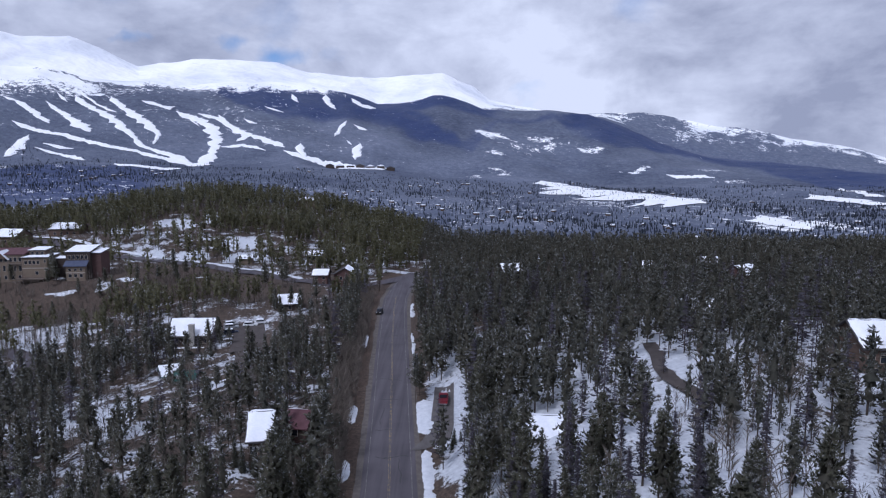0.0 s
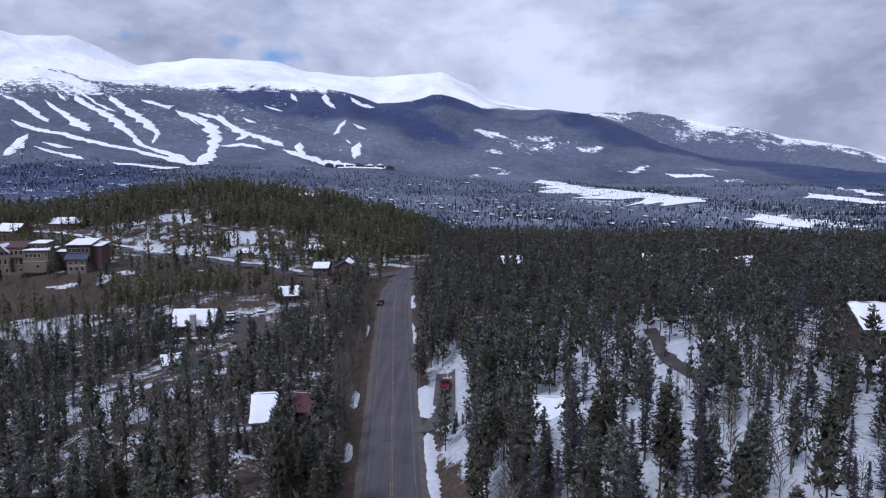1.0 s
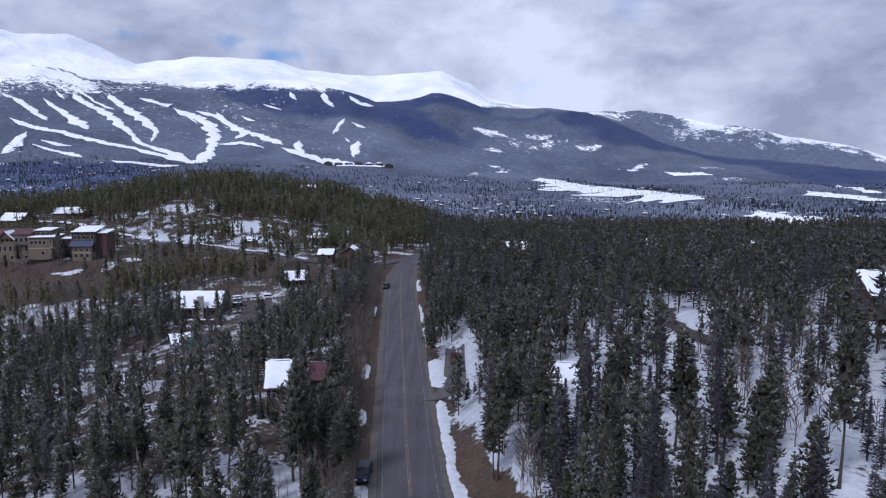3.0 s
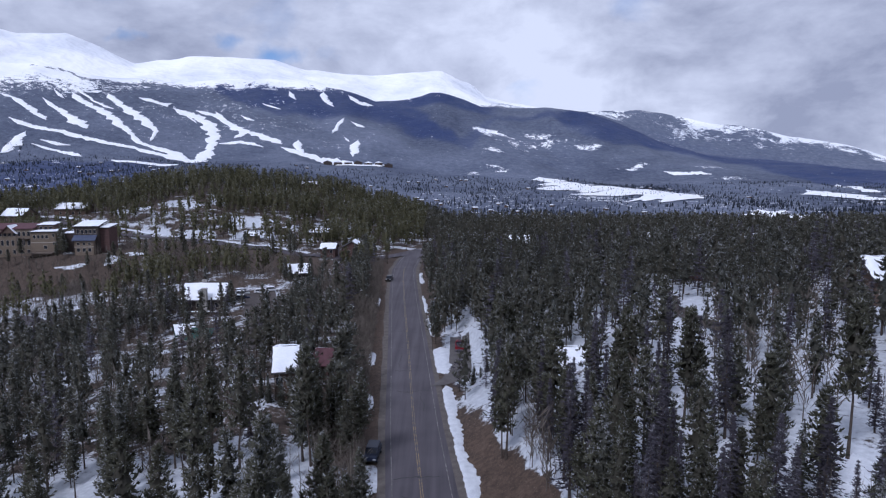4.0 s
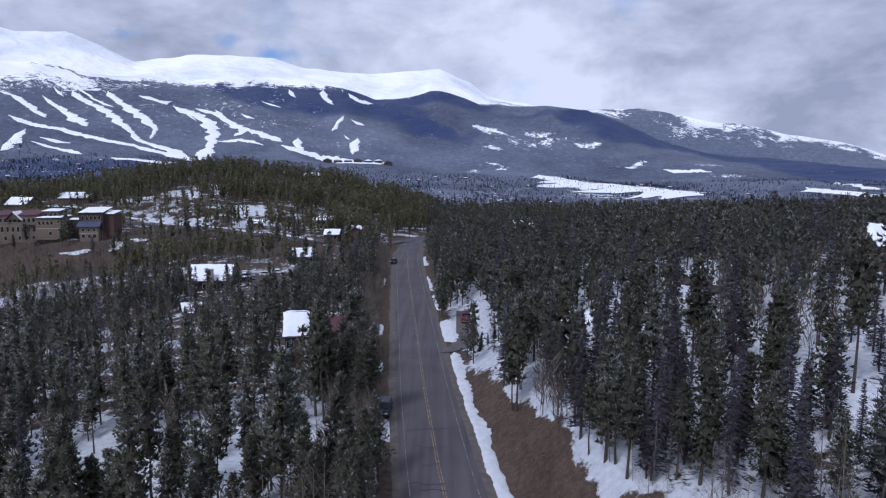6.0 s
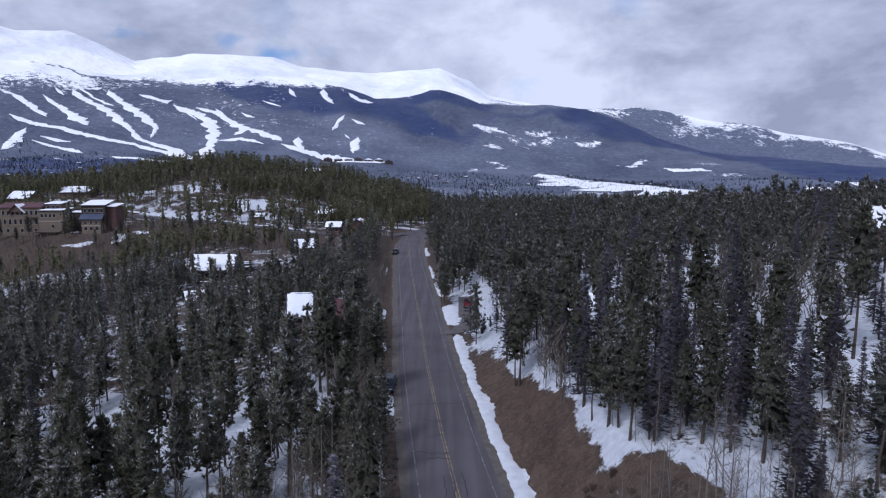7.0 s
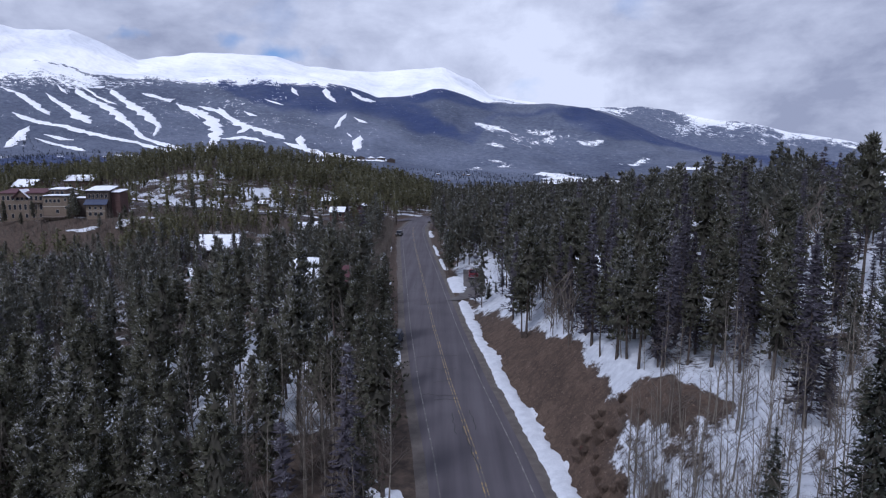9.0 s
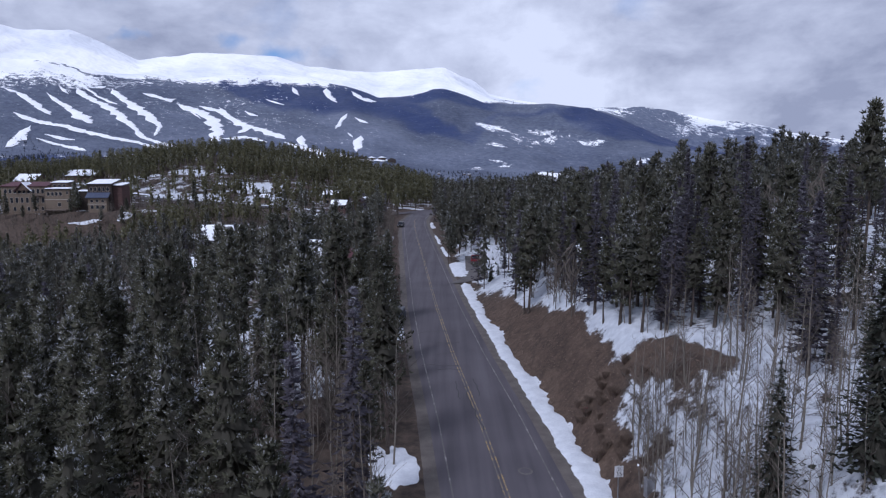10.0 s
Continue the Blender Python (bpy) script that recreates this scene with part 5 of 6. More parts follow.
house("long low snow-roofed house in the dense pines", 104.0, 262.0, height(104, 262) - 0.2, 17.0, 8.0, 4.4, 2.0, 0, wall=WALL_DARK, snow=0.3, seed=23, front=False, windows=row_of("f", 5, 14, 1.5))


def lodge():
    """The stepped hillside lodge: flat and lean-to roofs over tan walls in three blocks."""
    ob = thing("lodge", -165.5, 274, 1.2, 6, "large tan and brown hillside lodge with snowy flat roofs", "lodge")
    ob.scale = (0.78, 0.82, 1.02)

    def block(x0, x1, y0, y1, z0, z1, wall, roof_mat, snow, tilt=0.0, seed=0, over=0.6):
        part("wall", box(x0, x1, y0, y1, z0, z1), wall, ob)
        pts = [(x0 - over, y0 - over, z1 + 0.004), (x1 + over, y0 - over, z1 + 0.004), (x1 + over, y1 + over, z1 + tilt + 0.004), (x0 - over, y1 + over, z1 + tilt + 0.004)]
        r = part("roof", slab(pts, 0.3), roof_mat, ob)
        if snow:
            part("snow_cover", snow_slab([(a * 1.0, b, c + 0.304) for a, b, c in pts], 0.35, seed), ROOF_SNOW, r)

    def panes(x0, x1, n, z, y, w, h):
        for i in range(n):
            cx = x0 + (x1 - x0) * (i + 0.5) / n
            bm = bmesh.new()
            for a, b, c, d in ((-w / 2 - 0.1, w / 2 + 0.1, h, h + 0.12), (-w / 2 - 0.1, w / 2 + 0.1, -0.12, 0), (-w / 2 - 0.1, -w / 2, 0, h), (w / 2, w / 2 + 0.1, 0, h)):
                add_box(bm, cx + a, cx + b, y - 0.08, y + 0.04, z + c, z + d)
            win = part("window", bm, TRIM, ob)
            part("pane", box(cx - w / 2, cx + w / 2, y - 0.03, y + 0.03, z, z + h), GLASS, win)

    # east block: tan below a blue metal skirt roof, dark clapboard wing beside it
    block(7.6, 20.0, -6.0, 7.0, -5, 11.0, WALL_DARK, ROOF_DARK, True, 1.6, 31)
    part("wall", box(8.4, 18.2, -8.6, -6.0, -5, 5.6), WALL_TAN, ob, "tan lower storeys")
    part("skirt_roof", slab([(7.4, -9.4, 5.4), (19.4, -9.4, 5.4), (19.4, -5.99, 7.4), (7.4, -5.99, 7.4)], 0.25), ROOF_BLUE, ob, "blue metal lean-to roof")
    panes(8.4, 19.2, 5, 8.2, -6.0, 1.3, 1.6)
    panes(9.0, 17.6, 3, 0.9, -8.6, 1.6, 1.4)
    panes(9.0, 17.6, 3, 3.6, -8.6, 1.3, 1.0)
    part("trim_band", box(8.3, 18.3, -8.68, -8.6, 2.7, 3.0), TRIM, ob)
    block(20.0, 24.6, -3.5, 7.5, -5, 10.2, WALL_RED, ROOF_DARK, True, 0.8, 32)
    # middle block
    block(-14.6, -1.8, -6.5, 7.0, -5, 9.0, WALL_TAN, ROOF_DARK, True, 0.2, 33)
    block(-13.6, -5.2, -1.0, 7.4, 9.1, 11.4, WALL_BROWN, ROOF_DARK, True, 0.5, 34)
    panes(-13.8, -5.4, 4, 6.4, -6.5, 1.3, 1.4)
    panes(-8.6, -6.2, 1, 2.0, -6.5, 1.6, 1.4)
    panes(-3.8, -2.2, 1, 7.0, -6.5, 0.9, 1.2)
    panes(-3.8, -2.2, 1, 3.8, -6.5, 0.9, 1.2)
    panes(-13.0, -5.6, 3, 9.7, -1.0, 1.5, 1.2)
    block(-1.8, 7.6, 0.5, 6.0, -5, 7.6, WALL_DARK, ROOF_DARK, True, 0.3, 36, 0.2)
    part("trim_band", box(-14.7, -1.7, -6.6, -6.5, 4.6, 4.9), TRIM, ob)
    part("deck", box(-17.0, -2.8, -9.5, -6.5, 0.3, 0.6), WOOD_POST, ob, "timber deck on posts")
    for px in (-16.6, -13.0, -9.4, -5.8, -3.1):
        part("post", box(px - 0.15, px + 0.15, -9.4, -9.1, -6.0, 0.3), WOOD_POST, ob)
    part("rail", box(-17.0, -2.8, -9.5, -9.4, 1.2, 1.35), WOOD_POST, ob)
    # west block with balconies and a brown gable
    block(-38.0, -14.6, -4.5, 8.0, -5, 10.2, WALL_TAN, ROOF_RED, False, 1.4, 35)
    part("gable", prism([(-30.0, 8.6), (-22.6, 8.6), (-26.3, 11.6)], -5.6, 2.0), WALL_BROWN, ob, "brown timber gable")
    for sx in (-1, 1):
        part("gable_roof", slab([(-26.3 + sx * 4.4, -6.2, 8.2), (-26.3 + sx * 4.4, 2.2, 8.2), (-26.3, 2.2, 11.7), (-26.3, -6.2, 11.7)], 0.25), ROOF_SNOW if sx > 0 else ROOF_RED, ob)
    panes(-37.0, -15.4, 9, 7.4, -4.5, 1.4, 1.7)
    panes(-37.0, -15.4, 8, 3.4, -4.5, 1.3, 2.2)
    panes(-37.0, -15.4, 6, 0.0, -4.5, 1.4, 1.6)
    part("balcony", box(-22.4, -15.0, -6.0, -4.5, 6.3, 6.6), WOOD_POST, ob)
    part("rail", box(-22.4, -15.0, -6.0, -5.9, 7.3, 7.45), WOOD_POST, ob)
    for px in (-22.2, -18.7, -15.2):
        part("post", box(px - 0.12, px + 0.12, -6.0, -5.8, -4.0, 7.3), WOOD_POST, ob)
    for cx in (-186, -178, -170, -160, -152, -143):
        HOUSE_SPOTS.append((cx, 276, 12, True))


lodge()


def hotel():
    x, y = -300.0, 470.0
    ob = thing("brick_hotel", x, y, height(x, y) - 2, 0, "long red-brick building with snowy flat roofs, far off", "building")
    for x0, x1, h in ((-26, -4, 14.0), (-4, 6, 17.0), (6, 30, 13.0)):
        part("wall", box(x0, x1, -8, 8, -6, h), WALL_RED, ob)
        r = part("roof", box(x0 - 0.4, x1 + 0.4, -8.4, 8.4, h + 0.004, h + 0.5), ROOF_DARK, ob)
        part("snow_cover", snow_slab([(x0, -8, h + 0.52), (x1, -8, h + 0.52), (x1, 8, h + 0.52), (x0, 8, h + 0.52)], 0.3, 3), ROOF_SNOW, r)
        for k in range(int((x1 - x0) / 3.2)):
            for zz in (h - 3.2, h - 6.6, h - 10):
                cx = x0 + 1.8 + 3.2 * k
                part("window", box(cx - 0.6, cx + 0.6, -8.05, -7.9, zz, zz + 1.6), GLASS, ob)
    HOUSE_SPOTS.append((x, y, 34, True))


hotel()


# ---- vehicles ----
def vehicle(label, x, y, turn, paint, shape="suv", snow=False, z=None):
    ob = thing({"pickup": "pickup_truck"}.get(shape, "car"), x, y, (height(x, y) if z is None else z), turn, label, "pickup truck" if shape == "pickup" else "car")
    L, W = (5.4, 1.95) if shape == "pickup" else (4.7, 1.85)
    lower = [(-L / 2, 0.42), (L / 2, 0.42), (L / 2, 0.80), (L / 2 - 0.25, 0.95), (-L / 2 + 0.05, 1.02), (-L / 2, 0.8)]
    bm = prism(lower, -W / 2, W / 2)
    bmesh.ops.bevel(bm, geom=bm.edges[:], offset=0.07, segments=2, affect="EDGES")
    part("body", bm, paint, ob)
    if shape == "pickup":
        cab = [(-0.55, 0.97), (1.35, 0.97), (0.75, 1.72), (-0.45, 1.75)]
    else:
        cab = [(-2.15, 0.97), (1.25, 0.95), (0.55, 1.62), (-1.8, 1.66)]
    bm = prism(cab, -W / 2 + 0.14, W / 2 - 0.14)
    bmesh.ops.bevel(bm, geom=bm.edges[:], offset=0.06, segments=2, affect="EDGES")
    c = part("cabin", bm, paint, ob)
    x0, x1 = cab[0][0], cab[1][0]
    for sy in (-1, 1):
        side = prism([(cab[0][0] + 0.25, 1.05), (cab[1][0] - 0.3, 1.05), (cab[2][0] - 0.12, 1.55), (cab[3][0] + 0.15, 1.55)], sy * (W / 2 - 0.12) - 0.015, sy * (W / 2 - 0.12) + 0.015)
        part("side_window", side, GLASS, c)
    for p, q in ((cab[1], cab[2]), (cab[0], cab[3])):
        s = 1 if p is cab[1] else -1
        a, b = (p[0] * 0.88 + q[0] * 0.12, p[1] * 0.88 + q[1] * 0.12), (p[0] * 0.12 + q[0] * 0.88, p[1] * 0.12 + q[1] * 0.88)
        bm = prism([(a[0] - 0.02 * s, a[1]), (a[0] + 0.03 * s, a[1] + 0.02), (b[0] + 0.03 * s, b[1] + 0.02), (b[0] - 0.02 * s, b[1])], -W / 2 + 0.24, W / 2 - 0.24)
        part("windscreen" if s > 0 else "rear_window", bm, GLASS, c)
    if shape == "pickup":
        bm = bmesh.new()
        add_box(bm, -L / 2 + 0.1, -0.65, -W / 2 + 0.05, -W / 2 + 0.15, 0.95, 1.15)
        add_box(bm, -L / 2 + 0.1, -0.65, W / 2 - 0.15, W / 2 - 0.05, 0.95, 1.15)
        add_box(bm, -L / 2 + 0.03, -L / 2 + 0.1, -W / 2 + 0.05, W / 2 - 0.05, 0.9, 1.15)
        part("cargo_bed", bm, paint, ob)
    for wx in (-L * 0.31, L * 0.31):
        for sy in (-1, 1):
            bm = bmesh.new()
            bmesh.ops.create_cone(bm, cap_ends=True, segments=14, radius1=0.36, radius2=0.36, depth=0.24)
            bm.transform(Matrix.Translation((wx, sy * (W / 2 - 0.1), 0.36)) @ pose(0, 0, 0, 90))
            wh = part("wheel", bm, RUBBER, ob)
            bm = bmesh.new()
            bmesh.ops.create_cone(bm, cap_ends=True, segments=12, radius1=0.21, radius2=0.19, depth=0.26)
            bm.transform(Matrix.Translation((wx, sy * (W / 2 - 0.09), 0.36)) @ pose(0, 0, 0, 90))
            part("rim", bm, STEEL, wh)
    for sy in (-1, 1):
        part("headlight", box(L / 2 - 0.12, L / 2 + 0.01, sy * 0.62 - 0.2, sy * 0.62 + 0.2, 0.66, 0.82), LAMP_CLEAR, ob)
        part("tail_light", box(-L / 2 - 0.01, -L / 2 + 0.1, sy * 0.72 - 0.12, sy * 0.72 + 0.12, 0.7, 0.95), LAMP_RED, ob)
    part("bumper", box(L / 2 - 0.1, L / 2 + 0.06, -W / 2 + 0.1, W / 2 - 0.1, 0.4, 0.58, 0.03), RUBBER, ob)
    part("bumper", box(-L / 2 - 0.06, -L / 2 + 0.1, -W / 2 + 0.1, W / 2 - 0.1, 0.4, 0.58, 0.03), STEEL, ob)
    if snow:
        part("snow_cover", snow_slab([(cab[3][0], -W / 2 + 0.2, cab[3][1] + 0.01), (cab[2][0], -W / 2 + 0.2, cab[3][1] + 0.01), (cab[2][0], W / 2 - 0.2, cab[3][1] + 0.01), (cab[3][0], W / 2 - 0.2, cab[3][1] + 0.01)], 0.12, 5), ROOF_SNOW, c, "snow left on the car roof")
    return ob


vehicle("dull red pickup truck parked at the end of the driveway", 0.3, 129.5, 88, RED_PAINT, "pickup", False, z=0.27)
vehicle("dark blue car parked on the gravel shoulder", -12.95, 79.0, -94, BLUE_PAINT, z=0.06)
vehicle("dark car parked at the far end of the road", -21.0, 211.0, -96, BLACK_PAINT, z=0.08)
for cx, cy, ct, paint, sn, what in ((-67.5, 201.0, 20, BLUE_PAINT, True, "dark blue"), (-69.0, 206.0, 15, GREY_PAINT, True, "silver grey"), (-63.5, 208.5, 10, WHITE_PAINT, False, "white"),
                                    (-60.5, 211.5, 14, WHITE_PAINT, True, "white"), (-70.5, 210.5, 25, GREY_PAINT, True, "pale grey")):
    vehicle(what + " car on the parking yard, " + ("snow on its roof" if sn else "clean of snow"), cx, cy, ct, paint, snow=sn)


# ---- roadside ----
def speed_sign(x, y):
    z = height(x, y)
    ob = thing("speed_limit_sign", x, y, z, 8, "white speed limit 35 sign on a steel post", "road sign")
    part("post", box(-0.03, 0.03, -0.02, 0.04, -0.4, 2.45), STEEL, ob)
    plate = part("plate", box(-0.305, 0.305, -0.045, -0.022, 1.66, 2.42, 0.008), SIGN_WHITE, ob, "white rectangular plate")
    bm = bmesh.new()
    for a in ((-0.285, 0.285, 2.385, 2.397), (-0.285, 0.285, 1.683, 1.695), (-0.285, -0.273, 1.695, 2.385), (0.273, 0.285, 1.695, 2.385)):
        add_box(bm, a[0], a[1], -0.049, -0.046, a[2], a[3])
    part("border", bm, INK, plate)
    for text, size, zz in (("SPEED", 0.155, 2.235), ("LIMIT", 0.155, 2.08), ("35", 0.43, 1.735)):
        cu = bpy.data.curves.new("lettering", "FONT")
        cu.body, cu.size, cu.align_x, cu.extrude = text, size, "CENTER", 0.002
        tmp = new("lettering", cu)
        bpy.context.view_layer.update()
        me = bpy.data.meshes.new_from_object(tmp.evaluated_get(bpy.context.evaluated_depsgraph_get()))
        bpy.data.objects.remove(tmp)
        me.materials.clear()
        me.materials.append(INK)
        me.transform(Matrix.Translation((0, -0.05, zz)) @ pose(0, 0, 0, 90))
        new("lettering", me).parent = plate
    return ob


speed_sign(4.65, 31.0)
post = thing("marker_post", 5.9, 30.2, height(5.9, 30.2), 0, "dark leaning wooden post with a snow cap", "post")
bm = tube(bmesh.new(), (0, 0, -0.4), (-0.25, 0.05, 1.7), 0.07, 0.06, 8)
part("shaft", bm, WOOD_POST, post)
bm = tube(bmesh.new(), (-0.25, 0.05, 1.70), (-0.26, 0.05, 1.82), 0.08, 0.04, 8)
part("snow_cap", bm, ROOF_SNOW, post)
ub = thing("utility_pedestal", 6.2, 29.6, height(6.2, 29.6) - 0.2, 10, "grey metal utility pedestal in the snow", "utility box")
part("cabinet", box(-0.28, 0.28, -0.22, 0.22, -0.3, 1.05, 0.03), STEEL, ub)
part("lid", box(-0.31, 0.31, -0.25, 0.25, 1.052, 1.12, 0.02), STEEL, ub)
stake = thing("red_marker", 5.1, 42.5, height(5.1, 42.5), 0, "small red plastic marker at the snow bank", "marker")
part("flag", box(-0.25, 0.25, -0.08, 0.08, 0.1, 0.5, 0.03), RED_PAINT, stake)
part("stake", box(-0.03, 0.03, -0.03, 0.03, -0.3, 0.1), WOOD_POST, stake)
cover_plate = thing("manhole_cover", -0.85, 35.0, 0.055, 0, "round iron manhole cover with a patched rim in the asphalt", "manhole cover")
bm = bmesh.new()
bmesh.ops.create_cone(bm, cap_ends=True, segments=24, radius1=0.55, radius2=0.53, depth=0.03)
part("rim", bm, DRIVE, cover_plate)
bm = bmesh.new()
bmesh.ops.create_cone(bm, cap_ends=True, segments=24, radius1=0.38, radius2=0.37, depth=0.04)
part("plate", bm, ASPHALT, cover_plate)


def cracks():
    """Tar-filled cracks across and along the asphalt."""
    r = random.Random(4)
    for k in range(26):
        y0 = r.uniform(28, 200)
        c = float(road_x(y0))
        bm = bmesh.new()
        if r.random() < 0.6:
            x, y, n, step, drift = c + r.uniform(-4, 0), y0, r.randint(5, 14), 0.45, 0.5
            dx, dy = step, 0
        else:
            x, y, n, step, drift = c + r.uniform(-2.5, 2.5), y0, r.randint(8, 22), 0.7, 0.35
            dx, dy = -0.06, step
        w, prev = 0.035 + 0.00025 * y0, None
        for i in range(n):
            z = 0.012 + 0.06 * (1 - ((x - float(road_x(y))) / 5) ** 2)
            a = bm.verts.new((x - (w if dy else 0), y - (0 if dy else w * 1.6), z))
            b = bm.verts.new((x + (w if dy else 0), y + (0 if dy else w * 1.6), z))
            if prev:
                bm.faces.new((prev[0], a, b, prev[1]))
            prev = (a, b)
            x, y = x + dx + r.uniform(-drift, drift) * (0.5 if dy else 0.1), y + dy + r.uniform(-drift, drift) * (0.1 if dy else 0.6)
            if abs(x - float(road_x(y))) > 4.2:
                break
        if len(bm.faces) == 0:
            bm.free()
            continue
        bmesh.ops.recalc_face_normals(bm, faces=bm.faces)
        part("crack", bm, TAR, road)


cracks()


def sheet(name, x, y, z, mat, smooth_shade=True):
    k, n = x.shape
    i = np.arange(k - 1)[:, None] * n + np.arange(n - 1)[None, :]
    f = np.stack([i, i + 1, i + n + 1, i + n], -1).reshape(-1, 4)
    return new(name, mesh_of(name, np.stack([x, y, z], -1).reshape(-1, 3), f, mat, smooth_shade))


def snow_bank(label, y0, y1, inner, outer, deep=0.28, seed=0):
    """A ploughed bank along the road, ragged on both edges."""
    ys = np.arange(y0, y1, 0.35)
    t = np.clip(np.minimum(ys - y0, y1 - ys) / 1.5, 0, 1)
    a = inner + 0.14 * lattice(ys / 2.6, ys * 0, seed) + 0.12 * lattice(ys / 0.5, ys * 0, seed + 1)
    b = outer + 0.45 * lattice(ys / 3.6, ys * 0, seed + 2) + 0.28 * lattice(ys / 0.6, ys * 0, seed + 3)
    m = (a + b) / 2
    a, b = m + (a - m) * t, m + (b - m) * t
    u = np.linspace(0, 1, 9)
    off = a[:, None] * (1 - u) + b[:, None] * u
    x, y = road_x(ys)[:, None] + off, ys[:, None] + 0 * off
    prof = np.array([-0.12, 0.55, 0.9, 1.0, 0.95, 0.85, 0.7, 0.4, -0.12])
    z = np.maximum(land(x, y), -0.05) + deep * prof * (0.8 + 0.35 * lattice(x / 0.9, y / 0.9, seed + 4))
    return tagged(sheet("snow_bank", x, y, z, SNOW), label, "snow bank", "snow along the road")


def snow_patch(x0, y0, rx, ry, deep=0.2, seed=0, turn=0.0, label="ragged patch of old snow on the ground"):
    a = np.linspace(0, 2 * math.pi, 73)
    u = np.linspace(0.0, 1.0, 8)
    rim = 1 + 0.4 * lattice(np.cos(a) * 1.6 + seed, np.sin(a) * 1.6, seed) + 0.16 * lattice(np.cos(a) * 4 + seed, np.sin(a) * 4, seed + 1)
    rr = u[:, None] * rim[None, :]
    c, s = math.cos(radians(turn)), math.sin(radians(turn))
    lx, ly = rr * np.cos(a) * rx, rr * np.sin(a) * ry
    x, y = x0 + lx * c - ly * s, y0 + lx * s + ly * c
    z = land(x, y) + deep * (1 - u[:, None] ** 3 * 1.35) * (0.85 + 0.3 * lattice(x, y, seed + 2))
    return tagged(sheet("snow_patch", x, y, z, SNOW), label, "snow patch", "snow patches")


snow_bank("long white ploughed snow bank beside the road", 22, 107, 5.3, 7.05, 0.2, 70)
snow_bank("short snow bank past the driveway", 113, 131, 5.0, 8.6, 0.3, 80)
snow_bank("thin remnant of snow along the road", 140, 158, 5.3, 6.6, 0.2, 90)
snow_bank("thin remnant of snow along the road", 163, 186, 5.3, 6.2, 0.2, 94)
snow_bank("thin remnant of snow along the road", 205, 226, 5.5, 7.0, 0.2, 97)
for k, (y0, y1) in enumerate([(95, 103), (118, 128), (170, 184)]):
    snow_bank("thin ragged strip of snow on the verge", y0, y1, -6.4 - 0.3 * (k % 3), -8.2, 0.14, 130 + 4 * k)
for k, (px, py, rx, ry, tn) in enumerate([(-10.6, 36.0, 2.2, 4.0, 10), (-9.7, 28.0, 1.3, 2.6, 0), (-25, 70, 4.5, 3.5, 0), (-38, 62, 5, 4, 20), (-17.5, 57, 2.2, 4.5, 0), (12.2, 78.5, 2.5, 5.5, -10), (14.0, 69, 3.0, 4, 0), (9.4, 91, 2.2, 3.4, 0), (24, 62, 4, 5, 0), (31, 52, 4.5, 5, 30),
                                          (-48, 206, 1.6, 4.5, 0), (-41, 205, 2.2, 4.5, 10), (-64, 195, 5, 1.2, 0), (-56, 152, 3, 6, 0), (-85, 128, 5, 4, 30), (-98, 124, 4, 3, 0), (-70, 130, 3.5, 6, 0),
                                          (-30, 270, 5, 3, 0), (-18, 292, 8, 3, 0), (-140, 262, 3.5, 4, 20), (-133, 268, 4, 3, 0), (-155, 258.5, 6, 1.2, 0), (-104, 274, 3, 1.6, 0), (-161, 236, 9, 5, 0), (-140, 228, 8, 4, 15), (-172, 228, 9, 4, 0)]):
    snow_patch(px, py, rx, ry, 0.14, 110 + 3 * k, tn)

# the driveway with its parked truck, and the roads that join in the distance
ys = np.linspace(107, 137, 16)
u = np.linspace(0, 1, 6)
left = np.interp(ys, [107, 111, 116, 137], [-5.4, -3.4, -2.2, -1.6])
right = np.interp(ys, [107, 111, 116, 137], [-3.0, 1.6, 2.2, 2.6])
x = left[:, None] * (1 - u) + right[:, None] * u
tagged(sheet("driveway", x, ys[:, None] + 0 * x, np.maximum(land(x, ys[:, None] + 0 * x), -0.05) + 0.14, DRIVE), "grey paved driveway off the road", "driveway", kind="structure")


def lane(name, label, pts, wide, mat, lift=0.12, cols=5):
    """A strip of roadway laid over the land along a few points."""
    p = np.array(pts, float)
    d = np.concatenate([[0], np.cumsum(np.hypot(*np.diff(p, axis=0).T))])
    t = np.arange(0, d[-1], 2.0)
    cx, cy = np.interp(t, d, p[:, 0]), np.interp(t, d, p[:, 1])
    k = np.ones(9) / 9
    cx, cy = np.convolve(np.pad(cx, 4, "edge"), k, "valid"), np.convolve(np.pad(cy, 4, "edge"), k, "valid")
    tx, ty = np.gradient(cx), np.gradient(cy)
    n = np.hypot(tx, ty)
    o = np.linspace(-wide / 2, wide / 2, cols)
    x, y = cx[:, None] - ty[:, None] / n[:, None] * o, cy[:, None] + tx[:, None] / n[:, None] * o
    z = np.mean(land(x, y), axis=1, keepdims=True) * 0.5 + land(x, y) * 0.5 + lift
    return tagged(sheet(name, x, y, z, mat), label, "road", kind="structure")


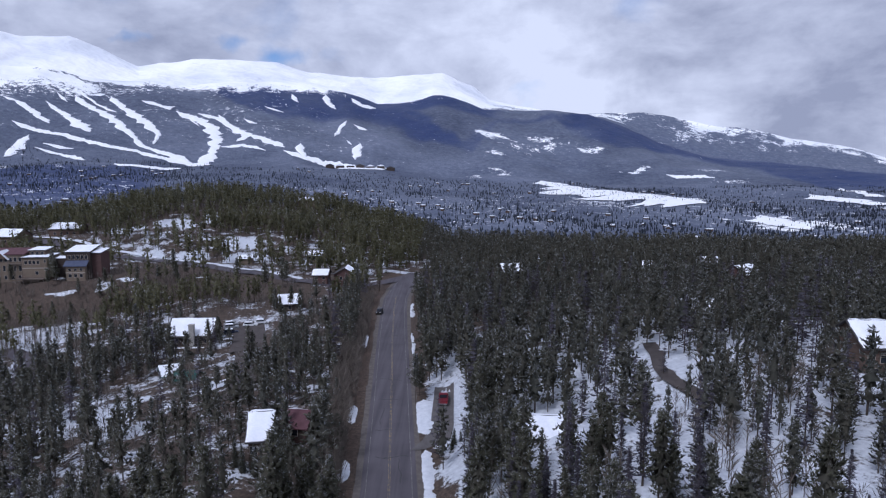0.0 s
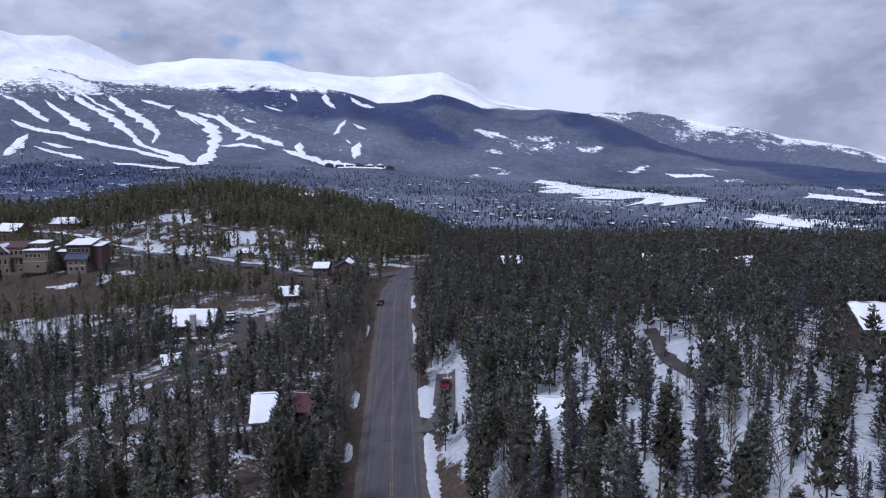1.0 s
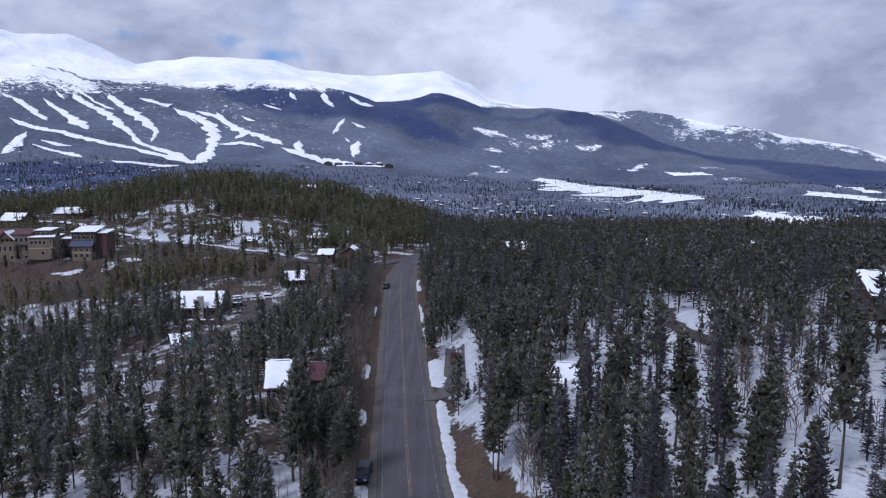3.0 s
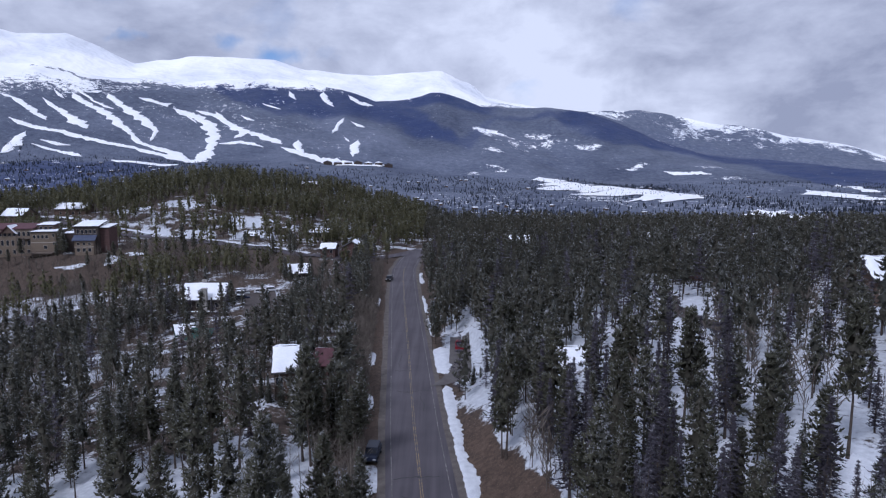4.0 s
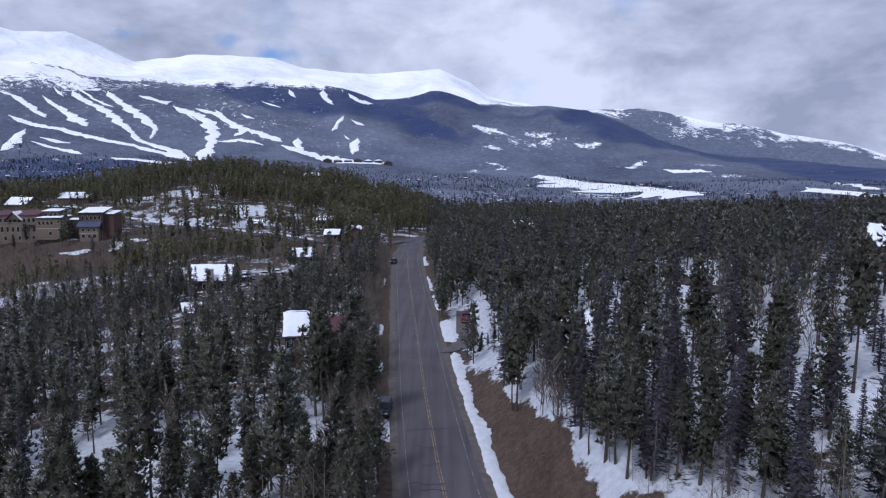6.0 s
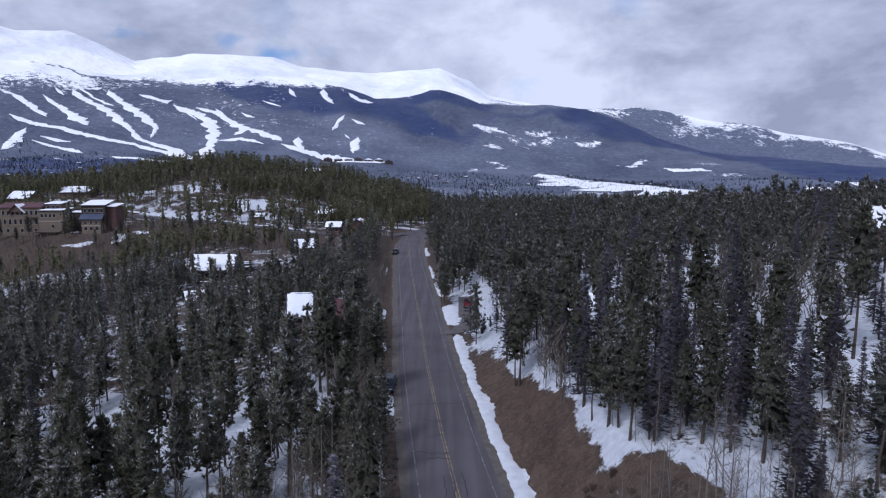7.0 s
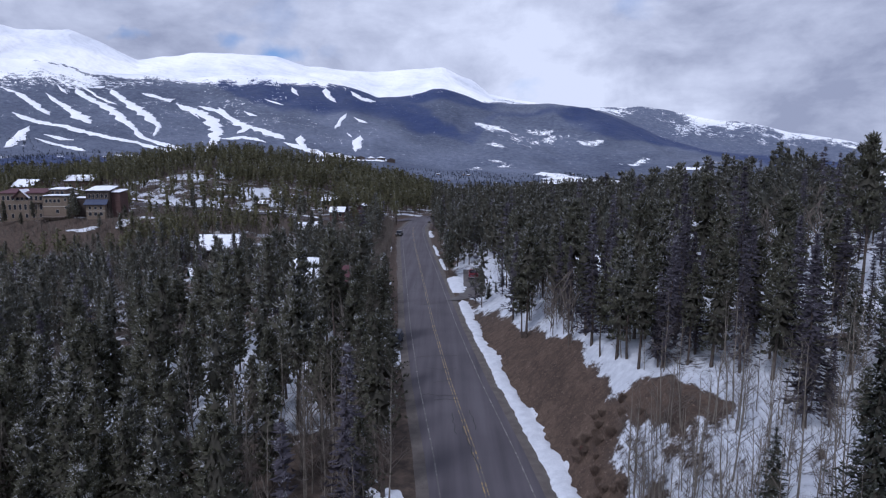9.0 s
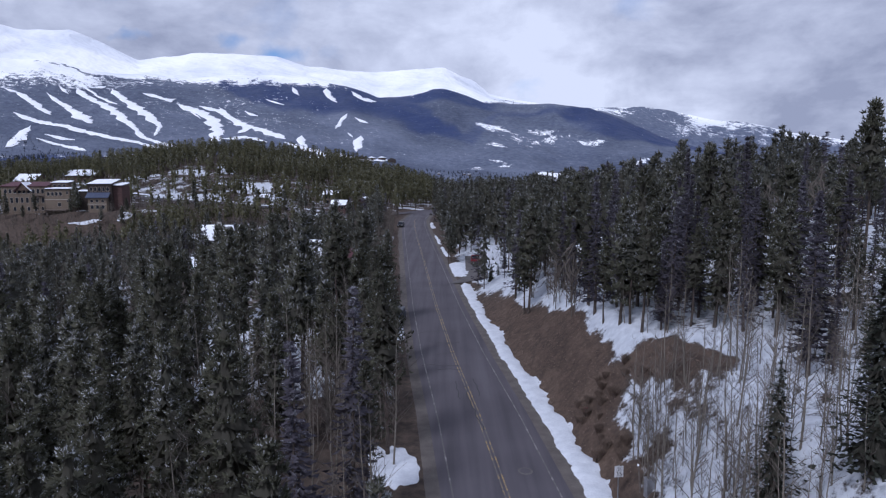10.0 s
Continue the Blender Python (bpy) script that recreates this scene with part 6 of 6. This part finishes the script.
FAR = [(-14, 284), (-26, 264), (-36, 260), (-56, 266), (-80, 280), (-110, 296), (-135, 308), (-165, 318), (-190, 330), (-230, 346)]
lane("far_road", "grey asphalt road curving past the hill", FAR, 7.0, ASPHALT, 0.3)
lane("far_snow_verge", "white snow verge along the curving road", [(x - 2.5, y + 5.4) for x, y in FAR[3:]], 2.6, SNOW, 0.45)
lane("side_road", "narrow grey road through the pines", [(-92, 110), (-102, 140), (-112, 165), (-122, 190), (-150, 212)], 6.0, ASPHALT, 0.25)
lane("side_snow_verge", "thin snow verge along the narrow road", [(-96.5, 110), (-106.5, 140), (-116.5, 165), (-126.5, 188)], 1.6, SNOW, 0.35)
lane("forest_track", "narrow brown dirt track winding between the pines", [(44, 134), (42, 124), (41, 115), (37.5, 107.5), (41.5, 102), (42.4, 92)], 3.0, YARD, 0.15)
lane("dirt_drive", "wide brown dirt drive down through the pines", [(-58, 186), (-54, 172), (-50, 158), (-47, 145), (-46, 132)], 6.0, YARD, 0.2)
lane("parking_yard", "brown gravel yard beside the log house", [(-56, 178), (-58, 190), (-62, 202), (-66, 214)], 10, YARD, 0.3, 9)


# ---- brush and bare trees by the road ----
def bush_mesh(seed):
    r = random.Random(seed)
    bm = bmesh.new()
    for k in range(60):
        a, s = r.uniform(0, 6.28), r.uniform(0.15, 0.9)
        h = r.uniform(0.5, 1.3)
        base = Vector((math.cos(a) * 0.2, math.sin(a) * 0.2, -0.1))
        tip = Vector((math.cos(a) * s, math.sin(a) * s, h))
        mid = (base + tip) / 2 + Vector((0, 0, 0.2))
        tube(bm, base, mid, 0.022, 0.016, 3)
        tube(bm, mid, tip, 0.016, 0.006, 3)
        for j in range(3):
            b = r.uniform(0, 6.28)
            tube(bm, mid, mid + Vector((math.cos(b) * 0.3, math.sin(b) * 0.3, 0.35)), 0.012, 0.005, 3)
    me = bpy.data.meshes.new("bush")
    bm.to_mesh(me)
    bm.free()
    me.materials.append(BRUSH)
    return me


def plant(proto, x, y, k, r):
    m = pose(x, y, height(x, y) - 0.05, r.uniform(-3, 3), r.uniform(-3, 3), r.uniform(0, 360))
    ob = copy_thing(proto, m)
    ob.matrix_basis = m @ Matrix.Scale(k, 4)
    return ob


def roadside_plants():
    r = random.Random(12)
    spots = []
    for n, x0, x1, y0, y1, k0, k1 in ((44, -23.0, -9.2, 16, 48, 0.9, 1.3), (28, -15.5, -9.5, 44, 80, 0.7, 1.1), (24, -14.0, -6.6, 74, 150, 0.5, 0.85), (70, 7.5, 20, 18, 37.5, 0.5, 0.95), (75, 6.0, 13.5, 20, 37, 0.55, 1.0), (26, 6.5, 11.5, 60, 90, 0.45, 0.8), (22, 8.5, 20, 44, 56, 0.5, 0.9), (40, -22, -13, 60, 102, 0.8, 1.2), (18, 18, 30, 22, 42, 0.55, 0.9), (10, -24, -17, 150, 235, 0.5, 0.9)):
        for i in range(n):
            for attempt in range(8):
                y = r.uniform(y0, y1)
                x = r.uniform(x0, x1)
                s = x - float(road_x(y))
                if abs(s) < 7.2 or math.hypot(((x - 11.1) * 0.41 - (y - 39.4) * 0.91) / 5.6, ((x - 11.1) * 0.91 + (y - 39.4) * 0.41) / 2.2) < 1:
                    continue
                plant(ASPENS[r.randint(0, 3)], x, y, r.uniform(k0, k1), r)
                break
    for x, y, k, kind in ((9.6, 21.5, 0.86, 0), (12.6, 18.9, 1.1, 0), (11.6, 86.5, 1.0, 2), (10.2, 79.0, 1.0, 1), (12.6, 73.5, 1.2, 1), (8.8, 74.0, 0.7, 2), (2.2, 109.0, 1.0, 2), (3.4, 107.5, 0.7, 2),
                          (17.5, 47.5, 0.9, 2), (21, 41, 0.9, 1), (19.0, 33.0, 1.0, 2), (24, 34, 0.8, 1), (26, 47, 0.8, 0), (18.5, 56, 1.2, 1), (22.5, 29.5, 1.1, 1), (15.5, 63, 1.0, 1), (13.8, 59.5, 0.9, 2)):
        plant(SPRUCES[kind], x, y, k, r)
    for i, (x, y, k) in enumerate(((9.0, 59.5, 0.62), (10.6, 54.5, 0.85), (12.0, 50.5, 0.7), (13.2, 53.0, 0.95), (14.8, 49.5, 0.9), (16.4, 51.5, 0.8), (18.0, 48.5, 0.95), (11.4, 61.5, 0.9), (14.2, 57.5, 0.75), (19.8, 45.0, 0.85), (8.4, 66.0, 0.7), (9.6, 71.5, 0.75), (6.6, 84.0, 0.7), (21.6, 43.0, 0.9), (10.3, 48.8, 0.75), (12.6, 47.2, 0.55), (15.4, 46.2, 0.7), (17.4, 45.4, 0.85), (19.4, 41.5, 0.6), (20.8, 39.0, 0.85), (8.8, 52.5, 0.55), (22.6, 36.5, 0.7), (24.5, 35.0, 0.9), (27, 31, 0.8), (10.6, 46.3, 0.8), (12.3, 45.0, 0.95), (13.9, 43.9, 0.6), (15.3, 42.6, 0.9), (16.8, 40.8, 0.75), (18.2, 38.6, 0.9), (19.6, 36.2, 0.6))):
        plant(DEADS[i % 2] if i % 3 == 1 else FINE_PINES[i % 6], x, y, k, r)
    plant(DEADS[0], 13.6, 20.0, 0.6, r)
    plant(FINE_PINES[1], -12.0, 60.0, 0.85, r)
    for i, (x, y, k) in enumerate(((17.0, 29.5, 0.42), (20.0, 26.5, 0.6), (22.5, 32.5, 0.75), (24.5, 28.5, 0.7), (15.8, 24.2, 0.4), (18.6, 34.8, 0.5), (26.5, 34.0, 0.8), (21.5, 23.5, 0.6))):
        plant(DEADS[i % 2] if i % 3 == 0 else FINE_PINES[i % 6], x, y, k, r)
    for x, y, k in ((-11.6, 40.5, 0.95), (-13.4, 38.0, 1.05), (-15.2, 41.5, 1.0), (-12.6, 44.0, 0.9), (-16.6, 37.0, 0.95), (-14.2, 34.5, 0.9), (-17.8, 43.0, 0.85), (-11.2, 47.5, 0.8), (15.2, 31.5, 0.62), (17.4, 33.2, 0.55), (13.2, 29.0, 0.5), (19.5, 30.5, 0.6), (21.5, 27.5, 0.7), (16.2, 27.2, 0.55)):
        plant(OLD_ASPEN, x, y, k, r)
    # small trees that hide the cabin's front, and those close round the driveway and the far houses
    for x, y, k, kind in ((-31.6, 97.4, 1.0, 1), (-29.4, 96.8, 1.1, 1), (-27.4, 97.6, 0.62, 0), (-33.2, 98.6, 0.65, 0), (-26.2, 99.6, 0.7, 0), (4.4, 106.0, 0.7, 1), (1.8, 106.2, 0.9, 2)):
        plant(SPRUCES[kind], x, y, k, r)
    for x, y, k in ((7.0, 113.0, 0.8), (6.2, 109.0, 0.9), (7.2, 118.0, 0.9), (7.0, 125.0, 0.9), (-5.4, 129.0, 0.75), (-4.9, 134.0, 0.8), (8.2, 106.5, 0.8), (6.6, 103.5, 0.8), (6.6, 101.0, 0.9), (5.4, 96.5, 0.75), (9.2, 98.5, 0.85), (8.8, 93.0, 0.8), (6.6, 90.0, 0.6), (10.4, 87.0, 0.8), (-56.0, 218.0, 0.62), (-52.6, 219.0, 0.7), (-50.0, 221.5, 0.75), (-58.5, 221.0, 0.55), (-35.0, 256.0, 0.7), (-69.5, 188.0, 0.75), (-67.5, 190.5, 0.8), (-83.5, 187.0, 0.7), (-86.5, 190.0, 0.75), (-81.0, 184.0, 0.42), (-71.5, 184.5, 0.5)):
        plant(PINES[r.randint(0, 5)], x, y, k, r)
    for i in range(26):
        x, y = (-43 + r.uniform(-9, 9), r.uniform(71, 82)) if i < 18 else (-17 + r.uniform(-4, 3), r.uniform(71, 82))
        plant(FINE_PINES[4 if i % 2 else 2], x, y, r.uniform(0.62, 0.88), r)
    plant(FINE_PINES[2], -10.9, 37.8, 0.98, r)
    plant(FINE_PINES[0], -13.0, 44.5, 0.9, r)
    plant(FINE_PINES[4], -12.2, 52.0, 0.75, r)
    for x, y, k in ((-163.5, 267.0, 1.1), (-161.5, 266.0, 0.95), (-162.5, 262.0, 0.6), (-190, 262, 0.9), (-138, 255, 0.8), (-112, 268, 0.8), (-114, 270, 0.9), (-109, 271, 0.75), (-85, 262, 0.9), (-72, 258, 1.0), (-66, 262, 0.95), (-63, 256, 0.8), (-177, 262, 0.7), (-181, 259, 0.55), (-147, 256, 0.6), (-139, 262, 0.65), (-134, 258, 0.5), (-126, 262, 0.7), (-118, 264, 0.55), (-109, 262, 0.6), (-186, 250, 0.5), (-152, 246, 0.55), (-165, 240, 0.5), (-143, 244, 0.6), (-173, 236, 0.6)):
        plant(PINES[r.randint(0, 5)], x, y, k, r)
    shared = [bush_mesh(1), bush_mesh(2), bush_mesh(3)]
    for i in range(70):
        y = r.uniform(26, 46)
        s = r.uniform(7.4, 12.5)
        x = float(road_x(y)) + s
        if y < 36:
            x = r.uniform(5.6, 10.5)
        if ground_cover(np.array([x]), np.array([y]))[1][0] < 0.4:
            continue
        ob = new("dry_bush", shared[i % 3])
        k = r.uniform(0.35, 0.8)
        ob.matrix_basis = pose(x, y, height(x, y), 0, 0, r.uniform(0, 360)) @ Matrix.Scale(k, 4)
        tagged(ob, "low leafless brown bush on the bank", "bush", "dry bushes on the bank")


roadside_plants()

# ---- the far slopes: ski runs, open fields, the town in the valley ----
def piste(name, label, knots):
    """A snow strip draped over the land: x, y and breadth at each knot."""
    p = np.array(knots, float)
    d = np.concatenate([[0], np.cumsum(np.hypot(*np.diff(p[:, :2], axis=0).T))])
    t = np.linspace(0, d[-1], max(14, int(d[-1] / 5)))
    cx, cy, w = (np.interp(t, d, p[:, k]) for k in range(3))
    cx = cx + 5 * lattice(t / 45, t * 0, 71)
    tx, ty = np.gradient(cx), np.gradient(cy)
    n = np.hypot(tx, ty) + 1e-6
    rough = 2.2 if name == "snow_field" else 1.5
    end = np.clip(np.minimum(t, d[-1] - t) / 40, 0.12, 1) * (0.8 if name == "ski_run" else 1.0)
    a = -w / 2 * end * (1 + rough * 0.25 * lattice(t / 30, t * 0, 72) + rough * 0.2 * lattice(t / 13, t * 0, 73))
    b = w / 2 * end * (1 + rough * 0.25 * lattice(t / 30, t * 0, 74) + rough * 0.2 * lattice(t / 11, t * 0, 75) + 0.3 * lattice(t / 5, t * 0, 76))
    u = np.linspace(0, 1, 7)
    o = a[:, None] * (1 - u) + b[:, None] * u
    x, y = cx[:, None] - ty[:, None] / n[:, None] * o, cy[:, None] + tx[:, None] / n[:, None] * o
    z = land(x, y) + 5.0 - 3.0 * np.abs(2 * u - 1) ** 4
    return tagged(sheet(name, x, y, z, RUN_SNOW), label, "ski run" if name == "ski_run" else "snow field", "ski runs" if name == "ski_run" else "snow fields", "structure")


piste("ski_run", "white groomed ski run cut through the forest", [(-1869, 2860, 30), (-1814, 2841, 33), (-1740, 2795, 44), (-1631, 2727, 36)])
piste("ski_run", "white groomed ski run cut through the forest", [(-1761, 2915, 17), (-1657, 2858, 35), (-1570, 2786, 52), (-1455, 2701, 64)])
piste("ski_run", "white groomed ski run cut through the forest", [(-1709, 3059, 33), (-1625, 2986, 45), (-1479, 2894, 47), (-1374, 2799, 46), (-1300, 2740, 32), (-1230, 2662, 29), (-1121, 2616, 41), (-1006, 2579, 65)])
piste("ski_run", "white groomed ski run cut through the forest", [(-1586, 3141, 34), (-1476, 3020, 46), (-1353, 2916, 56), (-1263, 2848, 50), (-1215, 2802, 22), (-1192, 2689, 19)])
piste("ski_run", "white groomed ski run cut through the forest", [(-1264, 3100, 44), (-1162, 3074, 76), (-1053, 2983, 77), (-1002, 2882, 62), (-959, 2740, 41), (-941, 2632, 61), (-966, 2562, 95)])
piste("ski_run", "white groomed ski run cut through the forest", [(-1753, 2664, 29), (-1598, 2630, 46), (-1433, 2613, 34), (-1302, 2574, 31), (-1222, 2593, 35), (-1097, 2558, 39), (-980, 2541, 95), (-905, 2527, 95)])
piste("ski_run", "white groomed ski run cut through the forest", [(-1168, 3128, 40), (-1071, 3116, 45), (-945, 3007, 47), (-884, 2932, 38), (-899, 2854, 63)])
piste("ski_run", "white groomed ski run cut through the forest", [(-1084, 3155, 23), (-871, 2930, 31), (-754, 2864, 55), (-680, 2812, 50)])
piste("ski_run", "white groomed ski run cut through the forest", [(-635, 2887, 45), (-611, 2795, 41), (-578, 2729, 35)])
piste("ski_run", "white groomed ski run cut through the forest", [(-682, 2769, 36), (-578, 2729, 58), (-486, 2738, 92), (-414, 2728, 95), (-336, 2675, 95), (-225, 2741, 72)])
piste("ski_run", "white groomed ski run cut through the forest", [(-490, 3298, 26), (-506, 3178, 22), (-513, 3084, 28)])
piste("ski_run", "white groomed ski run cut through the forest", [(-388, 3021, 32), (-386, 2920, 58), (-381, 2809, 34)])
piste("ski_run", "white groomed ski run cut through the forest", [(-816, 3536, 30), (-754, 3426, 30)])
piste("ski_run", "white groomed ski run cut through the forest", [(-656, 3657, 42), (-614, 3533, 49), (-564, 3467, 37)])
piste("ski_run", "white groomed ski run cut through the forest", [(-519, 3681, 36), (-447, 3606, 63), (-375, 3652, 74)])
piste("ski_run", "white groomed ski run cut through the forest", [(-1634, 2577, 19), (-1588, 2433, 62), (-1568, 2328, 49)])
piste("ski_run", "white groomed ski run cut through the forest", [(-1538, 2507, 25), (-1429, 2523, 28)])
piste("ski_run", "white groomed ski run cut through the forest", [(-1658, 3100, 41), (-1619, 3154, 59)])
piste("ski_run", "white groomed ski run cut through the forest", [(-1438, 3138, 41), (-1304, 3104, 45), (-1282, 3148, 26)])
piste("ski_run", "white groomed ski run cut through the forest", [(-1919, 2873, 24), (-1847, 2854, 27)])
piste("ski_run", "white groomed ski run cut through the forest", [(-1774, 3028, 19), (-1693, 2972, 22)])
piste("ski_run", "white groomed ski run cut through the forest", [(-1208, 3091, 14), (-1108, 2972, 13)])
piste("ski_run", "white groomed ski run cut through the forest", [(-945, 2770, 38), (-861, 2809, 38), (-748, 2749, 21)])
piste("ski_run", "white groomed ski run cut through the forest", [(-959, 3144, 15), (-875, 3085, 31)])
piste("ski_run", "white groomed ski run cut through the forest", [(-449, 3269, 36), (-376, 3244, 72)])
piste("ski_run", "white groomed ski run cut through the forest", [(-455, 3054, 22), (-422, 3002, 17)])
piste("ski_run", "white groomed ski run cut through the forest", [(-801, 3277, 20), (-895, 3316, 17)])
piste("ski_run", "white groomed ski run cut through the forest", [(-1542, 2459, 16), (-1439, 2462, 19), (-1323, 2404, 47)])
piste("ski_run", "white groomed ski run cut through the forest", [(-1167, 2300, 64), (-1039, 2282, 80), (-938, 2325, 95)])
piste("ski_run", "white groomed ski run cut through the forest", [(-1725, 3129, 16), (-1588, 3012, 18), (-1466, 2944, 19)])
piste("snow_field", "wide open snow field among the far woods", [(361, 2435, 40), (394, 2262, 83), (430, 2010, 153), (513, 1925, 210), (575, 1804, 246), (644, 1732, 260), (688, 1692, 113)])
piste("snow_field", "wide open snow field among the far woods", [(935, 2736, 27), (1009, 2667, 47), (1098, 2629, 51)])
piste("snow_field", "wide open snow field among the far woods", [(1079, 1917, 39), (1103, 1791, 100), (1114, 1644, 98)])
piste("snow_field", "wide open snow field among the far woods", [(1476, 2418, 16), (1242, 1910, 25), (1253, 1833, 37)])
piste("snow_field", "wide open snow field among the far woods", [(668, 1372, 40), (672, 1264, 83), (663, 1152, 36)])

def town():
    """Small snow-roofed houses scattered through the valley: walls, then roofs."""
    r = np.random.RandomState(9)
    n = 260
    y = 900 + 1500 * r.rand(n) ** 1.4
    x = (r.rand(n) * 2 - 1) * 0.72 * y
    keep = lattice(x / 220, y / 220, 81) + 0.4 * lattice(x / 70, y / 70, 82) > 0.12
    x, y = x[keep], y[keep]
    z = land(x, y)
    vs, fs, rv, rf = [], [], [], []
    for i in range(len(x)):
        w, d, h, k = r.uniform(3, 6), r.uniform(3, 4.5), r.uniform(2.5, 4.5), r.uniform(1.5, 2.5)
        turn = r.uniform(-1.5, 1.5)
        c, s = math.cos(turn), math.sin(turn)
        put = lambda a, b, q: (x[i] + a * c - b * s, y[i] + a * s + b * c, z[i] + q)
        b0 = 8 * i
        vs += [put(a, b, q) for q in (-3, h) for a, b in ((-w, -d), (w, -d), (w, d), (-w, d))]
        fs += [(b0 + p, b0 + (p + 1) % 4, b0 + 4 + (p + 1) % 4, b0 + 4 + p) for p in range(4)]
        r0 = 6 * i
        rv += [put(-w - 1, -d - 1, h), put(w + 1, -d - 1, h), put(w + 1, d + 1, h), put(-w - 1, d + 1, h), put(-w - 1, 0, h + k), put(w + 1, 0, h + k)]
        rf += [(r0, r0 + 1, r0 + 5, r0 + 4), (r0 + 2, r0 + 3, r0 + 4, r0 + 5)]
    tagged(new("town_walls", mesh_of("town_walls", vs, fs, WALL_BROWN)), "brown walls of the small valley town", "town", kind="stuff")
    tagged(new("town_roofs", mesh_of("town_roofs", rv, rf, SNOW)), "snowy roofs of the small valley town", "town", kind="stuff")


town()
for k in range(7):
    bx, by = -470 + 42 * k, 2700 + 6 * (k % 3)
    hz = height(bx, by)
    o = thing("base_lodge", bx, by, hz, 5 * (k % 3) - 5, "dark ski base lodge with snow on its roof", "lodge", "lodges at the foot of the runs")
    part("wall", box(-16, 16, -8, 8, -8, 11 + 2 * (k % 2)), WALL_DARK, o)
    part("roof", prism([(-18, 11 + 2 * (k % 2)), (18, 11 + 2 * (k % 2)), (0, 18 + 2 * (k % 2))], -9, 9), ROOF_SNOW if k % 3 else ROOF_DARK, o)

plant_forest()
thickets()
dry_grass()
plant_valley()
for ob in PINES + FINE_PINES + SPRUCES + DEADS + ASPENS + [OLD_ASPEN]:
    for o in (*ob.children_recursive, ob):
        bpy.data.objects.remove(o)
